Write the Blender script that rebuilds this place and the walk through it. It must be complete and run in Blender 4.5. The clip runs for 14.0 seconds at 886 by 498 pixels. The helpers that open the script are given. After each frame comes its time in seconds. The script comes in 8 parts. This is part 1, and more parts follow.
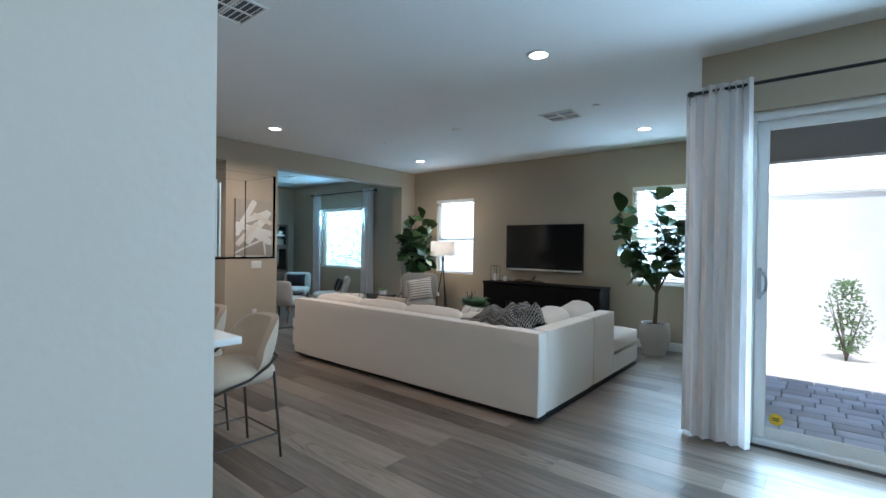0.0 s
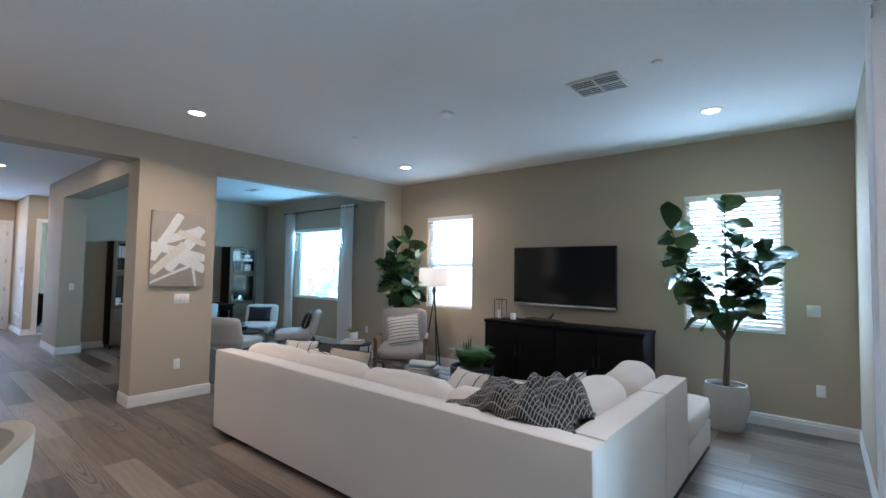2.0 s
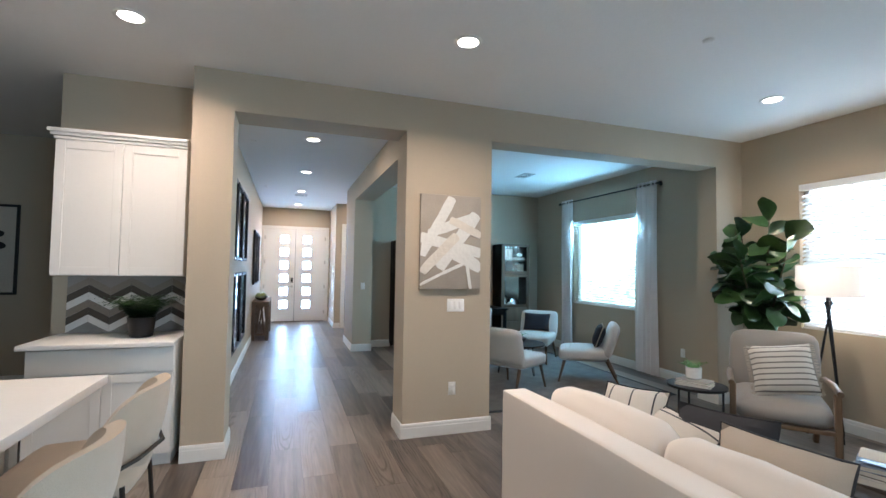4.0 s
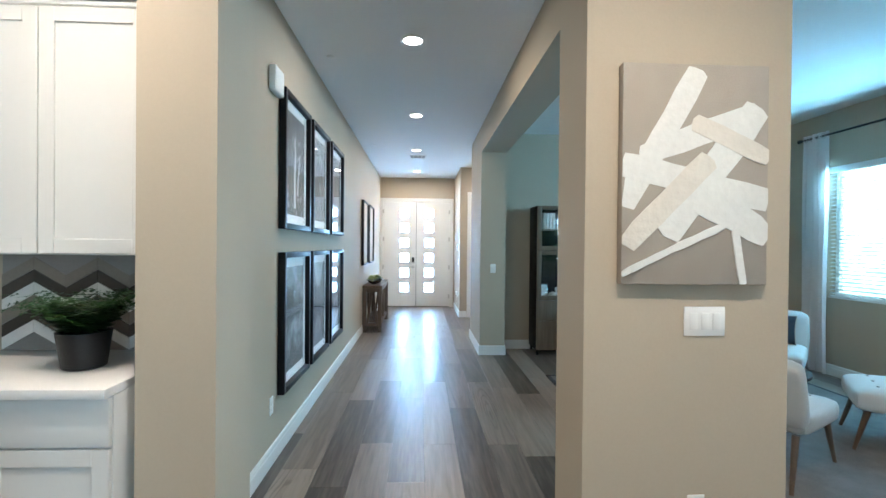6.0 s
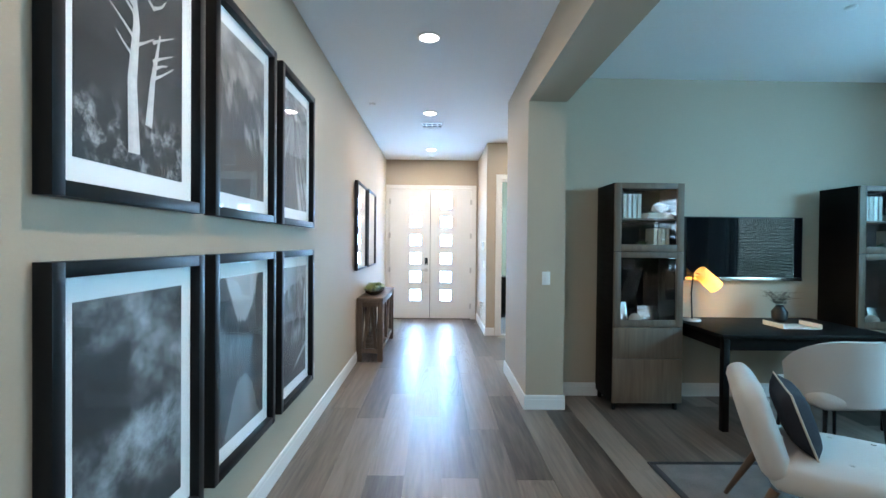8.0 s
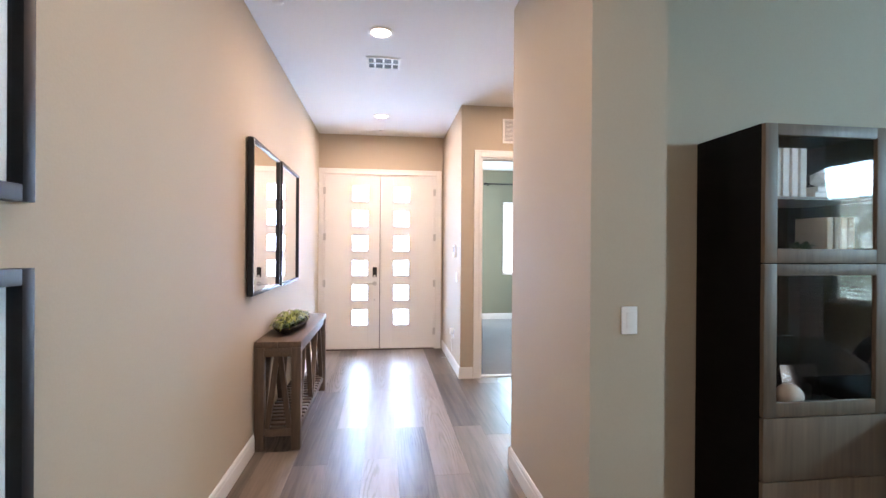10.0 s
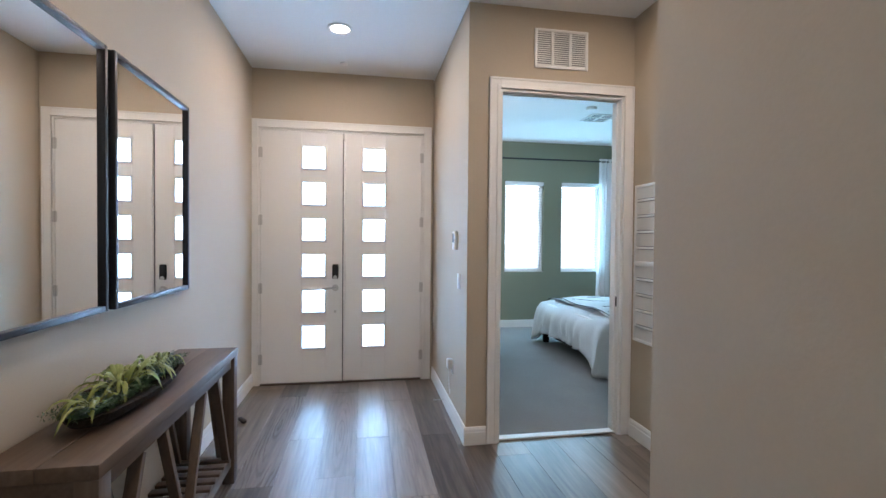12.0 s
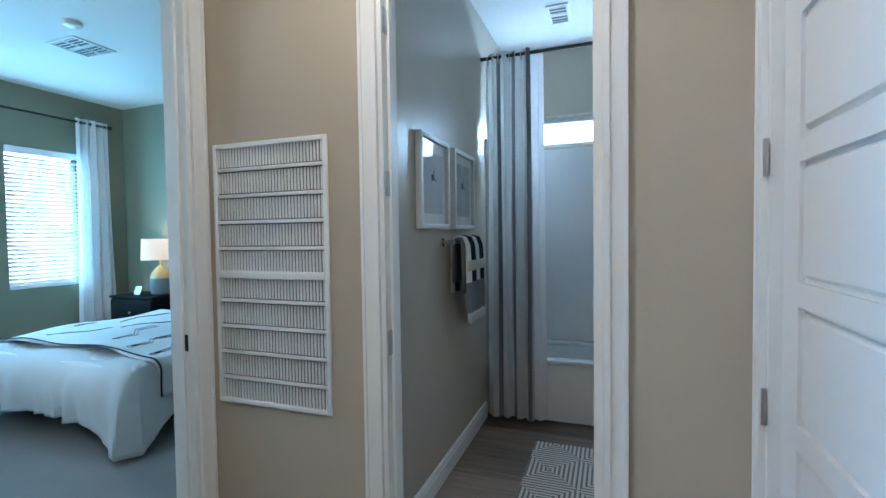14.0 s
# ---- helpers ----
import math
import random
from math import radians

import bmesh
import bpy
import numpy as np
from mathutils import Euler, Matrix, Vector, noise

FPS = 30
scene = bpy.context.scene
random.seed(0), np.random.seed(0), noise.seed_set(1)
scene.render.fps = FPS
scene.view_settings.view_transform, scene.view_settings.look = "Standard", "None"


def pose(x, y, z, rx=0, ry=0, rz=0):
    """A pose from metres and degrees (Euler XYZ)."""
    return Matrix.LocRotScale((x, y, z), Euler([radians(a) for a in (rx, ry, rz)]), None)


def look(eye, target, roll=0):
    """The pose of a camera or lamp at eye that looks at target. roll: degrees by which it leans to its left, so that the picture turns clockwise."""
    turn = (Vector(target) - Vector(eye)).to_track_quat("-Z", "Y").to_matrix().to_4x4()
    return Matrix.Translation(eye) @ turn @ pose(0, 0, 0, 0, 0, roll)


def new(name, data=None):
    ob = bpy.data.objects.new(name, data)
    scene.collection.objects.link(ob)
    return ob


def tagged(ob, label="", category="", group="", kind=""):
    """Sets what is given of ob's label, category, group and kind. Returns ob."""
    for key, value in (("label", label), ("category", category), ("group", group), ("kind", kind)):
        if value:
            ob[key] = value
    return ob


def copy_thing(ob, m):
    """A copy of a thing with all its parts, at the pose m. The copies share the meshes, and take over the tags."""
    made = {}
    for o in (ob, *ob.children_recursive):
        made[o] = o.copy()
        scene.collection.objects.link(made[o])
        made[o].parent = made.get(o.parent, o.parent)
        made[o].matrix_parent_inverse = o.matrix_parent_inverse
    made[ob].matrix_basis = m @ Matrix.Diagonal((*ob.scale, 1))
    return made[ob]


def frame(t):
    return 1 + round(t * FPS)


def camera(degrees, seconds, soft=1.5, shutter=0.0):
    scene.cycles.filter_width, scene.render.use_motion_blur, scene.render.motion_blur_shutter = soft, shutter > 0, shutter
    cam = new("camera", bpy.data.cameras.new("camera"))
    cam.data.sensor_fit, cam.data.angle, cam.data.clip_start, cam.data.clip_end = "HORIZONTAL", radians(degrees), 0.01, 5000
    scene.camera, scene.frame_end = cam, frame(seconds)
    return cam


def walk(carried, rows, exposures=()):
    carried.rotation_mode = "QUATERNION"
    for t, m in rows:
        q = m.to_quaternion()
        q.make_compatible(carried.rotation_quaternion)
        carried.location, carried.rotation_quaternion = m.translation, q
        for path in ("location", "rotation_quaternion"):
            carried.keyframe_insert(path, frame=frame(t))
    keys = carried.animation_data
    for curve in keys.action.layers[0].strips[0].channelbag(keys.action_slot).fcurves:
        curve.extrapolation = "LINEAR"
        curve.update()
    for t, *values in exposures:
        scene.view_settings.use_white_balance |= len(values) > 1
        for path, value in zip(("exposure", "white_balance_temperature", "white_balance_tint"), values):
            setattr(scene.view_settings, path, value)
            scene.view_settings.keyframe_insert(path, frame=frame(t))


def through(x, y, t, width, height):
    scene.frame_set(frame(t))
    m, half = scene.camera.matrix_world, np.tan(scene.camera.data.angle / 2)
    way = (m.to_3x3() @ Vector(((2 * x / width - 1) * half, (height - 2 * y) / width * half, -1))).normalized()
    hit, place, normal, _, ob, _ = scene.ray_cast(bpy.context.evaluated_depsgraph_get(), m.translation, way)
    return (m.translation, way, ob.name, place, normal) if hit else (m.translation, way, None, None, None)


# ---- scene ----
cam = camera(88.3, 14.0)
PATH = [
    (0, (0.364, 0.109, 1.476), (-0.907, 1.653, 1.461), 0.8),
    (0.5, (0.161, 0.457, 1.473), (-0.998, 2.087, 1.485), 0.8),
    (1, (-0.084, 0.818, 1.492), (-1.179, 2.49, 1.544), 0.8),
    (1.5, (-0.355, 1.166, 1.499), (-1.49, 2.809, 1.587), 0.8),
    (2, (-0.635, 1.566, 1.516), (-1.911, 3.104, 1.611), 0.9),
    (2.5, (-1.022, 1.818, 1.509), (-2.447, 3.218, 1.612), 1.0),
    (3, (-1.458, 2.03, 1.496), (-3.042, 3.246, 1.606), 1.0),
    (3.5, (-1.94, 2.172, 1.512), (-3.7, 3.117, 1.607), 1.1),
    (4, (-2.456, 2.262, 1.478), (-4.346, 2.91, 1.562), 0.9),
    (4.2, (-2.654, 2.312, 1.488), (-4.58, 2.846, 1.558), 0.9),
    (6.5, (-5.142, 2.628, 1.424), (-7.141, 2.693, 1.406), 0.5),
    (7, (-5.65, 2.613, 1.428), (-7.649, 2.644, 1.407), 0.5),
    (7.2, (-5.845, 2.608, 1.431), (-7.845, 2.63, 1.405), 0.5),
    (9.3, (-8.03, 2.544, 1.429), (-10.025, 2.685, 1.416), 0.7),
    (9.5, (-8.262, 2.523, 1.417), (-10.254, 2.704, 1.405), 0.5),
    (10, (-8.794, 2.547, 1.433), (-10.778, 2.802, 1.429), 0.4),
    (10.5, (-9.305, 2.551, 1.423), (-11.279, 2.869, 1.394), 0.5),
    (11, (-9.802, 2.616, 1.424), (-11.783, 2.888, 1.394), 0.5),
    (11.5, (-10.27, 2.6, 1.427), (-12.264, 2.747, 1.393), 0.7),
    (12, (-10.714, 2.689, 1.397), (-12.684, 3.03, 1.361), 0.5),
    (12.5, (-11.155, 2.728, 1.427), (-13.049, 3.372, 1.392), 0.5),
    (13, (-11.543, 2.826, 1.409), (-13.236, 3.89, 1.397), 0.2),
    (13.5, (-11.86, 2.968, 1.413), (-13.141, 4.504, 1.394), -0.4),
    (14, (-12.096, 3.086, 1.409), (-12.786, 4.962, 1.343), -0.8),
]
# stops, kelvin and tint of the clip's own exposure and white balance
EXPOSURES = [(0.0, 0.08, 5700, 11), (0.5, 0.05, 5550, 13), (1.5, 0.15, 5550, 15), (3.0, 0.5, 5700, 15), (4.0, 0.6, 5850, 13), (6.5, 0.85, 5350, 3), (7.2, 0.8, 5150, 2), (9.3, 1.1, 6800, 24), (10.0, 0.95, 6900, 27), (11.0, 0.65, 6700, 26), (11.5, 0.3, 6400, 21), (12.0, 0.0, 6000, 15), (12.5, -0.05, 5800, 11), (13.2, 0.08, 5400, 7), (14.0, 0.05, 5150, 4)]
walk(cam, [(t, look(eye, target, roll)) for t, eye, target, roll in PATH], EXPOSURES)

# ---- world, sun, large lights ----
CEIL = 3.007
world = bpy.data.worlds.new("sky")
scene.world = world
world.use_nodes = True
wn = world.node_tree.nodes
sky = wn.new("ShaderNodeTexSky")
sky.sky_type, sky.sun_disc = "NISHITA", False
SUN_TO = Vector((0.06, -0.33, 0.94)).normalized()
sky.sun_elevation = math.asin(SUN_TO.z)
sky.sun_rotation = math.atan2(SUN_TO.x, SUN_TO.y)
world.node_tree.links.new(sky.outputs[0], wn["Background"].inputs[0])
wn["Background"].inputs[1].default_value = 0.15
sun = new("sun", bpy.data.lights.new("sun", "SUN"))
sun.data.energy, sun.data.angle, sun.data.color = 5.0, radians(0.5), (1.0, 0.95, 0.88)
sun.matrix_world = look(SUN_TO * 30, (0, 0, 0))


def area(name, at, to, sx, sy, watts, colour, disk=False, spread=180):
    lamp = bpy.data.lights.new(name, "AREA")
    lamp.shape = "DISK" if disk else "RECTANGLE"
    lamp.size = sx
    if not disk:
        lamp.size_y = sy
    lamp.energy, lamp.color = watts, colour
    if disk:
        lamp.spread = radians(spread)
    ob = new(name, lamp)
    ob.matrix_world = look(at, to)
    return ob


DAY = (0.56, 0.82, 1.0)
DAY_BLUE = (0.34, 0.74, 1.0)
WARM = (1.0, 0.79, 0.60)
# the sky's light in the window openings


def sky_strips(x, y, z, wide, high, n, watts, colour, drop):
    """Daylight in an opening of a wall along x, in n low strips that lean towards the floor."""
    for k in range(n):
        zk = z - high / 2 + high * (k + 0.5) / n
        area("window_light", (x, y, zk), (x, y - 1.0, zk - drop), wide, high / n * 0.94, watts / n, colour)


sky_strips(-5.25, 7.232, 1.66, 0.88, 1.40, 3, 17, DAY, 0.06)
sky_strips(-1.38, 7.232, 1.66, 0.86, 1.40, 3, 72, DAY, 0.16)
sky_strips(-8.76, 7.255, 2.15, 1.70, 0.36, 1, 46, DAY_BLUE, 0.22)
area("window_light", (-17.777, 5.25, 1.63), (0, 5.25, 1.63), 0.62, 1.42, 30, DAY_BLUE)
area("window_light", (-17.777, 6.24, 1.63), (0, 6.24, 1.63), 0.66, 1.42, 30, DAY_BLUE)
area("window_light", (-12.36, 7.195, 2.29), (-12.36, 0, 2.0), 0.90, 0.26, 22, (0.62, 0.82, 1.0))
area("window_light", (-15.36, 2.21, 1.28), (0, 2.21, 1.28), 0.24, 2.0, 40, (0.36, 0.66, 1.0))
area("window_light", (-15.36, 2.785, 1.28), (0, 2.785, 1.28), 0.24, 2.0, 40, (0.36, 0.66, 1.0))
# the sky's light in the sliding door's opening
sky_strips(1.17, 4.20, 1.25, 2.3, 2.3, 4, 155, (0.55, 0.82, 1.0), 0.14)
# recessed lamps: place and watts
# (-2.6, -0.6) and (1.3, 0.1) are unseen, added to brighten the kitchen end
CANS = [(-1.38, 3.39, 10), (-5.26, 3.38, 21), (-5.26, 6.26, 9), (-1.38, 6.24, 3), (-5.70, 1.31, 17), (-2.6, -0.6, 13), (1.3, 0.1, 8),
        (-8.12, 2.53, 12), (-10.14, 2.53, 4), (-12.16, 2.51, 9), (-14.30, 2.50, 18), (-12.75, 4.05, 14)]
for cx, cy, watts in CANS:
    area("can_light", (cx, cy, CEIL - 0.012), (cx, cy, 0), 0.125, 0, watts, WARM, disk=True, spread=150 if cx > -7 else 178)


# ---- materials ----
def nodes_of(m):
    m.use_nodes = True
    return m.node_tree.nodes, m.node_tree.links, m.node_tree.nodes["Principled BSDF"]


def scaled(c, k):
    return (min(c[0] * k, 1), min(c[1] * k, 1), min(c[2] * k, 1), 1)


def mat(name, col, rough=0.6, metal=0.0, var=0.07, big=1.3, fine=60.0, bump=0.08, rand=0.0, trans=0.0, sheen=0.0, coat=0.0, spec=0.5):
    """Paint, cloth, stone or metal: a base colour that varies at two scales, with a fine relief."""
    m = bpy.data.materials.new(name)
    n, l, p = nodes_of(m)
    geo = n.new("ShaderNodeNewGeometry")
    a, b = n.new("ShaderNodeTexNoise"), n.new("ShaderNodeTexNoise")
    a.inputs["Scale"].default_value, b.inputs["Scale"].default_value = big, fine
    a.inputs["Detail"].default_value, b.inputs["Detail"].default_value = 4, 3
    mix = n.new("ShaderNodeMath")
    mix.operation = "MULTIPLY_ADD"
    mix.inputs[1].default_value = 0.5
    l.new(geo.outputs["Position"], a.inputs["Vector"])
    l.new(geo.outputs["Position"], b.inputs["Vector"])
    half = n.new("ShaderNodeMath")
    half.operation = "MULTIPLY"
    half.inputs[1].default_value = 0.5
    l.new(b.outputs[0], half.inputs[0])
    l.new(a.outputs[0], mix.inputs[0])
    l.new(half.outputs[0], mix.inputs[2])
    value = mix.outputs[0]
    if rand:
        info = n.new("ShaderNodeObjectInfo")
        more = n.new("ShaderNodeMath")
        more.operation = "MULTIPLY_ADD"
        more.inputs[1].default_value = rand
        l.new(info.outputs["Random"], more.inputs[0])
        l.new(value, more.inputs[2])
        shift = n.new("ShaderNodeMath")
        shift.operation = "SUBTRACT"
        shift.inputs[1].default_value = rand / 2
        l.new(more.outputs[0], shift.inputs[0])
        value = shift.outputs[0]
    ramp = n.new("ShaderNodeValToRGB")
    ramp.color_ramp.elements[0].position, ramp.color_ramp.elements[1].position = 0.25, 0.75
    ramp.color_ramp.elements[0].color = scaled(col, 1 - var)
    ramp.color_ramp.elements[1].color = scaled(col, 1 + var)
    l.new(value, ramp.inputs[0])
    l.new(ramp.outputs[0], p.inputs["Base Color"])
    p.inputs["Roughness"].default_value, p.inputs["Metallic"].default_value = rough, metal
    p.inputs["Specular IOR Level"].default_value = spec
    p.inputs["Sheen Weight"].default_value, p.inputs["Coat Weight"].default_value = sheen, coat
    p.inputs["Transmission Weight"].default_value = trans
    if bump:
        bp = n.new("ShaderNodeBump")
        bp.inputs["Strength"].default_value, bp.inputs["Distance"].default_value = bump, 0.01
        l.new(b.outputs[0], bp.inputs["Height"])
        l.new(bp.outputs[0], p.inputs["Normal"])
    return m


def wood(name, dark, light, along="x", rough=0.45, rand=0.6, grain=1.0, bump=0.12, island=False, spec=0.5):
    """Planks: streaks along one axis, with knots and a tone of its own for each piece."""
    m = bpy.data.materials.new(name)
    n, l, p = nodes_of(m)
    geo, info = n.new("ShaderNodeNewGeometry"), n.new("ShaderNodeObjectInfo")
    chance = geo.outputs["Random Per Island"] if island else info.outputs["Random"]
    shift = n.new("ShaderNodeVectorMath")
    shift.operation = "MULTIPLY_ADD"
    shift.inputs[1].default_value = (37.0, 53.0, 29.0)
    l.new(chance, shift.inputs[0])
    l.new(geo.outputs["Position"], shift.inputs[2])
    mp = n.new("ShaderNodeMapping")
    k = {"x": (1.0, 14.0, 14.0), "y": (14.0, 1.0, 14.0), "z": (14.0, 14.0, 1.0)}[along]
    mp.inputs["Scale"].default_value = tuple(v * grain for v in k)
    l.new(shift.outputs[0], mp.inputs["Vector"])
    a, b = n.new("ShaderNodeTexNoise"), n.new("ShaderNodeTexNoise")
    a.inputs["Scale"].default_value, a.inputs["Detail"].default_value, a.inputs["Distortion"].default_value = 0.9, 5, 1.6
    b.inputs["Scale"].default_value, b.inputs["Detail"].default_value = 5.0, 6
    l.new(mp.outputs[0], a.inputs["Vector"])
    l.new(mp.outputs[0], b.inputs["Vector"])
    s = n.new("ShaderNodeMath")
    s.operation = "MULTIPLY_ADD"
    s.inputs[1].default_value = 0.4
    l.new(b.outputs[0], s.inputs[0])
    s2 = n.new("ShaderNodeMath")
    s2.operation = "MULTIPLY_ADD"
    s2.inputs[1].default_value = 0.5
    l.new(a.outputs[0], s2.inputs[0])
    l.new(s.outputs[0], s2.inputs[2])
    s3 = n.new("ShaderNodeMath")
    s3.operation = "MULTIPLY_ADD"
    s3.inputs[1].default_value = rand
    l.new(chance, s3.inputs[0])
    l.new(s2.outputs[0], s3.inputs[2])
    s.inputs[2].default_value = 0.05 - rand / 2
    ramp = n.new("ShaderNodeValToRGB")
    ramp.color_ramp.elements[0].position, ramp.color_ramp.elements[1].position = 0.22, 0.78
    ramp.color_ramp.elements[0].color, ramp.color_ramp.elements[1].color = (*dark, 1), (*light, 1)
    l.new(s3.outputs[0], ramp.inputs[0])
    l.new(ramp.outputs[0], p.inputs["Base Color"])
    rr = n.new("ShaderNodeMapRange")
    rr.inputs["To Min"].default_value, rr.inputs["To Max"].default_value = rough - 0.08, rough + 0.1
    l.new(b.outputs[0], rr.inputs["Value"])
    l.new(rr.outputs[0], p.inputs["Roughness"])
    p.inputs["Specular IOR Level"].default_value = spec
    bp = n.new("ShaderNodeBump")
    bp.inputs["Strength"].default_value, bp.inputs["Distance"].default_value = bump, 0.004
    l.new(s2.outputs[0], bp.inputs["Height"])
    l.new(bp.outputs[0], p.inputs["Normal"])
    return m


def glass(name, col=(1, 1, 1), rough=0.0, ior=1.45):
    m = bpy.data.materials.new(name)
    n, l, p = nodes_of(m)
    p.inputs["Base Color"].default_value = (*col, 1)
    p.inputs["Transmission Weight"].default_value, p.inputs["Roughness"].default_value = 1.0, rough
    p.inputs["IOR"].default_value = ior
    return m


def sheer(name, col, through=0.5, weave=220.0):
    """Thin cloth: part of the light that falls on one side comes out of the other."""
    m = bpy.data.materials.new(name)
    n, l, p = nodes_of(m)
    out = n["Material Output"]
    p.inputs["Base Color"].default_value, p.inputs["Roughness"].default_value = (*col, 1), 0.9
    tr, mixer = n.new("ShaderNodeBsdfTranslucent"), n.new("ShaderNodeMixShader")
    tr.inputs[0].default_value = (*col, 1)
    noise_t = n.new("ShaderNodeTexNoise")
    noise_t.inputs["Scale"].default_value = weave
    geo = n.new("ShaderNodeNewGeometry")
    l.new(geo.outputs["Position"], noise_t.inputs["Vector"])
    bp = n.new("ShaderNodeBump")
    bp.inputs["Strength"].default_value, bp.inputs["Distance"].default_value = 0.15, 0.004
    l.new(noise_t.outputs[0], bp.inputs["Height"])
    l.new(bp.outputs[0], p.inputs["Normal"])
    mixer.inputs[0].default_value = through
    l.new(p.outputs[0], mixer.inputs[1])
    l.new(tr.outputs[0], mixer.inputs[2])
    l.new(mixer.outputs[0], out.inputs[0])
    return m


def glow(name, col, strength):
    m = bpy.data.materials.new(name)
    n, l, p = nodes_of(m)
    p.inputs["Base Color"].default_value = (*col, 1)
    p.inputs["Emission Color"].default_value, p.inputs["Emission Strength"].default_value = (*col, 1), strength
    return m


class Sum:
    """Arithmetic on node sockets: Sum(tree, socket) + 1 adds a Math node."""

    def __init__(self, tree, out):
        self.tree, self.out = tree, out

    def op(self, kind, *others):
        q = self.tree.nodes.new("ShaderNodeMath")
        q.operation = kind
        for k, v in enumerate((self,) + others):
            if isinstance(v, Sum):
                self.tree.links.new(v.out, q.inputs[k])
            else:
                q.inputs[k].default_value = v
        return Sum(self.tree, q.outputs[0])

    def __add__(self, o):
        return self.op("ADD", o)

    def __sub__(self, o):
        return self.op("SUBTRACT", o)

    def __mul__(self, o):
        return self.op("MULTIPLY", o)

    def __truediv__(self, o):
        return self.op("DIVIDE", o)

    def __pow__(self, o):
        return self.op("POWER", o)

    def abs(self):
        return self.op("ABSOLUTE")

    def step(self, a, b):
        """0 below a, 1 above b, smooth between."""
        q = self.tree.nodes.new("ShaderNodeMapRange")
        q.interpolation_type = "SMOOTHSTEP"
        self.tree.links.new(self.out, q.inputs["Value"])
        q.inputs["From Min"].default_value, q.inputs["From Max"].default_value = a, b
        return Sum(self.tree, q.outputs[0])

    def mixed(self, a, b):
        """a where this is 0, b where it is 1."""
        return (b * self if isinstance(b, Sum) else self * b) + (self * -1.0 + 1.0) * a


def noise_of(x, y, detail=4.0, rough=0.55, warp=0.0):
    t = x.tree
    c, q = t.nodes.new("ShaderNodeCombineXYZ"), t.nodes.new("ShaderNodeTexNoise")
    t.links.new(x.out, c.inputs[0])
    t.links.new(y.out, c.inputs[1])
    t.links.new(c.outputs[0], q.inputs["Vector"])
    q.inputs["Scale"].default_value, q.inputs["Detail"].default_value = 1.0, detail
    q.inputs["Roughness"].default_value, q.inputs["Distortion"].default_value = rough, warp
    return Sum(t, q.outputs[0])


def own_axes(m):
    """The three axes of the object's own space."""
    t = m.node_tree
    tc, sep = t.nodes.new("ShaderNodeTexCoord"), t.nodes.new("ShaderNodeSeparateXYZ")
    t.links.new(tc.outputs["Object"], sep.inputs[0])
    return [Sum(t, o) for o in sep.outputs]


def tinted(m, factor, dark, light):
    """Base colour from dark to light by a factor."""
    n, l, p = nodes_of(m)
    q = n.new("ShaderNodeMix")
    q.data_type = "RGBA"
    l.new(factor.out, q.inputs["Factor"])
    q.inputs[6].default_value, q.inputs[7].default_value = (*dark, 1), (*light, 1)
    l.new(q.outputs[2], p.inputs["Base Color"])
    return m


def cathedral(m):
    """Nested arches of grain on some planks, in each plank's own space."""
    n, l, p = nodes_of(m)
    x, y, z = own_axes(m)
    info = n.new("ShaderNodeObjectInfo")
    chance = Sum(m.node_tree, info.outputs["Random"])
    dx = (x - chance * 1.3 - 0.1) * 0.085
    dy = y - 0.114
    wobble = noise_of(x * 3.0 + chance * 90.0, y * 22.0, 4)
    r = (dx * dx + dy * dy) ** 0.5 + (wobble - 0.5) * 0.035
    rings = (r * 330.0).op("SINE").step(0.0, 1.2)
    often = ((chance * 7.31).op("FRACT")).step(0.5, 0.98)
    patch = noise_of(x * 1.1 + chance * 40.0, y * 5.0, 2).step(0.42, 0.6)
    mask = rings * often * patch
    old = p.inputs["Base Color"].links[0].from_socket
    q = n.new("ShaderNodeMix")
    q.data_type, q.blend_type = "RGBA", "MULTIPLY"
    l.new((mask * 0.62).out, q.inputs["Factor"])
    l.new(old, q.inputs[6])
    q.inputs[7].default_value = (0.30, 0.27, 0.25, 1)
    l.new(q.outputs[2], p.inputs["Base Color"])
    rough = Sum(m.node_tree, p.inputs["Roughness"].links[0].from_socket)
    l.new((rough + mask * 0.16 + (chance - 0.5) * 0.06).out, p.inputs["Roughness"])
    return m


M_WALL = mat("wall paint", (0.475, 0.403, 0.305), 0.75, var=0.03, big=0.8, fine=90, bump=0.05, spec=0.35)
M_OLIVE = mat("olive wall paint", (0.24, 0.245, 0.175), 0.75, var=0.03, fine=90, bump=0.05, spec=0.3)
M_BATHWALL = mat("bathroom wall paint", (0.52, 0.455, 0.37), 0.35, var=0.03, fine=50, bump=0.06)
M_CEIL = mat("ceiling paint", (0.80, 0.80, 0.79), 0.85, var=0.02, fine=45, bump=0.15, spec=0.2)
M_TRIM = mat("white trim paint", (0.78, 0.77, 0.74), 0.38, var=0.02, fine=30, bump=0.02)
M_DOOR = mat("white door paint", (0.76, 0.75, 0.73), 0.42, var=0.02, fine=50, bump=0.04)
FLOOR_TONES = ((0.042, 0.031, 0.024), (0.285, 0.232, 0.188))
M_FLOOR = wood("grey brown plank", *FLOOR_TONES, "x", 0.34, rand=0.46, grain=0.8, bump=0.14)
M_FLOOR_STUFF = wood("grey brown plank joined", *FLOOR_TONES, "x", 0.34, rand=0.46, grain=0.8, bump=0.14, island=True)
cathedral(M_FLOOR)
M_JOINT = mat("dark joint", (0.05, 0.04, 0.035), 0.8)
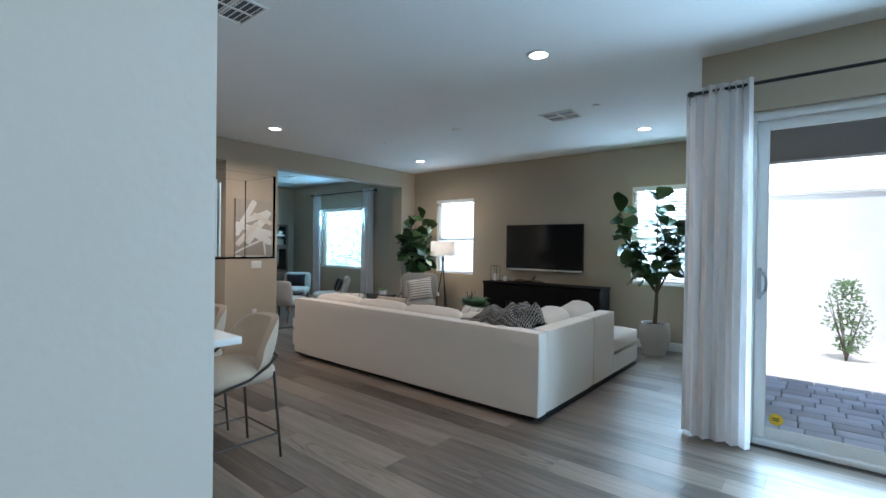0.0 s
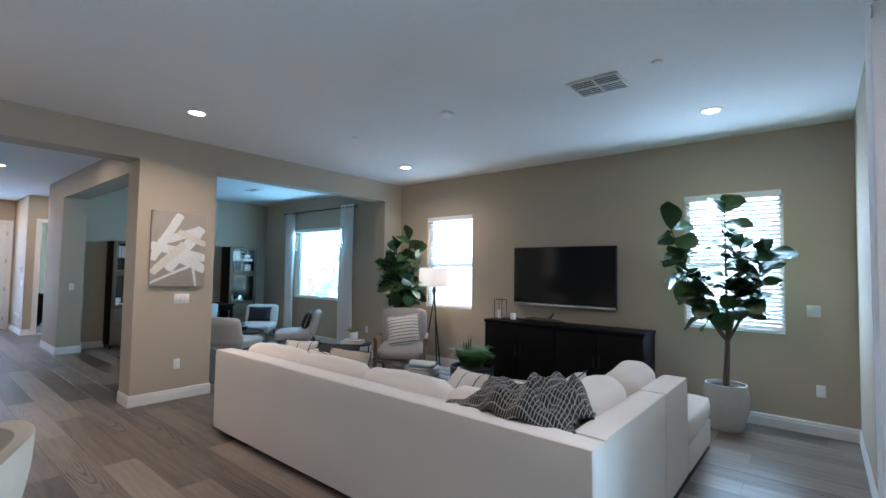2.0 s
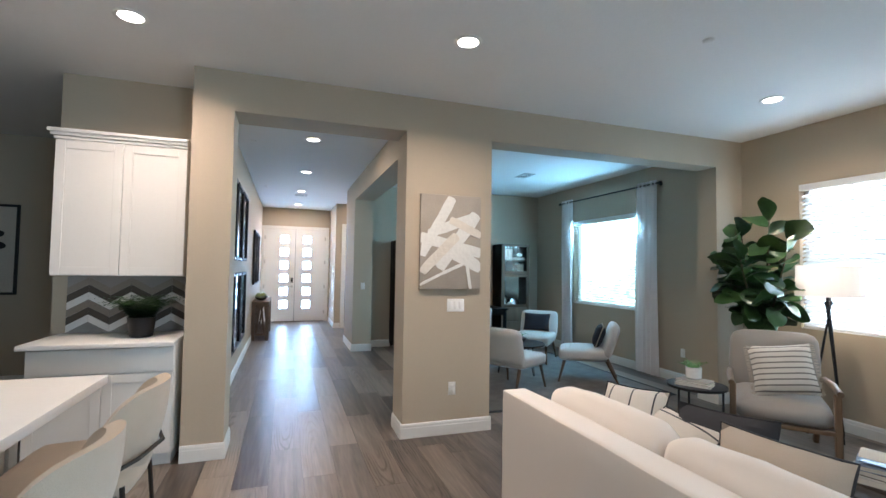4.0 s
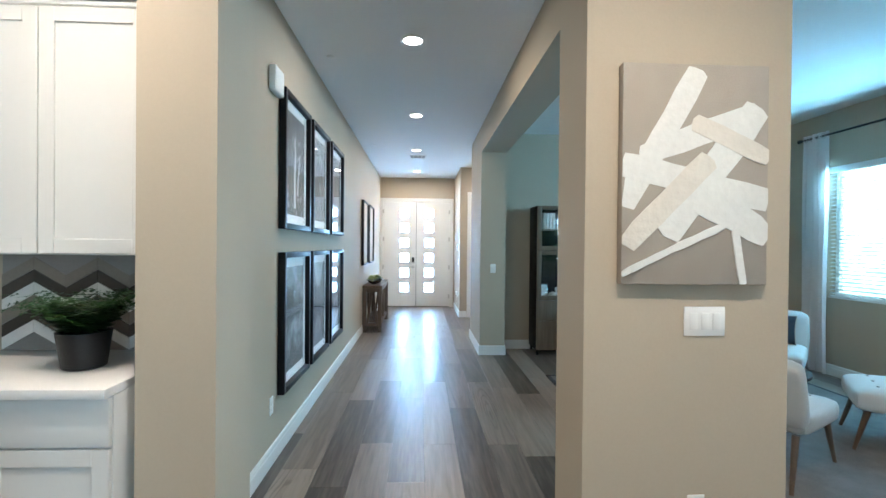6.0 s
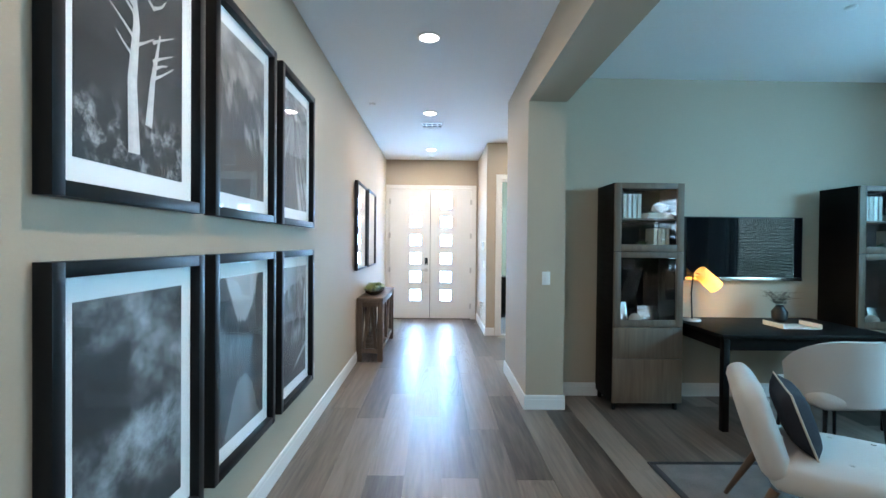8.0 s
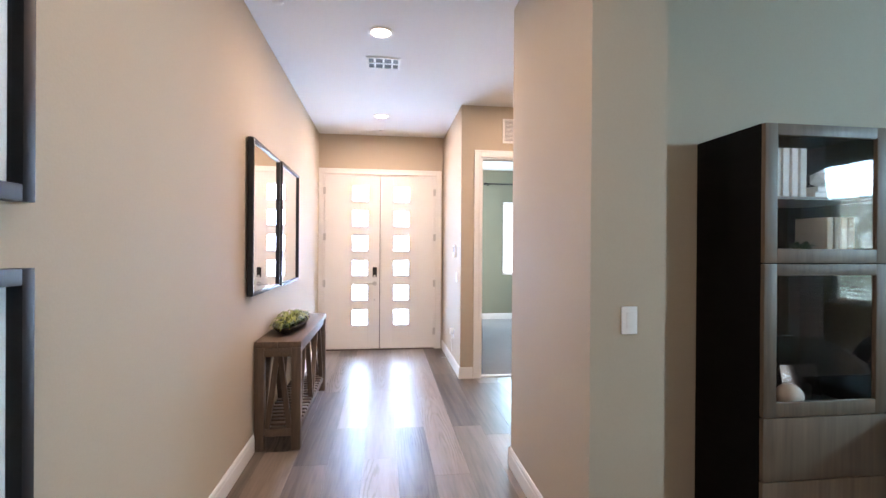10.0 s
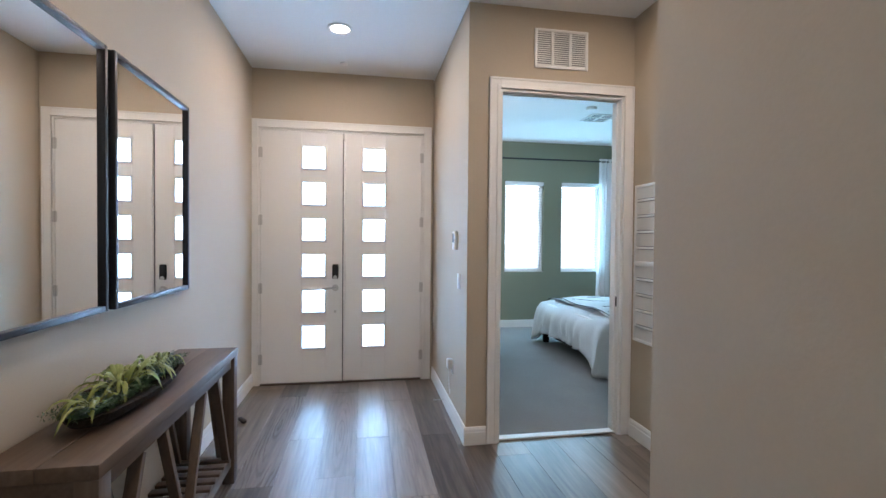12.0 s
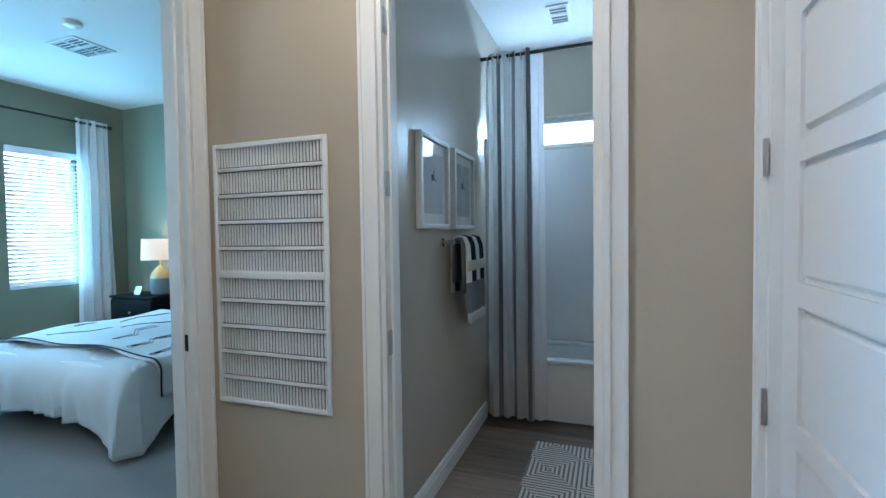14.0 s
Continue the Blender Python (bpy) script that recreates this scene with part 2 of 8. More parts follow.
M_CARPET = mat("grey carpet", (0.25, 0.25, 0.245), 0.95, var=0.18, big=3, fine=260, bump=0.6, sheen=0.3, spec=0.1)
M_BLACK = mat("black lacquered metal", (0.015, 0.015, 0.016), 0.4, var=0.2, metal=0.3)
M_LACQUER = mat("satin black lacquer", (0.005, 0.005, 0.006), 0.42, var=0.2, bump=0.02, spec=0.22)
M_BLACKWOOD = wood("black stained wood", (0.0025, 0.002, 0.002), (0.007, 0.006, 0.0055), "x", 0.55, rand=0.1, spec=0.14)
M_STEEL = mat("brushed steel", (0.55, 0.54, 0.52), 0.3, metal=1.0, var=0.05, bump=0.02)
M_PLASTIC = mat("white plastic", (0.80, 0.79, 0.76), 0.35, var=0.01, bump=0.0)
M_GLASS = glass("clear glass")
M_GLAZING = glass("picture glass", ior=1.13)
M_SHEER = sheer("white linen", (0.93, 0.91, 0.91), 0.42)
M_BLIND = sheer("white blind slat", (0.90, 0.92, 0.93), 0.6, 30)
M_FROST = glass("frosted glass", (0.95, 0.97, 1.0), 0.35)
M_MIRROR = mat("mirror glass", (0.90, 0.90, 0.89), 0.01, metal=1.0, var=0.0, bump=0.0)


# ---- shape helpers ----
def box(bm, x0, x1, y0, y1, z0, z1, bev=0.0, seg=2):
    made = bmesh.ops.create_cube(bm, size=1.0, matrix=Matrix.Translation(((x0 + x1) / 2, (y0 + y1) / 2, (z0 + z1) / 2)) @ Matrix.Diagonal((abs(x1 - x0), abs(y1 - y0), abs(z1 - z0), 1)))
    if bev:
        edges = list({e for v in made["verts"] for e in v.link_edges})
        bmesh.ops.bevel(bm, geom=edges, offset=bev, segments=seg, affect="EDGES", profile=0.5)
    return bm


def rod(bm, a, b, r0, r1=None, n=12):
    a, b = Vector(a), Vector(b)
    d = b - a
    m = Matrix.Translation((a + b) / 2) @ d.to_track_quat("Z", "Y").to_matrix().to_4x4()
    bmesh.ops.create_cone(bm, cap_ends=True, cap_tris=False, segments=n, radius1=r0, radius2=r0 if r1 is None else r1, depth=d.length, matrix=m)
    return bm


def bar(bm, a, b, w, h, bev=0.002):
    """A square bar from a to b."""
    a, b = Vector(a), Vector(b)
    d = b - a
    m = Matrix.Translation((a + b) / 2) @ d.to_track_quat("Z", "Y").to_matrix().to_4x4() @ Matrix.Diagonal((w, h, d.length, 1))
    made = bmesh.ops.create_cube(bm, size=1.0, matrix=m)
    if bev:
        bmesh.ops.bevel(bm, geom=list({e for v in made["verts"] for e in v.link_edges}), offset=bev, segments=1, affect="EDGES")
    return bm


def lathe(bm, profile, n=24, at=(0, 0, 0)):
    """A turned shape: profile is rows of radius, height."""
    rings = []
    for r, z in profile:
        rings.append([bm.verts.new((at[0] + r * math.cos(2 * math.pi * k / n), at[1] + r * math.sin(2 * math.pi * k / n), at[2] + z)) for k in range(n)])
    for a, b in zip(rings, rings[1:]):
        for k in range(n):
            bm.faces.new((a[k], a[(k + 1) % n], b[(k + 1) % n], b[k]))
    bm.faces.new(list(reversed(rings[0])))
    bm.faces.new(rings[-1])
    return bm


def soft_box(bm, sx, sy, sz, r=0.06, puff=0.0, cuts=7, crumple=0.0, m=None):
    """An upholstered block: rounded edges, a bulge, and small folds."""
    made = bmesh.ops.create_cube(bm, size=2.0)
    bmesh.ops.subdivide_edges(bm, edges=list({e for v in made["verts"] for e in v.link_edges}), cuts=cuts, use_grid_fill=True)
    verts = [v for v in bm.verts if not v.tag]
    half = Vector((sx / 2, sy / 2, sz / 2))
    r = min(r, min(half) * 0.98)
    for v in verts:
        u = v.co.copy()
        p = Vector((u.x * half.x, u.y * half.y, u.z * half.z))
        core = Vector([max(-(h - r), min(h - r, c)) for c, h in zip(p, half)])
        d = p - core
        q = core + d.normalized() * r if d.length > 1e-6 else p
        bul = Vector((u.x * (1 - u.y ** 2) * (1 - u.z ** 2), u.y * (1 - u.x ** 2) * (1 - u.z ** 2), u.z * (1 - u.x ** 2) * (1 - u.y ** 2)))
        q = q + bul * puff
        if crumple:
            q = q + noise.noise_vector(q * 5 + Vector((sx, sy, sz)) * 7) * crumple
        v.co = m @ q if m else q
        v.tag = True
    return bm


def pillow(bm, w, h, t, m=None, ears=0.06, n=10):
    """A scatter cushion: two bulged faces that meet in a seam, with drawn-out corners."""
    front, back = {}, {}
    for i in range(n + 1):
        for j in range(n + 1):
            u, v = 2 * i / n - 1, 2 * j / n - 1
            pull = 1 - ears * (1 - abs(v) ** 2) * abs(u) - 0
            pull2 = 1 - ears * (1 - abs(u) ** 2) * abs(v)
            z = t / 2 * ((1 - u ** 4) * (1 - v ** 4)) ** 0.55
            wr = 0.008 * noise.noise(Vector((u * 2.2, v * 2.2, w * 9 + h)))
            a = Vector((u * w / 2 * pull, v * h / 2 * pull2, z + wr))
            b = Vector((a.x, a.y, -z + wr))
            front[i, j] = bm.verts.new(m @ a if m else a)
            back[i, j] = front[i, j] if max(abs(u), abs(v)) > 0.999 else bm.verts.new(m @ b if m else b)
    for i in range(n):
        for j in range(n):
            bm.faces.new((front[i, j], front[i + 1, j], front[i + 1, j + 1], front[i, j + 1]))
            bm.faces.new((back[i, j], back[i, j + 1], back[i + 1, j + 1], back[i + 1, j]))
    return bm


def tube(bm, pts, r, n=8, close=False):
    """A round bar along points; r is one radius or one for each point."""
    pts = [Vector(p) for p in pts]
    rs = r if isinstance(r, (list, tuple)) else [r] * len(pts)
    rings, side = [], None
    for k, p in enumerate(pts):
        d = (pts[min(k + 1, len(pts) - 1)] - pts[max(k - 1, 0)]).normalized()
        side = (side - d * side.dot(d)).normalized() if side is not None and (side - d * side.dot(d)).length > 1e-4 else d.orthogonal().normalized()
        up = d.cross(side)
        rings.append([bm.verts.new(p + (side * math.cos(2 * math.pi * j / n) + up * math.sin(2 * math.pi * j / n)) * rs[k]) for j in range(n)])
    for a, b in zip(rings, rings[1:]):
        for j in range(n):
            bm.faces.new((a[j], a[(j + 1) % n], b[(j + 1) % n], b[j]))
    bm.faces.new(list(reversed(rings[0])))
    bm.faces.new(rings[-1])
    return bm


def smooth(bm, flat_above=40):
    for f in bm.faces:
        f.smooth = True
    for e in bm.edges:
        if len(e.link_faces) == 2 and e.calc_face_angle(0) > radians(flat_above):
            e.smooth = False
    return bm


def mesh_of(name, bm, material, smoothed=True):
    bmesh.ops.recalc_face_normals(bm, faces=bm.faces)
    if smoothed:
        smooth(bm)
    me = bpy.data.meshes.new(name)
    bm.to_mesh(me)
    bm.free()
    me.materials.append(material)
    return me


def part(name, bm, material, parent, label=""):
    ob = new(name, mesh_of(name, bm, material) if isinstance(bm, bmesh.types.BMesh) else bm)
    ob.parent = parent
    return tagged(ob, label)


def thing(name, label, category, at=(0, 0, 0), rz=0.0, group=""):
    ob = new(name)
    ob.empty_display_size = 0.1
    ob.matrix_world = pose(*at, 0, 0, rz)
    return tagged(ob, label, category, group)


def single(name, bm, material, label, category, group="", at=(0, 0, 0), rz=0.0):
    ob = new(name, mesh_of(name, bm, material))
    ob.matrix_world = pose(*at, 0, 0, rz)
    return tagged(ob, label, category, group)


def structure(name, bm, material, label, category="wall"):
    ob = new(name, mesh_of(name, bm, material, False))
    return tagged(ob, label, category, kind="structure")


def bmn():
    return bmesh.new()


def boxes(rows, bev=0.0):
    bm = bmn()
    for r in rows:
        box(bm, *r, bev)
    return bm


# ---- the large structure ----
TOP = CEIL + 0.15
XW, YN = -6.35, 7.285
# living room: north wall with two windows
W1 = (-5.72, -4.79, 0.92, 2.40)
W2 = (-1.83, -0.92, 0.93, 2.40)
NT = 0.16
WD = (-9.64, -7.88, 0.88, 2.37)
structure("wall_north", boxes([
    (-11.1, WD[0], YN, YN + NT, 0, TOP), (WD[0], WD[1], YN, YN + NT, 0, WD[2]), (WD[0], WD[1], YN, YN + NT, WD[3], TOP),
    (WD[1], W1[0], YN, YN + NT, 0, TOP), (W1[0], W1[1], YN, YN + NT, 0, W1[2]), (W1[0], W1[1], YN, YN + NT, W1[3], TOP),
    (W1[1], W2[0], YN, YN + NT, 0, TOP), (W2[0], W2[1], YN, YN + NT, 0, W2[2]), (W2[0], W2[1], YN, YN + NT, W2[3], TOP),
    (W2[1], -0.22, YN, YN + NT, 0, TOP)]), M_WALL, "taupe painted wall with recessed windows")
structure("wall_return", boxes([(-0.38, -0.22, 4.41, YN, 0, TOP)]), M_WALL, "taupe painted return wall beside the sliding door")
SL = (-0.06, 2.40, 2.52)
structure("wall_sliding_door", boxes([
    (-0.38, SL[0], 4.25, 4.41, 0, TOP), (SL[0], SL[1], 4.25, 4.41, SL[2], TOP), (SL[1], 3.2, 4.25, 4.41, 0, TOP)]), M_WALL, "taupe painted wall around the sliding glass door")
# living room: west wall with the openings of the hall and of the den
OH, OD = 2.69, 2.685
structure("wall_west", boxes([
    (-6.70, XW, 1.550, 1.845, 0, TOP), (-6.70, XW, 1.845, 3.245, OH, TOP), (-6.70, XW, 3.245, 4.07, 0, TOP),
    (-6.61, XW, 4.07, 6.89, OD, TOP), (-6.61, XW, 6.89, YN, 0, TOP)]), M_WALL, "taupe painted wall with two wide openings")
structure("wall_kitchen", boxes([(-7.05, -6.88, 0.52, 1.506, 0, TOP), (-6.88, -6.70, 1.507, 1.645, 0, TOP)]), M_WALL, "taupe painted wall behind the cabinets")
# hall
structure("wall_hall_south", boxes([(-15.43, -6.88, 1.507, 1.645, 0, TOP)]), M_WALL, "cream painted hall wall with pictures")
structure("beam_den", boxes([(-10.57, -6.70, 3.385, 3.715, 2.665, TOP)]), M_WALL, "painted beam over the wide den opening")
structure("wall_hall_north", boxes([(-11.722, -10.57, 3.385, 3.690, 0, TOP), (-11.70, -10.57, 3.690, 3.715, 0, TOP)]), M_WALL, "cream painted hall wall end")
structure("wall_den_west", boxes([(-11.08, -10.94, 3.72, YN, 0, TOP)]), M_WALL, "taupe painted den wall")
FD = (1.70, 3.275, 2.455)
LITES = [0.342 + k * 0.3464 for k in range(6)]
structure("wall_front", boxes([(-15.43, -15.27, 1.645, FD[0], 0, TOP), (-15.43, -15.27, FD[1], 3.37, 0, TOP), (-15.43, -15.27, FD[0], FD[1], FD[2], TOP)]), M_WALL, "cream painted wall around the entrance doors")
structure("wall_jog", boxes([(-15.43, -13.74, 3.38, 3.52, 0, TOP)]), M_WALL, "cream painted short wall beside the entrance")
BD = (3.60, 4.522, 2.44)
structure("wall_bedroom_door", boxes([(-13.86, -13.74, 3.52, BD[0], 0, TOP), (-13.86, -13.74, BD[1], 4.72, 0, TOP), (-13.86, -13.74, BD[0], BD[1], BD[2], TOP)]), M_WALL, "cream painted wall around the bedroom doorway")
TH = (-12.90, -12.12, 2.43)
structure("wall_bath_door", boxes([(-13.74, TH[0], 4.60, 4.72, 0, TOP), (TH[1], -11.58, 4.60, 4.72, 0, TOP), (TH[0], TH[1], 4.60, 4.72, TH[2], TOP)]), M_WALL, "cream painted wall around the bathroom doorway")
CL = (3.77, 4.535, 2.43)
structure("wall_closet", boxes([(-11.70, -11.58, 3.72, CL[0], 0, TOP), (-11.70, -11.58, CL[1], 4.60, 0, TOP), (-11.70, -11.58, CL[0], CL[1], CL[2], TOP), (-11.58, -11.08, 3.72, 3.78, 0, TOP)]), M_WALL, "cream painted wall around the closet door")
# bedroom
BW = [(4.92, 5.58), (5.89, 6.59)]
structure("wall_bedroom_west", boxes([
    (-17.96, -17.8, 1.9, BW[0][0], 0, TOP), (-17.96, -17.8, BW[0][1], BW[1][0], 0, TOP), (-17.96, -17.8, BW[1][1], 7.26, 0, TOP),
    *[(-17.96, -17.8, a, b, 0, 0.90) for a, b in BW], *[(-17.96, -17.8, a, b, 2.37, TOP) for a, b in BW]]), M_OLIVE, "olive green painted bedroom wall with two windows")
structure("wall_bedroom_north", boxes([(-17.8, -13.0, 7.10, 7.26, 0, TOP)]), M_OLIVE, "olive green painted bedroom wall")
structure("wall_bedroom_east", boxes([(-13.14, -13.0, 4.72, 7.10, 0, TOP)]), M_BATHWALL, "painted wall between bedroom and bathroom")
structure("wall_bedroom_south", boxes([(-17.8, -15.43, 1.9, 2.06, 0, TOP)]), M_OLIVE, "olive green painted bedroom wall")
# bathroom
structure("wall_bath_north", boxes([(-13.0, -12.82, 7.2, 7.34, 0, TOP), (-12.82, -11.9, 7.2, 7.34, 0, 2.155), (-12.82, -11.9, 7.2, 7.34, 2.425, TOP), (-11.9, -11.08, 7.2, 7.34, 0, TOP)]), M_BATHWALL, "pale painted bathroom wall with a high window")
structure("wall_bath_east", boxes([(-11.2, -11.08, 4.72, 7.2, 0, TOP)]), M_BATHWALL, "pale painted bathroom wall")
# walls that close the place behind the camera
structure("wall_passage", boxes([(-0.47, -0.33, -2.6, 0.418, 0, TOP)]), mat("pale kitchen paint", (0.76, 0.75, 0.70), 0.6, var=0.02, bump=0.05), "pale painted end wall beside the kitchen")
structure("wall_east", boxes([(3.2, 3.36, -2.6, 4.41, 0, TOP)]), M_WALL, "taupe painted wall behind")
structure("wall_south", boxes([(-9.46, 3.36, -2.76, -2.6, 0, TOP)]), M_WALL, "taupe painted wall of the kitchen")
structure("wall_far_kitchen", boxes([(-9.46, -9.3, -2.6, 1.507, 0, TOP)]), M_WALL, "taupe painted wall beyond the kitchen")
structure("ceiling", boxes([(-18.0, 3.4, -2.8, 4.41, CEIL, CEIL + 0.1), (-18.0, -0.22, 4.41, 7.45, CEIL, CEIL + 0.1)]), M_CEIL, "white textured ceiling", "ceiling")
structure("floor", boxes([(-15.43, 3.36, -2.76, 4.42, -0.12, -0.004), (-15.43, -0.2, 4.42, 7.4, -0.12, -0.004)]), M_JOINT, "dark subfloor between the planks", "floor")
structure("bedroom_floor", boxes([(-18.0, -15.43, 1.9, 7.26, -0.12, 0.008), (-15.43, -13.80, 3.5, 7.26, -0.12, 0.008), (-13.80, -13.0, 4.66, 7.26, -0.12, 0.008)]), M_CARPET, "grey cut pile carpet", "carpet")


def baseboard(rows):
    """Moulded skirting: rows of ends a, b and the way that the wall faces."""
    for (ax, ay), (bx, by), (nx, ny) in rows:
        bm = bmn()
        d = Vector((bx - ax, by - ay, 0))
        prof = [(0.0, 0.0), (0.014, 0.0), (0.014, 0.085), (0.011, 0.092), (0.011, 0.108), (0.006, 0.122), (0.0, 0.124)]
        rings = [[bm.verts.new((x + nx * (u + 0.001), y + ny * (u + 0.001), z + 0.001)) for u, z in prof] for x, y in ((ax, ay), (bx, by))]
        k = len(prof)
        for j in range(k):
            bm.faces.new((rings[0][j], rings[0][(j + 1) % k], rings[1][(j + 1) % k], rings[1][j]))
        bm.faces.new(rings[0])
        bm.faces.new(list(reversed(rings[1])))
        structure("baseboard", bm, M_TRIM, "white moulded baseboard", "baseboard")


baseboard([
    ((-6.61, YN), (-10.94, YN), (0, -1)), ((XW, YN), (-0.38, YN), (0, -1)), ((-0.38, YN), (-0.38, 4.25), (-1, 0)),
    ((XW, 3.231), (XW, 4.084), (1, 0)), ((XW, 1.55), (XW, 1.859), (1, 0)), ((-6.70, 3.245), (XW + 0.014, 3.245), (0, -1)), ((XW + 0.014, 1.845), (-6.70, 1.845), (0, 1)),
    ((-6.70, 4.07), (XW + 0.014, 4.07), (0, 1)), ((XW, 6.876), (XW, YN), (1, 0)), ((-6.61, 6.89), (XW + 0.014, 6.89), (0, -1)),
    ((-6.70, 1.645), (-15.27, 1.645), (0, 1)), ((-10.556, 3.385), (-11.736, 3.385), (0, -1)), ((-10.57, 3.371), (-10.57, 3.729), (1, 0)),
    ((-10.94, 3.72), (-10.94, YN), (1, 0)), ((-10.57, 3.715), (-10.94, 3.715), (0, 1)), ((-13.74, 3.38), (-15.27, 3.38), (0, -1)),
    ((-13.74, 3.366), (-13.74, 3.52), (1, 0)), ((-13.74, 4.60), (-13.03, 4.60), (0, -1)), ((-12.04, 4.60), (-11.70, 4.60), (0, -1)),
    ((-11.722, 3.371), (-11.722, 3.689), (-1, 0)), ((-13.0, 4.72), (-13.0, 6.44), (1, 0)), ((-17.8, 2.06), (-17.8, 7.10), (1, 0)), ((-17.8, 7.10), (-13.14, 7.10), (0, -1)),
    ((-0.33, 0.418), (-0.33, -2.6), (1, 0)), ((-9.3, -2.6), (-9.3, 1.507), (1, 0)), ((-0.38, 4.25), (-0.13, 4.25), (0, -1))])

# ---- windows, doors and fixtures ----
M_SKYGLOW = glow("hazy bright distance", (0.84, 0.93, 1.0), 4.0)
M_CAN = glow("lit can lens", (1.0, 0.90, 0.78), 14.0)
M_VINYL = mat("white vinyl", (0.82, 0.83, 0.83), 0.35, var=0.01, bump=0.0)
M_DARKGRILLE = mat("dark vent inside", (0.10, 0.105, 0.11), 0.7)


M_LEAFGLOW = glow("bright leafy distance", (0.8, 0.9, 1.0), 5.0)
lx, ly, lz = own_axes(M_LEAFGLOW)
leafy = noise_of(lx * 5.0, lz * 5.0, 8, 0.72, 0.6).step(0.42, 0.66)
nn, ll, pp = nodes_of(M_LEAFGLOW)
lm = nn.new("ShaderNodeMix")
lm.data_type = "RGBA"
ll.new(leafy.out, lm.inputs["Factor"])
lm.inputs[6].default_value, lm.inputs[7].default_value = (0.04, 0.11, 0.08, 1), (0.50, 0.80, 0.85, 1)
ll.new(lm.outputs[2], pp.inputs["Emission Color"])


def backdrop(x0, x1, y0, y1, z0, z1, material=M_SKYGLOW):
    structure("backdrop", boxes([(x0, x1, y0, y1, z0, z1)]), material, "overexposed bright distance outside the window", "backdrop")


def axis_box(bm, ax, u0, u1, d0, d1, z0, z1, bev=0.0):
    """A box on a wall that runs along x (ax 'x': u is x, d is y) or along y (u is y, d is x)."""
    if ax == "x":
        return box(bm, u0, u1, min(d0, d1), max(d0, d1), z0, z1, bev)
    return box(bm, min(d0, d1), max(d0, d1), u0, u1, z0, z1, bev)


def window(name, ax, u0, u1, z0, z1, face, out, blind=True, mid=None, turn=38):
    """A vinyl window deep in its opening with a sill and a slatted blind. face: the inner wall plane; out: +1 or -1 along the wall's normal to the outside."""
    w = tagged(new(name), "white vinyl window set deep in the wall", "window", kind="structure")
    d = face + out * 0.09
    bm = bmn()
    f = 0.045
    for a, b, c, e in ((u0, u0 + f, z0, z1), (u1 - f, u1, z0, z1), (u0 + f, u1 - f, z0, z0 + f), (u0 + f, u1 - f, z1 - f, z1)):
        axis_box(bm, ax, a + 0.001, b - 0.001, d, d + out * 0.06, c + 0.001, e - 0.001, 0.004)
    part("window_frame", bm, M_VINYL, w)
    if mid:
        bm = bmn()
        axis_box(bm, ax, u0 + f, u1 - f, d + out * 0.005, d + out * 0.045, mid - 0.02, mid + 0.02, 0.004)
        part("meeting_rail", bm, M_VINYL, w)
    bm = bmn()
    axis_box(bm, ax, u0 + f, u1 - f, d + out * 0.028, d + out * 0.034, z0 + f, z1 - f)
    pane = part("pane", bm, M_GLASS, w)
    pane.visible_shadow = False
    bm = bmn()
    axis_box(bm, ax, u0 + 0.002, u1 - 0.002, face + out * 0.002, d - out * 0.001, z0 + 0.0005, z0 + 0.012, 0.003)
    part("window_sill", bm, M_TRIM, w)
    if not blind:
        return
    b = thing("window_blind", "white horizontal slatted blind, lowered and half open", "window blind", group="window blinds")
    bm = bmn()
    axis_box(bm, ax, u0 + 0.006, u1 - 0.006, face - out * 0.014, face + out * 0.055, z1 - 0.068, z1 - 0.002, 0.006)
    part("headrail", bm, M_VINYL, b)
    bm = bmn()
    axis_box(bm, ax, u0 + 0.012, u1 - 0.012, face + out * 0.018, face + out * 0.062, z0 + 0.016, z0 + 0.034, 0.004)
    part("bottom_rail", bm, M_VINYL, b)
    bm = bmn()
    n, half = 5, (u1 - u0) / 2 - 0.012
    tilt, width = radians(turn), 0.048
    top, low = [], []
    for i in range(n):
        s = (i / (n - 1) - 0.5) * width
        crown = 0.004 * (1 - (2 * i / (n - 1) - 1) ** 2)
        dd, zz = s * math.cos(tilt) * out + crown * math.sin(tilt) * -out, s * math.sin(tilt) + crown * math.cos(tilt)
        for k, lst in ((0.0012, top), (-0.0012, low)):
            lst.append([bm.verts.new((u, dd, zz + k) if ax == "x" else (dd, u, zz + k)) for u in (-half, half)])
    for lst in (top, low):
        for p, q in zip(lst, lst[1:]):
            bm.faces.new((p[0], p[1], q[1], q[0]))
    for i in (0, n - 1):
        bm.faces.new((top[i][0], top[i][1], low[i][1], low[i][0]))
    slat = mesh_of("slat", bm, M_BLIND)
    z = z0 + 0.055
    while z < z1 - 0.085:
        ob = new("slat", slat)
        ob.parent = b
        c = (u0 + u1) / 2
        ob.location = (c, face + out * 0.04, z) if ax == "x" else (face + out * 0.04, c, z)
        z += 0.0435
    for s in (0.2, 0.8):
        bm = bmn()
        u = u0 + (u1 - u0) * s
        axis_box(bm, ax, u - 0.0012, u + 0.0012, face + out * 0.012, face + out * 0.0145, z0 + 0.02, z1 - 0.06)
        part("lift_cord", bm, M_VINYL, b)


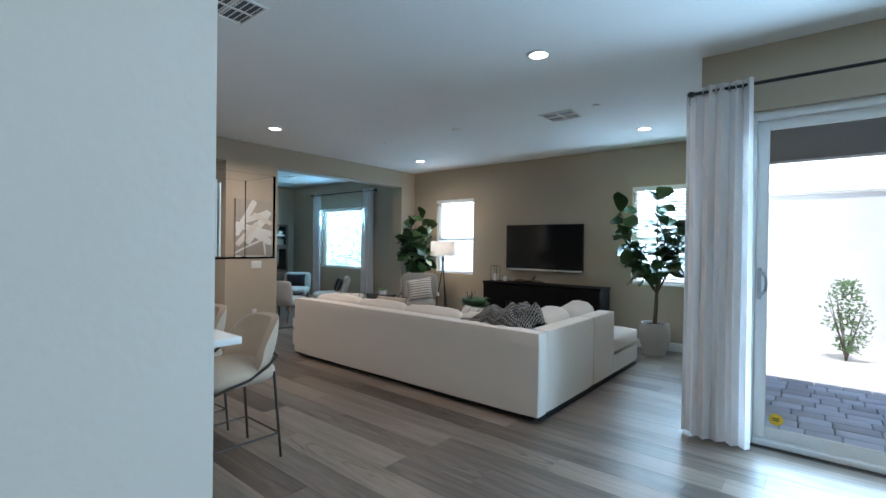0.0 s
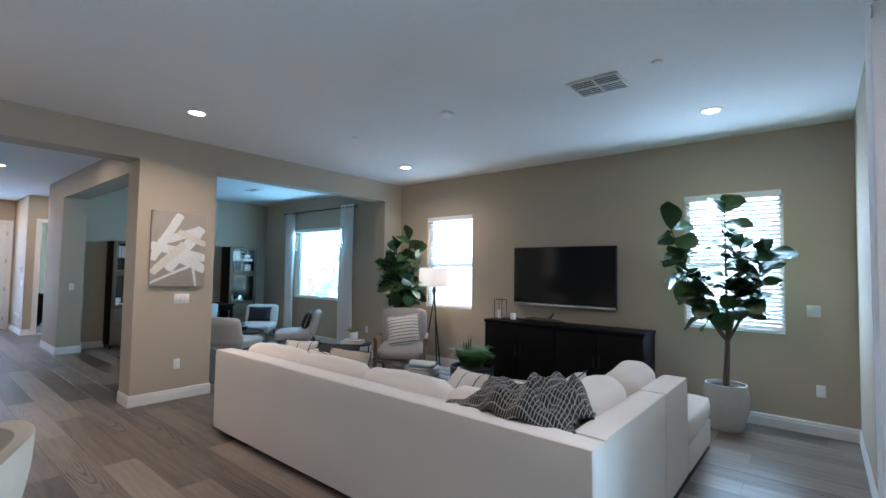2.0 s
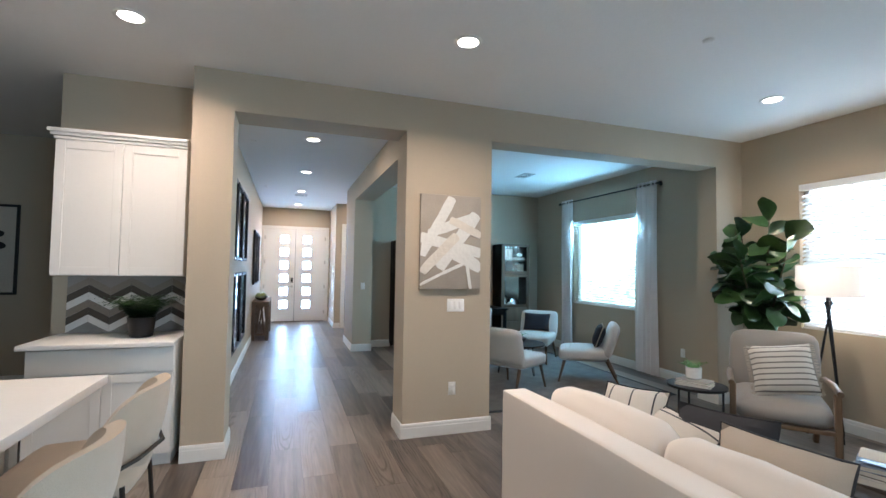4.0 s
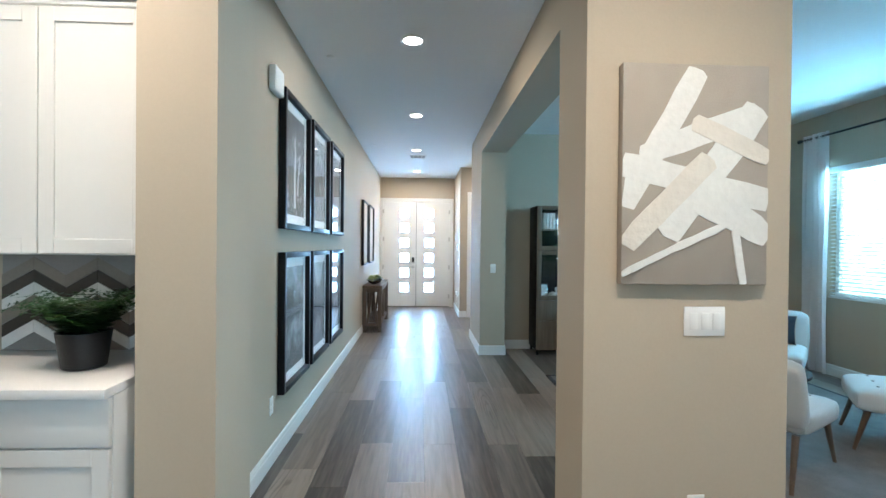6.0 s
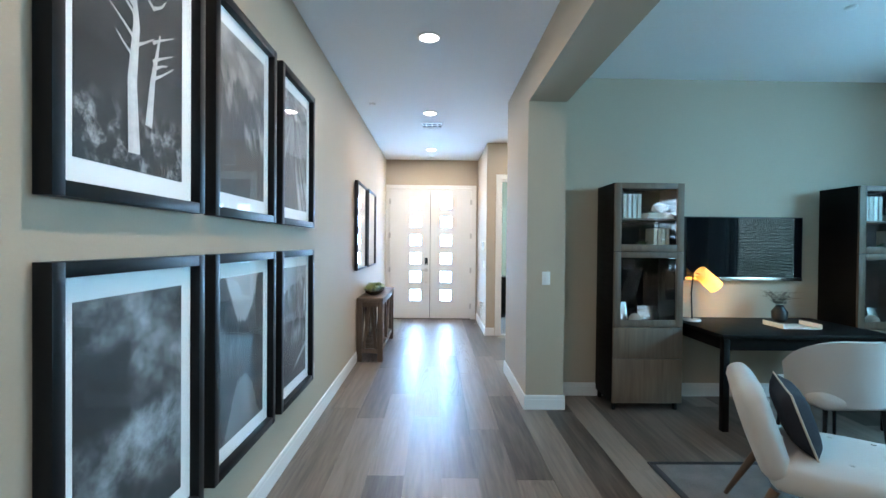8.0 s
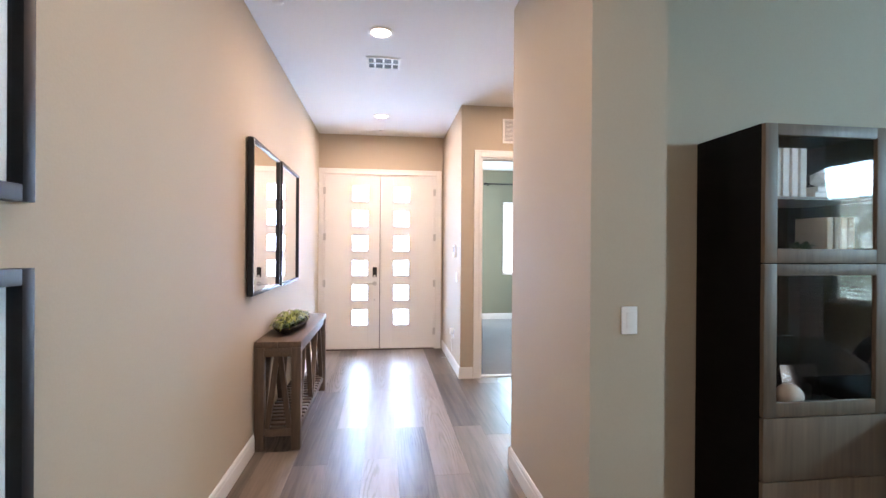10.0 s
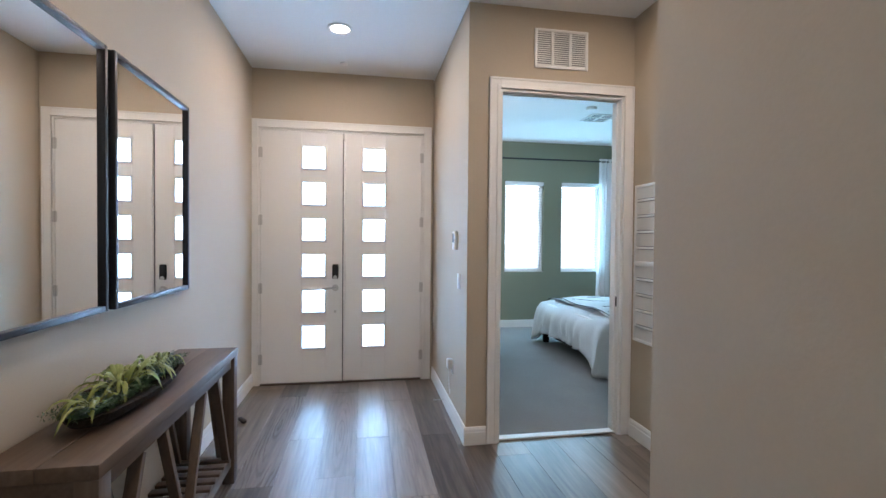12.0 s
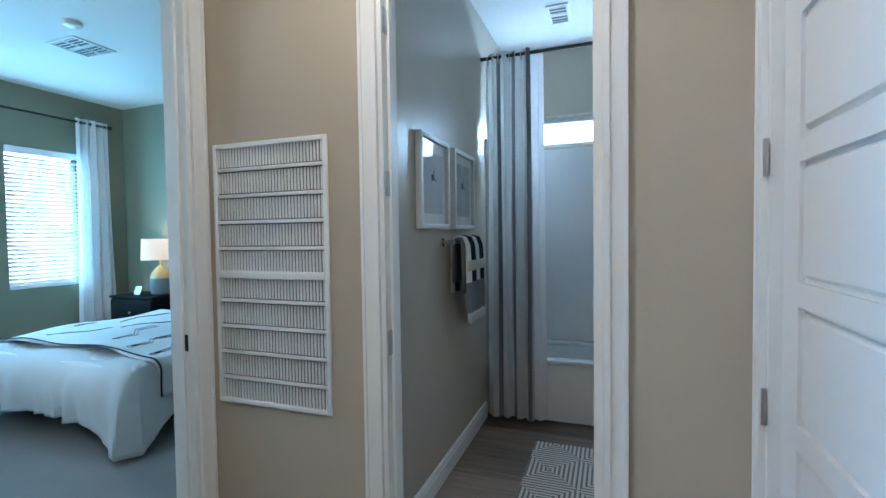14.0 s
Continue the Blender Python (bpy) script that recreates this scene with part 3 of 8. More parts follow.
window("window_1", "x", W1[0], W1[1], W1[2], W1[3], YN, 1, mid=1.62)
window("window_2", "x", W2[0], W2[1], W2[2], W2[3], YN, 1, mid=1.62)
window("window_3", "x", WD[0], WD[1], WD[2], WD[3], YN, 1, turn=9)
window("window_4", "y", BW[0][0], BW[0][1], 0.90, 2.37, -17.8, -1)
window("window_5", "y", BW[1][0], BW[1][1], 0.90, 2.37, -17.8, -1)
window("window_6", "x", -12.82, -11.9, 2.155, 2.425, 7.2, 1, blind=False)
backdrop(-6.6, -3.9, 8.1, 8.15, -0.1, 3.3)
backdrop(-2.9, -0.9, 8.1, 8.15, -0.1, 3.3)
backdrop(-10.8, -6.9, 8.1, 8.15, -0.1, 3.3, M_LEAFGLOW)
backdrop(-18.95, -18.9, 3.6, 7.6, -0.1, 3.3)
backdrop(-13.4, -11.3, 8.1, 8.15, 1.0, 3.6)
backdrop(-16.45, -16.4, 1.2, 3.7, -0.1, 2.9)


def casing(name, ax, u0, u1, z1, face, out, label):
    """Door casing on one face of a wall and the jamb lining through it."""
    bm = bmn()
    w = 0.075
    for off, t, a in ((0.0, 0.012, w), (0.0, 0.019, 0.022), (w - 0.014, 0.017, 0.014)):
        for u, s in ((u0, -1), (u1, 1)):
            axis_box(bm, ax, min(u + s * off, u + s * (off + a)), max(u + s * off, u + s * (off + a)), face + out * 0.001, face + out * t, 0.001, z1 + w - 0.001 if off == 0 and a == w else z1 + off + a, 0.002)
        axis_box(bm, ax, u0 - off, u1 + off, face + out * 0.0012, face + out * (t + 0.0006), z1 + off, z1 + off + a, 0.002)
    return structure(name, bm, M_TRIM, label, "door casing")


def lining(ax, u0, u1, z1, d0, d1):
    bm = bmn()
    axis_box(bm, ax, u0 - 0.0, u0 + 0.018, d0, d1, 0.001, z1 - 0.001)
    axis_box(bm, ax, u1 - 0.018, u1 + 0.0, d0, d1, 0.001, z1 - 0.001)
    axis_box(bm, ax, u0 + 0.018, u1 - 0.018, d0, d1, z1 - 0.018, z1 - 0.001)
    m = (d0 + d1) / 2
    axis_box(bm, ax, u0 + 0.018, u0 + 0.029, m - 0.018, m + 0.018, 0.001, z1 - 0.019)
    axis_box(bm, ax, u1 - 0.029, u1 - 0.018, m - 0.018, m + 0.018, 0.001, z1 - 0.019)
    axis_box(bm, ax, u0 + 0.029, u1 - 0.029, m - 0.018, m + 0.018, z1 - 0.03, z1 - 0.019)
    structure("trim", bm, M_TRIM, "white door jamb lining", "door jamb")


casing("trim", "y", BD[0], BD[1], BD[2], -13.74, 1, "white moulded casing of the bedroom doorway")
lining("y", BD[0], BD[1], BD[2], -13.862, -13.738)
casing("trim", "x", TH[0], TH[1], TH[2], 4.60, -1, "white moulded casing of the bathroom doorway")
lining("x", TH[0], TH[1], TH[2], 4.598, 4.722)
casing("trim", "y", CL[0], CL[1], CL[2], -11.70, -1, "white moulded casing of the closet door")
lining("y", CL[0], CL[1], CL[2], -11.702, -11.578)
casing("trim", "y", FD[0], FD[1], FD[2], -15.27, 1, "white casing of the entrance doors")
lining("y", FD[0] , FD[1], FD[2], -15.432, -15.268)
bm = bmn()
box(bm, -15.33, -15.245, FD[0] + 0.02, FD[1] - 0.02, 0.0015, 0.014, 0.004)
structure("threshold", bm, mat("dark bronze", (0.10, 0.08, 0.065), 0.4, metal=0.8), "dark bronze door threshold", "threshold")
bm = bmn()
box(bm, -13.83, -13.765, BD[0] + 0.018, BD[1] - 0.018, 0.0015, 0.014, 0.004)
structure("threshold", bm, M_TRIM, "pale transition strip under the bedroom doorway", "threshold")


def hinge(bm, at, ax="y"):
    rod(bm, (at[0], at[1], at[2] - 0.05), (at[0], at[1], at[2] + 0.05), 0.007, n=8)
    if ax == "y":
        box(bm, at[0] - 0.003, at[0], at[1] - 0.018, at[1] + 0.018, at[2] - 0.047, at[2] + 0.047)
    else:
        box(bm, at[0] - 0.018, at[0] + 0.018, at[1], at[1] + 0.003, at[2] - 0.047, at[2] + 0.047)
    return bm


# the two entrance leaves, each with a column of six frosted lites
for side, (y0, y1, yc, hy) in enumerate(((1.722, 2.486, 2.21, 1.722), (2.490, 3.254, 2.785, 3.254))):
    d = tagged(new("door_%d" % (side + 1)), "white entrance door leaf with six square frosted panes, closed", "door", kind="structure")
    bm = bmn()
    xa, xb, g = -15.315, -15.272, 0.1125
    box(bm, xa, xb, y0, yc - g, 0.016, 2.435, 0.002, 1)
    box(bm, xa, xb, yc + g, y1, 0.016, 2.435, 0.002, 1)
    zs = [0.016] + [v for z in LITES for v in (z, z + 0.225)] + [2.435]
    for a, b in zip(zs[0::2], zs[1::2]):
        box(bm, xa, xb, yc - g, yc + g, a, b)
    part("door_leaf", bm, M_DOOR, d)
    for z in LITES:
        bm = bmn()
        for a, b, c, e in ((yc - g - 0.012, yc - g + 0.010, z - 0.012, z + 0.237), (yc + g - 0.010, yc + g + 0.012, z - 0.012, z + 0.237), (yc - g + 0.010, yc + g - 0.010, z - 0.012, z + 0.010), (yc - g + 0.010, yc + g - 0.010, z + 0.215, z + 0.237)):
            box(bm, xb - 0.001, xb + 0.006, a, b, c, e, 0.003)
        part("pane_frame", bm, M_DOOR, d)
        bm = bmn()
        box(bm, -15.297, -15.291, yc - g + 0.0005, yc + g - 0.0005, z + 0.0005, z + 0.2245)
        part("pane", bm, M_FROST, d, "frosted square pane").visible_shadow = False
    for z in (0.25, 0.93, 1.58, 2.22):
        part("hinge", hinge(bmn(), (-15.262, hy, z)), M_STEEL, d, "steel hinge")
    if side == 0:
        bm = bmn()
        box(bm, -15.272, -15.245, 2.385, 2.445, 1.02, 1.16, 0.012)
        part("keypad_lock", bm, M_BLACK, d, "black keypad deadbolt")
        bm = bmn()
        rod(bm, (-15.272, 2.415, 1.035), (-15.238, 2.415, 1.035), 0.018, n=14)
        rod(bm, (-15.272, 2.415, 0.93), (-15.262, 2.415, 0.93), 0.032, n=18)
        rod(bm, (-15.262, 2.415, 0.93), (-15.225, 2.415, 0.93), 0.010, n=10)
        tube(bm, [(-15.225, 2.425, 0.93), (-15.222, 2.36, 0.93), (-15.225, 2.29, 0.926)], 0.009)
        part("door_handle", bm, M_STEEL, d, "brushed steel lever handle")
        bm = bmn()
        rod(bm, (-15.272, 2.415, 0.70), (-15.262, 2.415, 0.70), 0.012, n=12)
        part("door_viewer", bm, M_STEEL, d)
    else:
        bm = bmn()
        box(bm, -15.274, -15.264, 2.4915, 2.512, 0.016, 2.43, 0.003)
        part("astragal", bm, M_DOOR, d)
        bm = bmn()
        box(bm, -15.274, -15.2695, 2.4815, 2.4905, 0.016, 2.43, 0.001)
        part("seal", bm, M_DARKGRILLE, d, "dark seal between the leaves")
        bm = bmn()
        box(bm, -15.262, -15.254, 2.482, 2.497, 2.36, 2.43, 0.002)
        part("flush_bolt", bm, M_STEEL, d)

# closet door: a moulded leaf with six horizontal panels
d = tagged(new("door_3"), "white closet door with six horizontal panels, closed", "door", kind="structure")
bm = bmn()
y0, y1, xa, xb = CL[0] + 0.021, CL[1] - 0.021, -11.672, -11.636
box(bm, xa, xb, y0, y0 + 0.105, 0.012, 2.408)
box(bm, xa, xb, y1 - 0.105, y1, 0.012, 2.408)
rails = [(0.012, 0.20)] + [(0.20 + k * 0.35 - 0.03, 0.20 + k * 0.35 + 0.03) for k in range(1, 6)] + [(2.30, 2.408)]
for a, b in rails:
    box(bm, xa, xb, y0 + 0.105, y1 - 0.105, a, b)
part("door_frame", bm, M_DOOR, d)
for (a, b), (c, e) in zip(rails, rails[1:]):
    bm = bmn()
    box(bm, xa + 0.013, xb - 0.013, y0 + 0.105, y1 - 0.105, b, c)
    box(bm, xa + 0.002, xb - 0.002, y0 + 0.115, y1 - 0.115, b + 0.010, c - 0.010, 0.011, 1)
    part("door_panel", bm, M_DOOR, d)
for z in (0.30, 0.93, 1.60, 2.24):
    part("hinge", hinge(bmn(), (-11.708, CL[1] - 0.008, z)), M_STEEL, d, "steel hinge")
# hinges left on the bathroom jamb, whose door is swung in
for z in (0.35, 1.0, 1.6, 2.2):
    bm = bmn()
    box(bm, TH[0] + 0.018, TH[0] + 0.022, 4.605, 4.655, z - 0.047, z + 0.047, 0.001)
    rod(bm, (TH[0] + 0.022, 4.66, z - 0.05), (TH[0] + 0.022, 4.66, z + 0.05), 0.006, n=8)
    single("hinge", bm, M_STEEL, "steel hinge on the bathroom door jamb", "hinge", "jamb hinges")
bm = bmn()
box(bm, -13.80, -13.765, BD[1] - 0.021, BD[1] - 0.018, 0.93, 1.0, 0.001)
single("strike_plate", bm, M_BLACK, "black strike plate on the bedroom door jamb", "strike plate")

# sliding glass door
sd = tagged(new("door_4"), "white framed sliding glass patio door, closed", "sliding door", kind="structure")
bm = bmn()
x0, x1, zt = SL[0], SL[1], SL[2]
for a, b, c, e in ((x0, x0 + 0.05, 0.001, zt), (x1 - 0.05, x1, 0.001, zt), (x0 + 0.05, x1 - 0.05, zt - 0.06, zt), (x0 + 0.05, x1 - 0.05, 0.001, 0.04)):
    box(bm, a, b, 4.30, 4.43, c, e - 0.001, 0.004)
part("outer_frame", bm, M_VINYL, sd)
for a, b, yy in ((x0 + 0.052, 1.22, 4.345), (1.14, x1 - 0.052, 4.39)):
    bm = bmn()
    for p, q, c, e in ((a, a + 0.075, 0.045, 2.455), (b - 0.075, b, 0.045, 2.455), (a + 0.075, b - 0.075, 0.045, 0.13), (a + 0.075, b - 0.075, 2.385, 2.455)):
        box(bm, p, q, yy, yy + 0.035, c, e, 0.004)
    sash = part("sash", bm, M_VINYL, sd)
    bm = bmn()
    box(bm, a + 0.075, b - 0.075, yy + 0.014, yy + 0.020, 0.13, 2.385)
    part("pane", bm, M_GLASS, sd).visible_shadow = False
bm = bmn()
tube(bm, [(0.035, 4.345, 1.30), (0.035, 4.30, 1.30), (0.06, 4.285, 1.27), (0.065, 4.283, 1.22), (0.06, 4.285, 1.17), (0.035, 4.30, 1.14), (0.035, 4.345, 1.14)], 0.010)
box(bm, 0.005, 0.03, 4.335, 4.345, 1.10, 1.34, 0.004)
part("door_handle", bm, mat("grey white plastic", (0.42, 0.43, 0.44), 0.4, var=0.02, bump=0.0), sd, "pale grey pull handle")
bm = bmn()
lathe(bm, [(0.042, 0), (0.045, 0.001), (0.042, 0.002)], 24)
bmesh.ops.transform(bm, matrix=pose(0.135, 4.357, 0.20, 90, 0, 0), verts=bm.verts)
single("sticker", bm, mat("yellow sticker", (0.80, 0.55, 0.04), 0.5), "round yellow warning sticker on the glass door", "sticker")
bm = bmn()
for z in (0.19, 0.205):
    box(bm, 0.115, 0.155, 4.3535, 4.3545, z, z + 0.008)
single("sticker_print", bm, M_BLACK, "dark unreadable print bars on the yellow sticker", "print")


# recessed cans
def can(x, y):
    c = thing("recessed_light", "lit round recessed ceiling light with white trim", "ceiling light", (x, y, CEIL), group="recessed lights")
    bm = bmn()
    lathe(bm, [(0.070, -0.001), (0.094, -0.001), (0.096, -0.006), (0.088, -0.011), (0.070, -0.009), (0.0698, -0.002)], 32)
    for f in [f for f in bm.faces if len(f.verts) > 4]:
        bm.faces.remove(f)
    part("trim_ring", bm, M_PLASTIC, c)
    bm = bmn()
    lathe(bm, [(0.069, -0.005), (0.069, -0.001)], 32)
    part("lens", bm, M_CAN, c, "glowing lens")
    return c


first_can = can(*CANS[0][:2])
# the two added kitchen-end lamps get the same fixture
for cx, cy, watts in CANS[1:]:
    copy_thing(first_can, pose(cx, cy, CEIL))


def ceiling_vent(x, y, w, h, rz=0.0, cols=2, rows=2, slats=4):
    v = thing("ceiling_vent", "white louvred ceiling air vent", "air vent", (x, y, CEIL), rz, "ceiling vents")
    bm = bmn()
    f = 0.022
    for a, b, c, e in ((-w / 2, w / 2, -h / 2, -h / 2 + f), (-w / 2, w / 2, h / 2 - f, h / 2), (-w / 2, -w / 2 + f, -h / 2 + f, h / 2 - f), (w / 2 - f, w / 2, -h / 2 + f, h / 2 - f)):
        box(bm, a, b, c, e, -0.012, -0.001, 0.003)
    for k in range(1, cols):
        u = -w / 2 + w * k / cols
        box(bm, u - 0.008, u + 0.008, -h / 2 + f, h / 2 - f, -0.010, -0.001)
    for k in range(1, rows):
        u = -h / 2 + h * k / rows
        box(bm, -w / 2 + f, w / 2 - f, u - 0.008, u + 0.008, -0.0095, -0.001)
    part("frame", bm, M_PLASTIC, v)
    bm = bmn()
    box(bm, -w / 2 + f, w / 2 - f, -h / 2 + f, h / 2 - f, -0.0025, -0.001)
    part("backing", bm, M_DARKGRILLE, v)
    for c in range(cols):
        for k in range(slats * rows):
            u = -h / 2 + f + (h - 2 * f) * (k + 0.5) / (slats * rows)
            bm = bmn()
            bar(bm, (-w / 2 + w * c / cols + 0.012, u, -0.007), (-w / 2 + w * (c + 1) / cols - 0.012, u, -0.007), 0.009, 0.0015, 0)
            part("slat", bm, M_PLASTIC, v)


ceiling_vent(-1.97, 5.07, 0.40, 0.34, 0)
ceiling_vent(-2.60, 1.50, 0.36, 0.36, 0)
ceiling_vent(-12.72, 2.53, 0.25, 0.29, 0, cols=2, rows=4, slats=0)
ceiling_vent(-16.22, 5.67, 0.34, 0.34, 0)
ceiling_vent(-12.45, 6.57, 0.16, 0.30, 0, cols=1, rows=2, slats=3)
ceiling_vent(-9.0, 5.9, 0.34, 0.2, 0, cols=2, rows=1)


def ceiling_dome(name, x, y, r, h, label, cat):
    bm = bmn()
    lathe(bm, [(r, 0.0), (r, -h * 0.4), (r * 0.9, -h * 0.75), (r * 0.55, -h), (r * 0.05, -h)], 24)
    single(name, bm, M_PLASTIC, label, cat, "ceiling detectors", (x, y, CEIL - 0.001))


ceiling_dome("smoke_detector", -3.335, 4.85, 0.062, 0.036, "round white smoke detector on the ceiling", "smoke detector")
for x, y in ((-1.50, 4.93), (-4.68, 4.85), (-8.47, 1.84), (-11.83, 1.86), (-15.0, 2.50), (-9.6, 5.3), (-13.5, 4.0)):
    ceiling_dome("sprinkler_cap", x, y, 0.036, 0.014, "small white sprinkler cap on the ceiling", "sprinkler")
ceiling_dome("smoke_detector", -15.82, 5.36, 0.062, 0.036, "round white smoke detector on the ceiling", "smoke detector")


def plate(name, x, y, z, w, h, face, label, cat, kind_="rocker", n=1):
    """A wall plate that faces +x, -x, +y or -y."""
    rz = {"+x": 90, "-x": -90, "-y": 0, "+y": 180}[face]
    p = thing(name, label, cat, (x, y, z), rz, "wall plates")
    bm = bmn()
    box(bm, -w / 2, w / 2, -0.007, -0.0008, -h / 2, h / 2, 0.003)
    part("plate", bm, M_PLASTIC, p)
    for k in range(n):
        u = (k - (n - 1) / 2) * 0.046
        if kind_ == "rocker":
            bm = bmn()
            box(bm, u - 0.016, u + 0.016, -0.0105, -0.0068, -0.033, 0.033, 0.002)
            part("rocker", bm, M_TRIM, p)
        elif kind_ == "outlet":
            for s in (-0.019, 0.019):
                bm = bmn()
                box(bm, u - 0.016, u + 0.016, -0.009, -0.0068, s - 0.014, s + 0.014, 0.003)
                part("socket", bm, M_TRIM, p)


plate("light_switch", XW, 3.725, 1.145, 0.165, 0.115, "+x", "white three-gang light switch under the painting", "light switch", "rocker", 3)
plate("outlet", XW, 3.70, 0.403, 0.07, 0.115, "+x", "white wall outlet near the floor", "outlet", "outlet")
plate("light_switch", -10.57, 3.553, 1.14, 0.07, 0.115, "+x", "white rocker light switch on the column", "light switch")
plate("light_switch", -0.70, YN, 1.18, 0.11, 0.115, "-y", "white two-gang light switch on the wall", "light switch", "rocker", 2)
plate("outlet", -0.66, YN, 0.42, 0.07, 0.115, "-y", "white wall outlet near the floor", "outlet", "outlet")
plate("outlet", -7.2, YN, 0.40, 0.07, 0.115, "-y", "white wall outlet near the floor", "outlet", "outlet")
plate("outlet", -7.60, 1.645, 0.385, 0.07, 0.115, "+y", "white wall outlet low on the hall wall", "outlet", "outlet")
plate("outlet", -14.22, 3.38, 0.41, 0.07, 0.115, "-y", "white wall outlet with a plugged-in adapter", "outlet", "outlet")
plate("outlet", -10.18, 1.645, 0.43, 0.07, 0.115, "+y", "white wall outlet low on the hall wall", "outlet", "outlet")
plate("light_switch", -14.0, 3.38, 1.10, 0.07, 0.115, "-y", "white rocker light switch beside the entrance", "light switch")
bm = bmn()
box(bm, -14.25, -14.19, 3.335, 3.371, 0.40, 0.47, 0.006)
single("adapter", bm, M_PLASTIC, "white plug-in adapter in the outlet", "adapter")
t = thing("thermostat", "white wall thermostat with a small grey screen", "thermostat", (-14.10, 3.38, 1.40))
bm = bmn()
box(bm, -0.045, 0.045, -0.026, -0.001, -0.07, 0.07, 0.006)
part("case", bm, M_PLASTIC, t)
bm = bmn()
box(bm, -0.034, 0.034, -0.0275, -0.0255, -0.015, 0.052, 0.001)
part("screen", bm, mat("grey screen", (0.25, 0.30, 0.36), 0.2), t, "grey display")
c = thing("door_chime", "white door chime box high on the hall wall", "door chime", (-7.60, 1.645, 2.48))
bm = bmn()
box(bm, -0.09, 0.09, 0.001, 0.05, -0.085, 0.085, 0.018, 3)
part("cover", bm, M_PLASTIC, c)
bm = bmn()
box(bm, 0.055, 0.0905, 0.004, 0.047, -0.075, 0.075, 0.01)
part("side_cap", bm, M_TRIM, c)


def wall_grille(u0, u1, z0, z1, ax, face, out, label, bays, fins):
    """A stamped return-air grille: bays across, each with many thin fins."""
    g = thing("return_air_grille", label, "air grille", ((u0 + u1) / 2, face, (z0 + z1) / 2) if ax == "x" else (face, (u0 + u1) / 2, (z0 + z1) / 2))
    w, h, f = u1 - u0, z1 - z0, 0.020
    bm = bmn()
    for a, b, c, e in ((-w / 2, -w / 2 + f, -h / 2, h / 2), (w / 2 - f, w / 2, -h / 2, h / 2), (-w / 2 + f, w / 2 - f, -h / 2, -h / 2 + f), (-w / 2 + f, w / 2 - f, h / 2 - f, h / 2)):
        axis_box(bm, ax, a, b, out * 0.001, out * 0.014, c, e, 0.003)
    part("frame", bm, M_PLASTIC, g)
    bm = bmn()
    axis_box(bm, ax, -w / 2 + f, w / 2 - f, out * 0.0008, out * 0.002, -h / 2 + f, h / 2 - f)
    part("backing", bm, mat("grey filter cloth", (0.20, 0.20, 0.195), 0.9), g)
    return g, w, h, f


g, w, h, f = wall_grille(-13.69, -13.12, 0.70, 1.80, "x", 4.60, -1, "large white stamped return air grille on the wall", 1, 1)
for k in range(1, 10):
    z = -h / 2 + h * k / 10
    bm = bmn()
    axis_box(bm, "x", -w / 2 + f, w / 2 - f, -0.002, -0.0125 if k != 5 else -0.0145, z - (0.007 if k != 5 else 0.016), z + (0.007 if k != 5 else 0.016), 0.002)
    part("crossbar", bm, M_PLASTIC, g)
bm = bmn()
for k in range(10):
    za, zb = -h / 2 + h * k / 10 + 0.012, -h / 2 + h * (k + 1) / 10 - 0.012
    n = 34
    for j in range(n):
        u = -w / 2 + f + (w - 2 * f) * (j + 0.5) / n
        box(bm, u - 0.0028, u + 0.0028, -0.009, -0.002, za, zb)
tagged(part("fin_field", bm, M_PLASTIC, g), kind="stuff")
g, w, h, f = wall_grille(3.84, 4.235, 2.60, 2.87, "y", -13.74, 1, "white three-bay transfer grille above the bedroom door", 3, 1)
for k in (1, 2):
    bm = bmn()
    axis_box(bm, "y", -w / 2 + w * k / 3 - 0.01, -w / 2 + w * k / 3 + 0.01, 0.002, 0.0125, -h / 2 + f, h / 2 - f)
    part("mullion", bm, M_PLASTIC, g)
bm = bmn()
for k in range(3):
    for j in range(16):
        z = -h / 2 + f + (h - 2 * f) * (j + 0.5) / 16
        axis_box(bm, "y", -w / 2 + w * k / 3 + 0.012, -w / 2 + w * (k + 1) / 3 - 0.012, 0.002, 0.008, z - 0.0035, z + 0.002)
tagged(part("fin_field", bm, M_PLASTIC, g), kind="stuff")


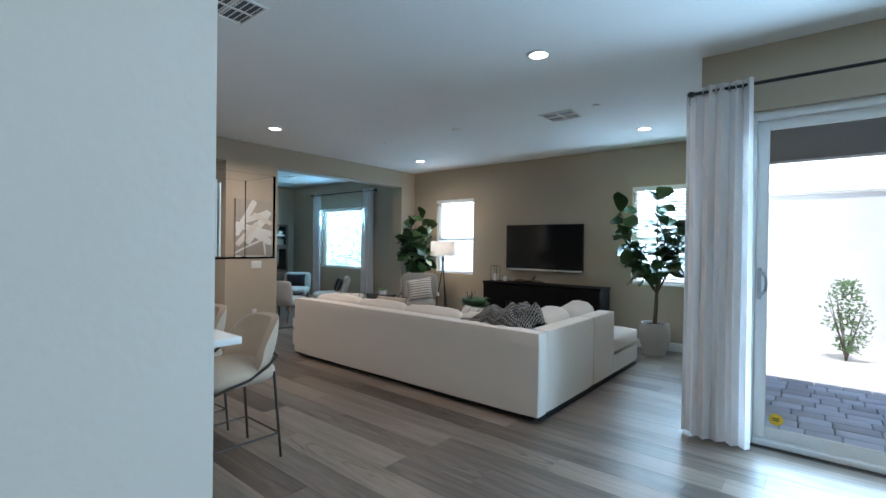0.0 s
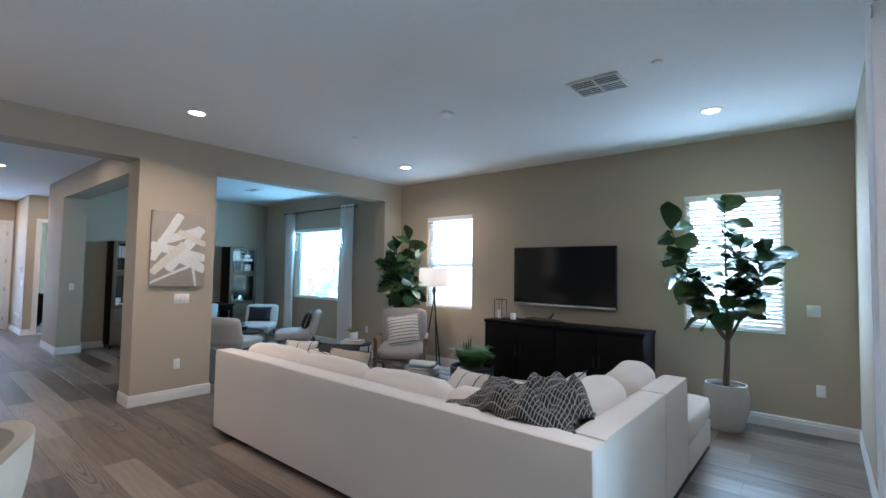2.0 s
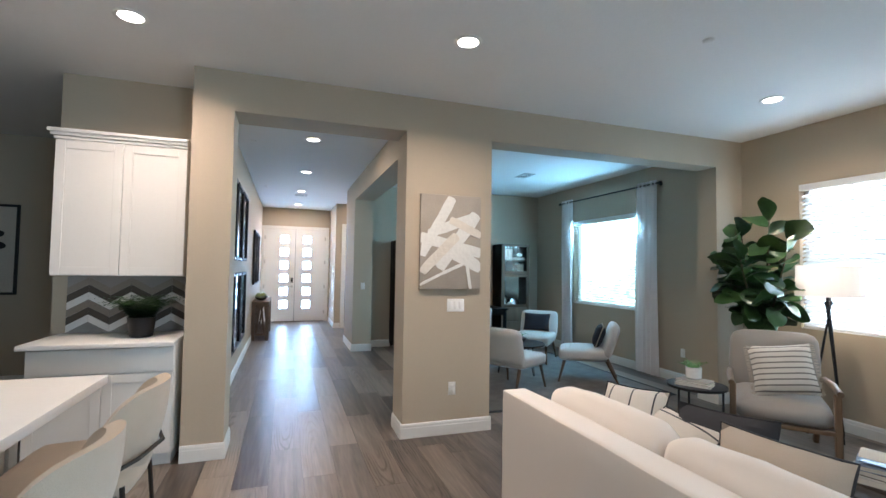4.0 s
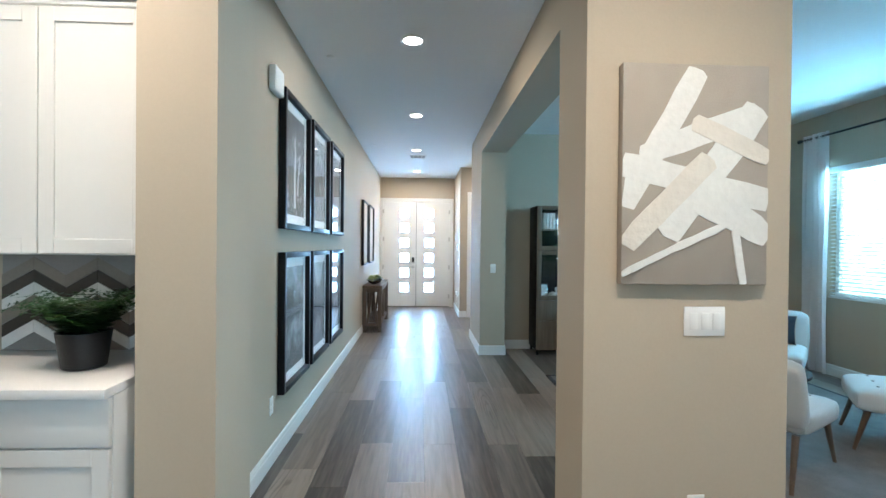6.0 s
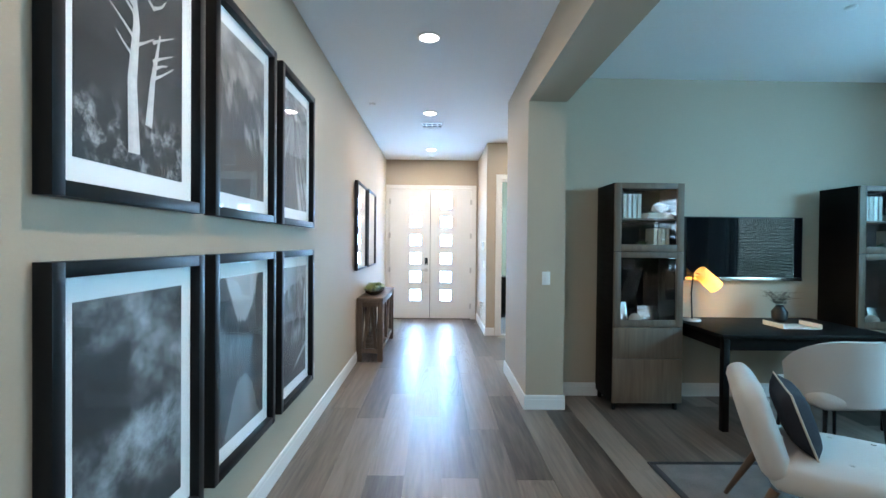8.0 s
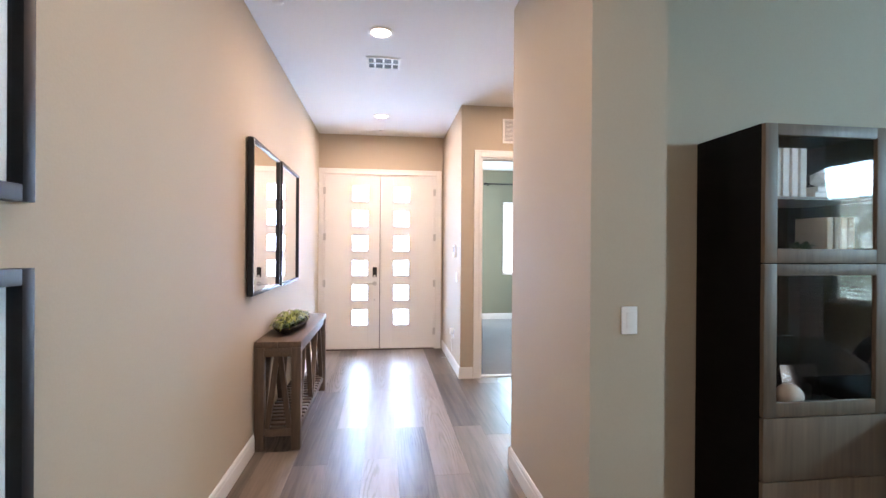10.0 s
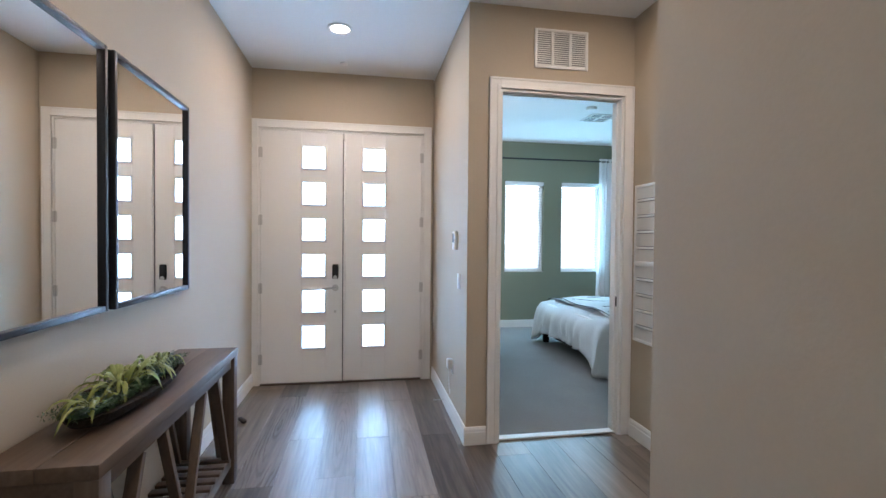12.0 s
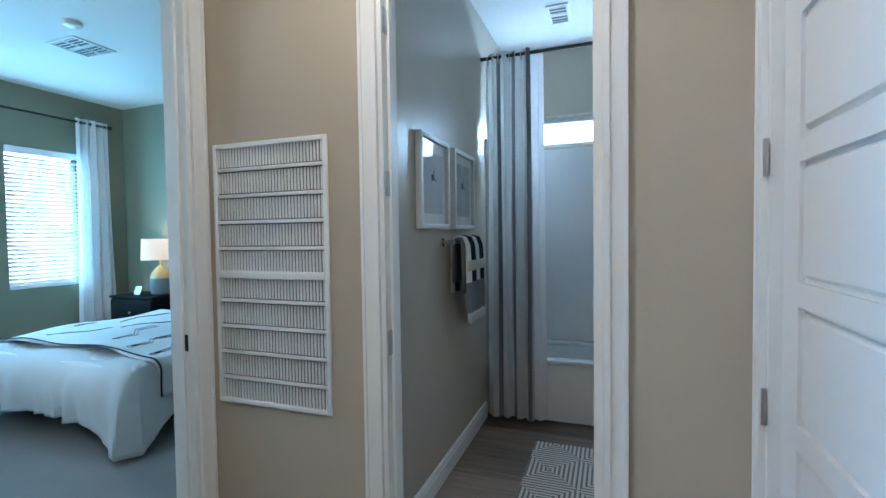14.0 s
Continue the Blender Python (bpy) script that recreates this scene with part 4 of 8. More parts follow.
# ---- curtains ----
def curtain(name, u0, u1, at, z0, z1, folds, depth, material, ax="x", label="", group="curtains", seed=0, flare=1.0):
    """A hanging panel: a sheet with thickness, deep irregular folds, gathered at the top."""
    rnd = random.Random(seed)
    ph = [rnd.uniform(-0.5, 0.5) for _ in range(folds * 2 + 2)]
    n, rows = folds * 14, 16
    bm = bmn()
    grids = []
    mid = (u0 + u1) / 2
    for off in (0.0, 0.003):
        g = []
        for r in range(rows + 1):
            v = r / rows
            z = z0 + (z1 - z0) * v
            spread = flare + (1 - flare) * v
            line = []
            for k in range(n + 1):
                s = k / n
                a = s * folds * 2 * math.pi + ph[int(s * folds)] * (0.5 + 0.7 * (1 - v))
                d = depth * (0.75 + 0.35 * ph[int(s * folds) + 1]) * math.sin(a) * (0.85 + 0.25 * (1 - v)) + 0.012 * math.sin(a * 0.37 + 5 * v + seed)
                u = mid + (u0 + (u1 - u0) * s - mid) * spread + 0.010 * math.sin(2 * a)
                p = (u, at + d + off, z) if ax == "x" else (at + d + off, u, z)
                line.append(bm.verts.new(p))
            g.append(line)
        grids.append(g)
    for g in grids:
        for r in range(rows):
            for k in range(n):
                bm.faces.new((g[r][k], g[r][k + 1], g[r + 1][k + 1], g[r + 1][k]))
    a, b = grids
    for k in range(n):
        bm.faces.new((a[0][k], a[0][k + 1], b[0][k + 1], b[0][k]))
        bm.faces.new((a[rows][k], a[rows][k + 1], b[rows][k + 1], b[rows][k]))
    for r in range(rows):
        bm.faces.new((a[r][0], a[r + 1][0], b[r + 1][0], b[r][0]))
        bm.faces.new((a[r][n], a[r + 1][n], b[r + 1][n], b[r][n]))
    t = thing(name, label, "curtain", group=group)
    part("panel", bm, material, t)
    for k in range(folds * 2):
        s = (k + 0.5) / (folds * 2)
        u = u0 + (u1 - u0) * s
        bm = bmn()
        pts = []
        for j in range(13):
            q = 2 * math.pi * j / 12
            pts.append((u, at + 0.026 * math.cos(q), z1 - 0.045 + 0.026 * math.sin(q)) if ax == "x" else (at + 0.026 * math.cos(q), u, z1 - 0.045 + 0.026 * math.sin(q)))
        tube(bm, pts, 0.004, 6)
        part("grommet", bm, M_STEEL, t)
    return t


def curtain_rod(a, b, z, at, ax, wall, label="black metal curtain rod with round ends", material=None):
    t = thing("curtain_rod", label, "curtain rod", group="curtain rods")
    bm = bmn()
    p = lambda u, d=at, zz=z: (u, d, zz) if ax == "x" else (d, u, zz)
    rod(bm, p(a), p(b), 0.0125, n=12)
    part("pole", bm, material or M_BLACK, t)
    for u, s in ((a, -1), (b, 1)):
        bm = bmn()
        rod(bm, p(u), p(u + s * 0.03), 0.020, 0.024, n=14)
        rod(bm, p(u + s * 0.03), p(u + s * 0.045), 0.024, 0.012, n=14)
        part("finial", bm, material or M_BLACK, t)
        bm = bmn()
        q = u - s * 0.06
        rod(bm, p(q), p(q, wall), 0.007, n=8)
        rod(bm, p(q, wall + (at - wall) * 0.001), p(q, wall + (at - wall) * 0.10), 0.026, n=14)
        part("bracket", bm, material or M_BLACK, t)


curtain_rod(-0.41, 2.6, 2.69, 4.12, "x", 4.249)
curtain("curtain", -0.365, -0.02, 4.12, 0.015, 2.735, 4, 0.042, M_SHEER, "x", "white linen grommet curtain drawn beside the sliding door", "living room curtains", 3, 1.08)
curtain("curtain", -0.475, -0.375, 4.19, 0.02, 2.70, 1, 0.035, M_SHEER, "x", "edge of the white linen curtain behind the first folds", "living room curtains", 5, 1.0)
curtain_rod(-9.93, -7.50, 2.73, 7.19, "x", YN - 0.001)
curtain("curtain", -9.88, -9.56, 7.19, 0.02, 2.775, 4, 0.035, M_SHEER, "x", "white sheer grommet curtain beside the den window", "den curtains", 7, 1.1)
curtain("curtain", -7.95, -7.55, 7.19, 0.02, 2.775, 5, 0.035, M_SHEER, "x", "white sheer grommet curtain beside the den window", "den curtains", 9, 1.1)
curtain_rod(4.55, 6.85, 2.72, -17.70, "y", -17.799)
curtain("curtain", 6.50, 6.84, -17.70, 0.02, 2.765, 4, 0.035, M_SHEER, "y", "white sheer grommet curtain beside the bedroom window", "bedroom curtains", 11, 1.25)

# ---- living room ----
def wpart(name, bm, material, parent, label=""):
    """A part whose shape is given in world places."""
    bmesh.ops.transform(bm, matrix=parent.matrix_basis.inverted() if parent.parent is None else (parent.parent.matrix_basis @ parent.matrix_basis).inverted(), verts=bm.verts)
    return part(name, bm, material, parent, label)


def lines(name, base, line, period, width, axis=0, axis2=None, rough=0.9, period2=None, both="MULTIPLY"):
    """Woven cloth with thin stripes, or checks if a second axis is given, in the object's own space."""
    m = mat(name, base, rough, var=0.06, fine=300, bump=0.35, sheen=0.2, spec=0.15)
    n, l, p = nodes_of(m)
    tc, sep = n.new("ShaderNodeTexCoord"), n.new("ShaderNodeSeparateXYZ")
    l.new(tc.outputs["Object"], sep.inputs[0])
    masks = []
    for a, per in ((axis, period), (axis2, period2 or period)):
        if a is None:
            continue
        md, lt = n.new("ShaderNodeMath"), n.new("ShaderNodeMath")
        md.operation, lt.operation = "PINGPONG", "LESS_THAN"
        md.inputs[1].default_value, lt.inputs[1].default_value = per / 2, width
        l.new(sep.outputs[a], md.inputs[0])
        l.new(md.outputs[0], lt.inputs[0])
        masks.append(lt.outputs[0])
    mask = masks[0]
    if len(masks) > 1:
        mul = n.new("ShaderNodeMath")
        mul.operation = both
        l.new(masks[0], mul.inputs[0])
        l.new(masks[1], mul.inputs[1])
        mask = mul.outputs[0]
    mixer = n.new("ShaderNodeMix")
    mixer.data_type = "RGBA"
    old = p.inputs["Base Color"].links[0].from_socket
    l.new(mask, mixer.inputs["Factor"])
    l.new(old, mixer.inputs[6])
    mixer.inputs[7].default_value = (*line, 1)
    l.new(mixer.outputs[2], p.inputs["Base Color"])
    return m


M_SOFA = mat("off-white upholstery", (0.78, 0.71, 0.64), 0.92, var=0.04, big=2.5, fine=420, bump=0.25, sheen=0.25, spec=0.2)
M_PIPING = mat("dark piping", (0.03, 0.03, 0.035), 0.8)
M_STRIPE = lines("cream cloth with dark stripes", (0.66, 0.61, 0.54), (0.05, 0.05, 0.06), 0.12, 0.004, 1)
M_GREYSTRIPE = lines("cream cloth with grey stripes", (0.68, 0.64, 0.57), (0.22, 0.20, 0.18), 0.045, 0.006, 1)
M_SAND = mat("sand cloth", (0.50, 0.43, 0.35), 0.95, var=0.1, fine=350, bump=0.3, spec=0.1)
M_THROW = lines("black knitted throw with pale checks", (0.020, 0.020, 0.022), (0.30, 0.275, 0.235), 0.030, 0.0019, 1, 0, period2=0.016, both="MAXIMUM")
M_NAVY = mat("navy cloth", (0.015, 0.018, 0.028), 0.85, var=0.1, fine=300, bump=0.3)
M_RUG = lines("dark woven rug", (0.055, 0.055, 0.06), (0.16, 0.15, 0.14), 0.09, 0.006, 0, None)
M_RUGGREY = mat("grey woven rug", (0.20, 0.19, 0.18), 0.98, var=0.35, big=6, fine=220, bump=0.6, spec=0.1)
M_LEAF = mat("glossy leaf", (0.030, 0.075, 0.018), 0.38, var=0.45, big=4, fine=25, bump=0.1, rand=0.5)
M_FERN = mat("fern leaf", (0.105, 0.235, 0.042), 0.5, var=0.4, big=6, fine=30, bump=0.1)
M_BARK = mat("brown bark", (0.10, 0.075, 0.05), 0.85, var=0.3, fine=50, bump=0.5)
M_POT = mat("pale grey ceramic", (0.42, 0.40, 0.37), 0.6, var=0.1, fine=40, bump=0.1)
M_SOIL = mat("dark soil", (0.03, 0.022, 0.016), 0.95, var=0.4, fine=120, bump=0.8)
M_OAK = wood("mid brown wood", (0.10, 0.058, 0.032), (0.24, 0.15, 0.085), "z", 0.45, rand=0.2)
M_DARKOAK = wood("dark brown table wood", (0.013, 0.009, 0.007), (0.044, 0.031, 0.024), "x", 0.5, rand=0.2, spec=0.2)
M_LINENGREY = mat("oatmeal upholstery", (0.32, 0.29, 0.258), 0.95, var=0.06, fine=380, bump=0.3, sheen=0.2, spec=0.15)
M_WHITECER = mat("white ceramic", (0.78, 0.77, 0.74), 0.25, var=0.02, bump=0.0)
M_PAPER = mat("book pages", (0.70, 0.67, 0.60), 0.9, var=0.08, fine=400, bump=0.2)
M_QUARTZ = mat("white quartz", (0.76, 0.74, 0.71), 0.42, var=0.03, big=5, fine=70, bump=0.01)
M_CAB = mat("white cabinet paint", (0.74, 0.72, 0.68), 0.4, var=0.015, fine=40, bump=0.02)
M_SCREEN = mat("black glass screen", (0.006, 0.007, 0.008), 0.10, var=0.0, bump=0.0)
M_CHROME = mat("polished metal", (0.75, 0.74, 0.72), 0.18, metal=1.0, var=0.03, bump=0.0)

rug = thing("area_rug", "dark woven area rug under the sectional sofa", "rug", (-3.2, 5.0, 0))
bm = bmn()
box(bm, -1.86, 1.76, -1.36, 1.20, 0.001, 0.013, 0.005)
part("rug_field", bm, M_RUG, rug)
bm = bmn()
for a, b, c, e in ((-1.885, -1.86, -1.385, 1.225), (1.76, 1.785, -1.385, 1.225), (-1.86, 1.76, -1.385, -1.36), (-1.86, 1.76, 1.20, 1.225)):
    box(bm, a, b, c, e, 0.001, 0.011, 0.003)
part("binding", bm, M_PIPING, rug)

sofa = thing("sectional_sofa", "off-white upholstered sectional sofa with a chaise end, on a black plinth", "sofa", (-3.2, 3.55, 0))
RZ = 0.013


def soft(x0, x1, y0, y1, z0, z1, r=0.03, puff=0.0, crumple=0.0, cuts=7):
    return soft_box(bmn(), x1 - x0, y1 - y0, z1 - z0, r, puff, cuts, crumple, Matrix.Translation(((x0 + x1) / 2, (y0 + y1) / 2, (z0 + z1) / 2)))


bm = bmn()
box(bm, -4.90, -1.46, 3.56, 4.44, RZ + 0.001, 0.06)
box(bm, -2.34, -1.46, 4.44, 6.12, RZ + 0.001, 0.06)
box(bm, -5.28, -4.50, 4.46, 4.86, RZ + 0.001, 0.06)
wpart("plinth", bm, M_BLACK, sofa, "black recessed plinth")
wpart("back_frame", soft(-4.95, -1.395, 3.50, 3.67, 0.055, 0.765, 0.022, 0.004, 0.003, 11), M_SOFA, sofa)
wpart("side_frame", soft(-1.575, -1.40, 3.672, 4.72, 0.055, 0.763, 0.022, 0.004, 0.003), M_SOFA, sofa)
wpart("side_frame", soft(-1.575, -1.40, 4.725, 5.33, 0.055, 0.765, 0.022, 0.004, 0.003), M_SOFA, sofa)
wpart("seat_base", soft(-4.95, -1.58, 3.672, 4.48, 0.055, 0.28, 0.02), M_SOFA, sofa)
wpart("seat_base", soft(-2.40, -1.58, 4.482, 5.33, 0.055, 0.28, 0.02), M_SOFA, sofa)
wpart("chaise_base", soft(-2.40, -1.40, 5.332, 6.19, 0.055, 0.27, 0.02), M_SOFA, sofa)
wpart("chaise_base", soft(-5.33, -4.40, 4.484, 4.93, 0.055, 0.28, 0.02), M_SOFA, sofa)
wpart("chaise_base", soft(-5.33, -4.953, 3.72, 4.482, 0.055, 0.28, 0.02), M_SOFA, sofa)
for a, b in ((-4.38, -3.46), (-3.455, -2.53), (-2.525, -1.60)):
    wpart("seat_cushion", soft(a, b, 3.68, 4.50, 0.283, 0.455, 0.05, 0.02, 0.006), M_SOFA, sofa)
wpart("seat_cushion", soft(-5.33, -4.385, 3.70, 4.95, 0.283, 0.455, 0.05, 0.02, 0.006), M_SOFA, sofa)
wpart("seat_cushion", soft(-2.42, -1.59, 4.505, 5.325, 0.283, 0.455, 0.05, 0.02, 0.006), M_SOFA, sofa)
wpart("chaise_cushion", soft(-2.42, -1.402, 5.335, 6.21, 0.273, 0.46, 0.05, 0.02, 0.006), M_SOFA, sofa)
for k, (a, b) in enumerate(((-4.80, -3.98), (-3.97, -3.20), (-3.19, -2.42), (-2.41, -1.66))):
    bm = soft_box(bmn(), b - a, 0.21, 0.37, 0.09, 0.025, 8, 0.02, pose((a + b) / 2, 3.80, 0.625, -9, 0, 0))
    wpart("back_cushion", bm, M_SOFA, sofa)
for k, (a, b) in enumerate(((3.98, 4.62), (4.64, 5.28))):
    bm = soft_box(bmn(), 0.23, b - a, 0.40, 0.10, 0.03, 8, 0.02, pose(-1.70, (a + b) / 2, 0.645, 0, -9, 0))
    wpart("back_cushion", bm, M_SOFA, sofa)


def scatter(label, at, tilt, rz, w, h, t, material, piping=True, fringe=False, spin=0.0, cord=None):
    p = thing("scatter_cushion", label, "cushion", at, rz, "scatter cushions")
    m = pose(0, 0, h / 2, 90 - tilt, 0, 0) @ pose(0, 0, 0, 0, 0, spin)
    cover = part("cover", pillow(bmn(), w, h, t), material, p)
    cover.matrix_basis = m
    if piping:
        bm = bmn()
        q = []
        for k in range(40):
            s = 4 * k / 40
            e, f = int(s), s - int(s)
            c = [(-1, -1), (1, -1), (1, 1), (-1, 1), (-1, -1)]
            u = c[e][0] + (c[e + 1][0] - c[e][0]) * f
            v = c[e][1] + (c[e + 1][1] - c[e][1]) * f
            q.append((u * w / 2 * (1 - 0.06 * (1 - v * v) * abs(u)), v * h / 2 * (1 - 0.06 * (1 - u * u) * abs(v)), 0))
        tube(bm, q + q[:1], 0.005, 6)
        pp = part("piping", bm, cord or M_PIPING, p, "contrasting piped edge")
        pp.matrix_basis = m
    if fringe:
        bm = bmn()
        rnd = random.Random(4)
        for s in (-1, 1):
            for k in range(34):
                v = (k / 33 - 0.5) * h * 0.97
                bar(bm, (s * w * 0.49, v, 0), (s * (w * 0.5 + 0.022), v + rnd.uniform(-0.01, 0.01), rnd.uniform(-0.012, 0.012)), 0.005, 0.003, 0)
        ff = part("fringe", bm, M_SAND, p, "frayed cloth fringe")
        ff.matrix_basis = m
    return p


for lab, x, y, tilt, rz, w, h, mt, spin in (
        ("cream scatter cushion with thin dark stripes on the sofa", -4.56, 4.10, 40, 30, 0.46, 0.40, M_STRIPE, 90),
        ("cream scatter cushion with dark piping on the sofa", -4.24, 4.08, 44, -10, 0.46, 0.38, M_STRIPE, 0),
        ("sand coloured scatter cushion with dark piping on the sofa", -3.70, 4.02, 14, 6, 0.50, 0.44, M_SAND, 0),
        ("black scatter cushion on the sofa", -4.06, 4.20, 14, 24, 0.44, 0.42, M_PIPING, 0),
        ("cream scatter cushion with dark piping on the sofa", -2.38, 4.34, 46, 14, 0.50, 0.38, M_STRIPE, 0),
        ("cream scatter cushion with dark stripes on the sofa", -2.58, 4.10, 40, -10, 0.50, 0.38, M_STRIPE, 90),
        ("sand coloured scatter cushion beside the throw", -2.22, 4.14, 36, 14, 0.44, 0.40, M_SAND, 0),
        ("sand coloured scatter cushion in the sofa corner", -1.99, 4.30, 30, -60, 0.42, 0.42, M_SAND, 0),
        ("cream scatter cushion with dark stripes in the sofa corner", -2.04, 4.66, 28, -82, 0.48, 0.40, M_STRIPE, 0)):
    scatter(lab, (x, y, 0.462), tilt, rz, w * 0.95, h * 0.88, 0.14, mt, spin=spin)

# the throw lies bunched over the corner of the back cushions
throw = thing("knitted_throw", "black knitted throw with pale checks, bunched over the sofa back", "throw blanket", (-2.02, 3.80, 0.76))
bm = bmn()
nx, ny = 56, 30
for layer, (sx, sy, ox, oy, zz) in enumerate(((0.70, 0.44, 0.10, 0.03, 0.125), (0.40, 0.42, 0.24, 0.12, 0.165))):
    vs = {}
    for i in range(nx + 1):
        for j in range(ny + 1):
            u, v = 2 * i / nx - 1, 2 * j / ny - 1
            e = (abs(u) ** 3 + abs(v) ** 3)
            x, y = u * sx / 2 * (1 + 0.08 * math.sin(5 * v + layer)), v * sy / 2 * (1 + 0.10 * math.sin(4 * u + 1))
            fold = 0.022 * math.sin(8 * u + 2.2 * v + 1.5 * math.sin(3 * u) + layer * 2) + 0.011 * math.sin(15 * u - 5 * v) + 0.03 * noise.noise(Vector((u * 3, v * 3, layer)))
            z = zz * (1 - min(1, e) ** 1.5 * 0.9) + fold * (1 - 0.4 * min(1, e)) - (0.20 * max(0, v - 0.3) if layer == 0 else 0) - 0.015 * max(0, e - 1)
            vs[i, j] = bm.verts.new((x + ox, y + oy, z))
    for i in range(nx):
        for j in range(ny):
            bm.faces.new((vs[i, j], vs[i + 1, j], vs[i + 1, j + 1], vs[i, j + 1]))
tw = part("blanket", bm, M_THROW, throw)
sol = tw.modifiers.new("thick", "SOLIDIFY")
sol.thickness, sol.offset = 0.012, -1

# coffee table and what stands on it
ct = thing("coffee_table", "dark stained wooden coffee table on the rug", "coffee table", (-3.52, 5.28, RZ))
for k in range(5):
    bm = bmn()
    box(bm, -0.68, 0.68, -0.40 + k * 0.16 + 0.001, -0.40 + (k + 1) * 0.16 - 0.001, 0.355, 0.40, 0.004)
    part("top_board", bm, M_DARKOAK, ct)
for sx in (-1, 1):
    for sy in (-1, 1):
        bm = bmn()
        box(bm, sx * 0.62 - 0.04, sx * 0.62 + 0.04, sy * 0.34 - 0.04, sy * 0.34 + 0.04, 0.0, 0.355, 0.006)
        part("leg", bm, M_DARKOAK, ct)
bm = bmn()
box(bm, -0.58, 0.58, -0.36, 0.36, 0.10, 0.125, 0.004)
part("shelf", bm, M_DARKOAK, ct)
for sy in (-1, 1):
    bm = bmn()
    box(bm, -0.58, 0.58, sy * 0.35 - 0.012, sy * 0.35 + 0.012, 0.28, 0.355, 0.003)
    part("apron", bm, M_DARKOAK, ct)


def book(at, rz, w, d, h, col, label, group="books"):
    b = thing("book", label, "book", at, rz, group)
    bm = bmn()
    box(bm, -w / 2, w / 2, -d / 2, d / 2, 0, 0.003, 0.001)
    box(bm, -w / 2, w / 2, -d / 2, d / 2, h - 0.003, h, 0.001)
    box(bm, -w / 2, -w / 2 + 0.003, -d / 2, d / 2, 0.003, h - 0.003)
    part("cover", bm, mat("book cloth", col, 0.6, var=0.08, fine=200, bump=0.1), b)
    bm = bmn()
    box(bm, -w / 2 + 0.004, w / 2 - 0.006, -d / 2 + 0.005, d / 2 - 0.005, 0.0035, h - 0.0035)
    part("page_block", bm, M_PAPER, b, "cream page edges")
    return b


TZ = RZ + 0.4005
book((-3.95, 5.22, TZ), 20, 0.34, 0.26, 0.032, (0.55, 0.52, 0.47), "large pale book lying on the coffee table", "table books")
book((-3.94, 5.23, TZ + 0.0325), 12, 0.31, 0.24, 0.028, (0.10, 0.085, 0.07), "dark brown book in a stack on the coffee table", "table books")
book((-3.95, 5.22, TZ + 0.061), 26, 0.28, 0.21, 0.026, (0.20, 0.25, 0.32), "blue grey book on top of the stack", "table books")
book((-3.02, 5.20, TZ), -14, 0.36, 0.26, 0.022, (0.16, 0.17, 0.20), "slate blue book lying on the coffee table", "table books")


mg = thing("magazine", "curled pale magazine with a blue cover on the book stack", "magazine", (-3.93, 5.23, TZ + 0.0875), 16)
for name, w, d, lift, mt in (("cover", 0.26, 0.20, 0.0, mat("blue glossy paper", (0.10, 0.19, 0.30), 0.3, var=0.3, big=18)), ("rolled_sheet", 0.30, 0.13, 0.012, M_PAPER)):
    bm = bmn()
    rows = []
    for k in range(13):
        u = k / 12 - 0.5
        z = lift + 0.004 + (0.030 * math.cos(u * math.pi) if lift else 0.012 * abs(math.sin(u * 5)))
        rows.append([bm.verts.new((x, u * d + (0.03 if lift else 0), z + q)) for x in (-w / 2, w / 2) for q in (0.0, 0.003)])
    for a, b in zip(rows, rows[1:]):
        for i, j in ((0, 2), (2, 3), (3, 1), (1, 0)):
            bm.faces.new((a[i], a[j], b[j], b[i]))
    bm.faces.new([rows[0][i] for i in (0, 2, 3, 1)])
    bm.faces.new([rows[-1][i] for i in (0, 2, 3, 1)])
    part(name, bm, mt, mg)


def blades(bm, n, spread, height, seed, width=0.012, droop=0.6):
    """Arching strap leaves or fronds with side leaflets."""
    rnd = random.Random(seed)
    for k in range(n):
        a = rnd.uniform(0, 2 * math.pi)
        r, hgt = spread * rnd.uniform(0.35, 1.0), height * rnd.uniform(0.55, 1.0)
        d = Vector((math.cos(a), math.sin(a), 0))
        side = Vector((-d.y, d.x, 0))
        m, prev = 7, None
        for j in range(m + 1):
            s = j / m
            p = d * (r * s ** 0.9) + Vector((0, 0, hgt * (s - droop * s * s * s)))
            w = width * (1 - s) ** 0.6 * (0.5 + s)
            c = (bm.verts.new(p - side * w), bm.verts.new(p + Vector((0, 0, w * 0.4))), bm.verts.new(p + side * w))
            if prev:
                bm.faces.new((prev[0], prev[1], c[1], c[0]))
                bm.faces.new((prev[1], prev[2], c[2], c[1]))
            prev = c
    return bm


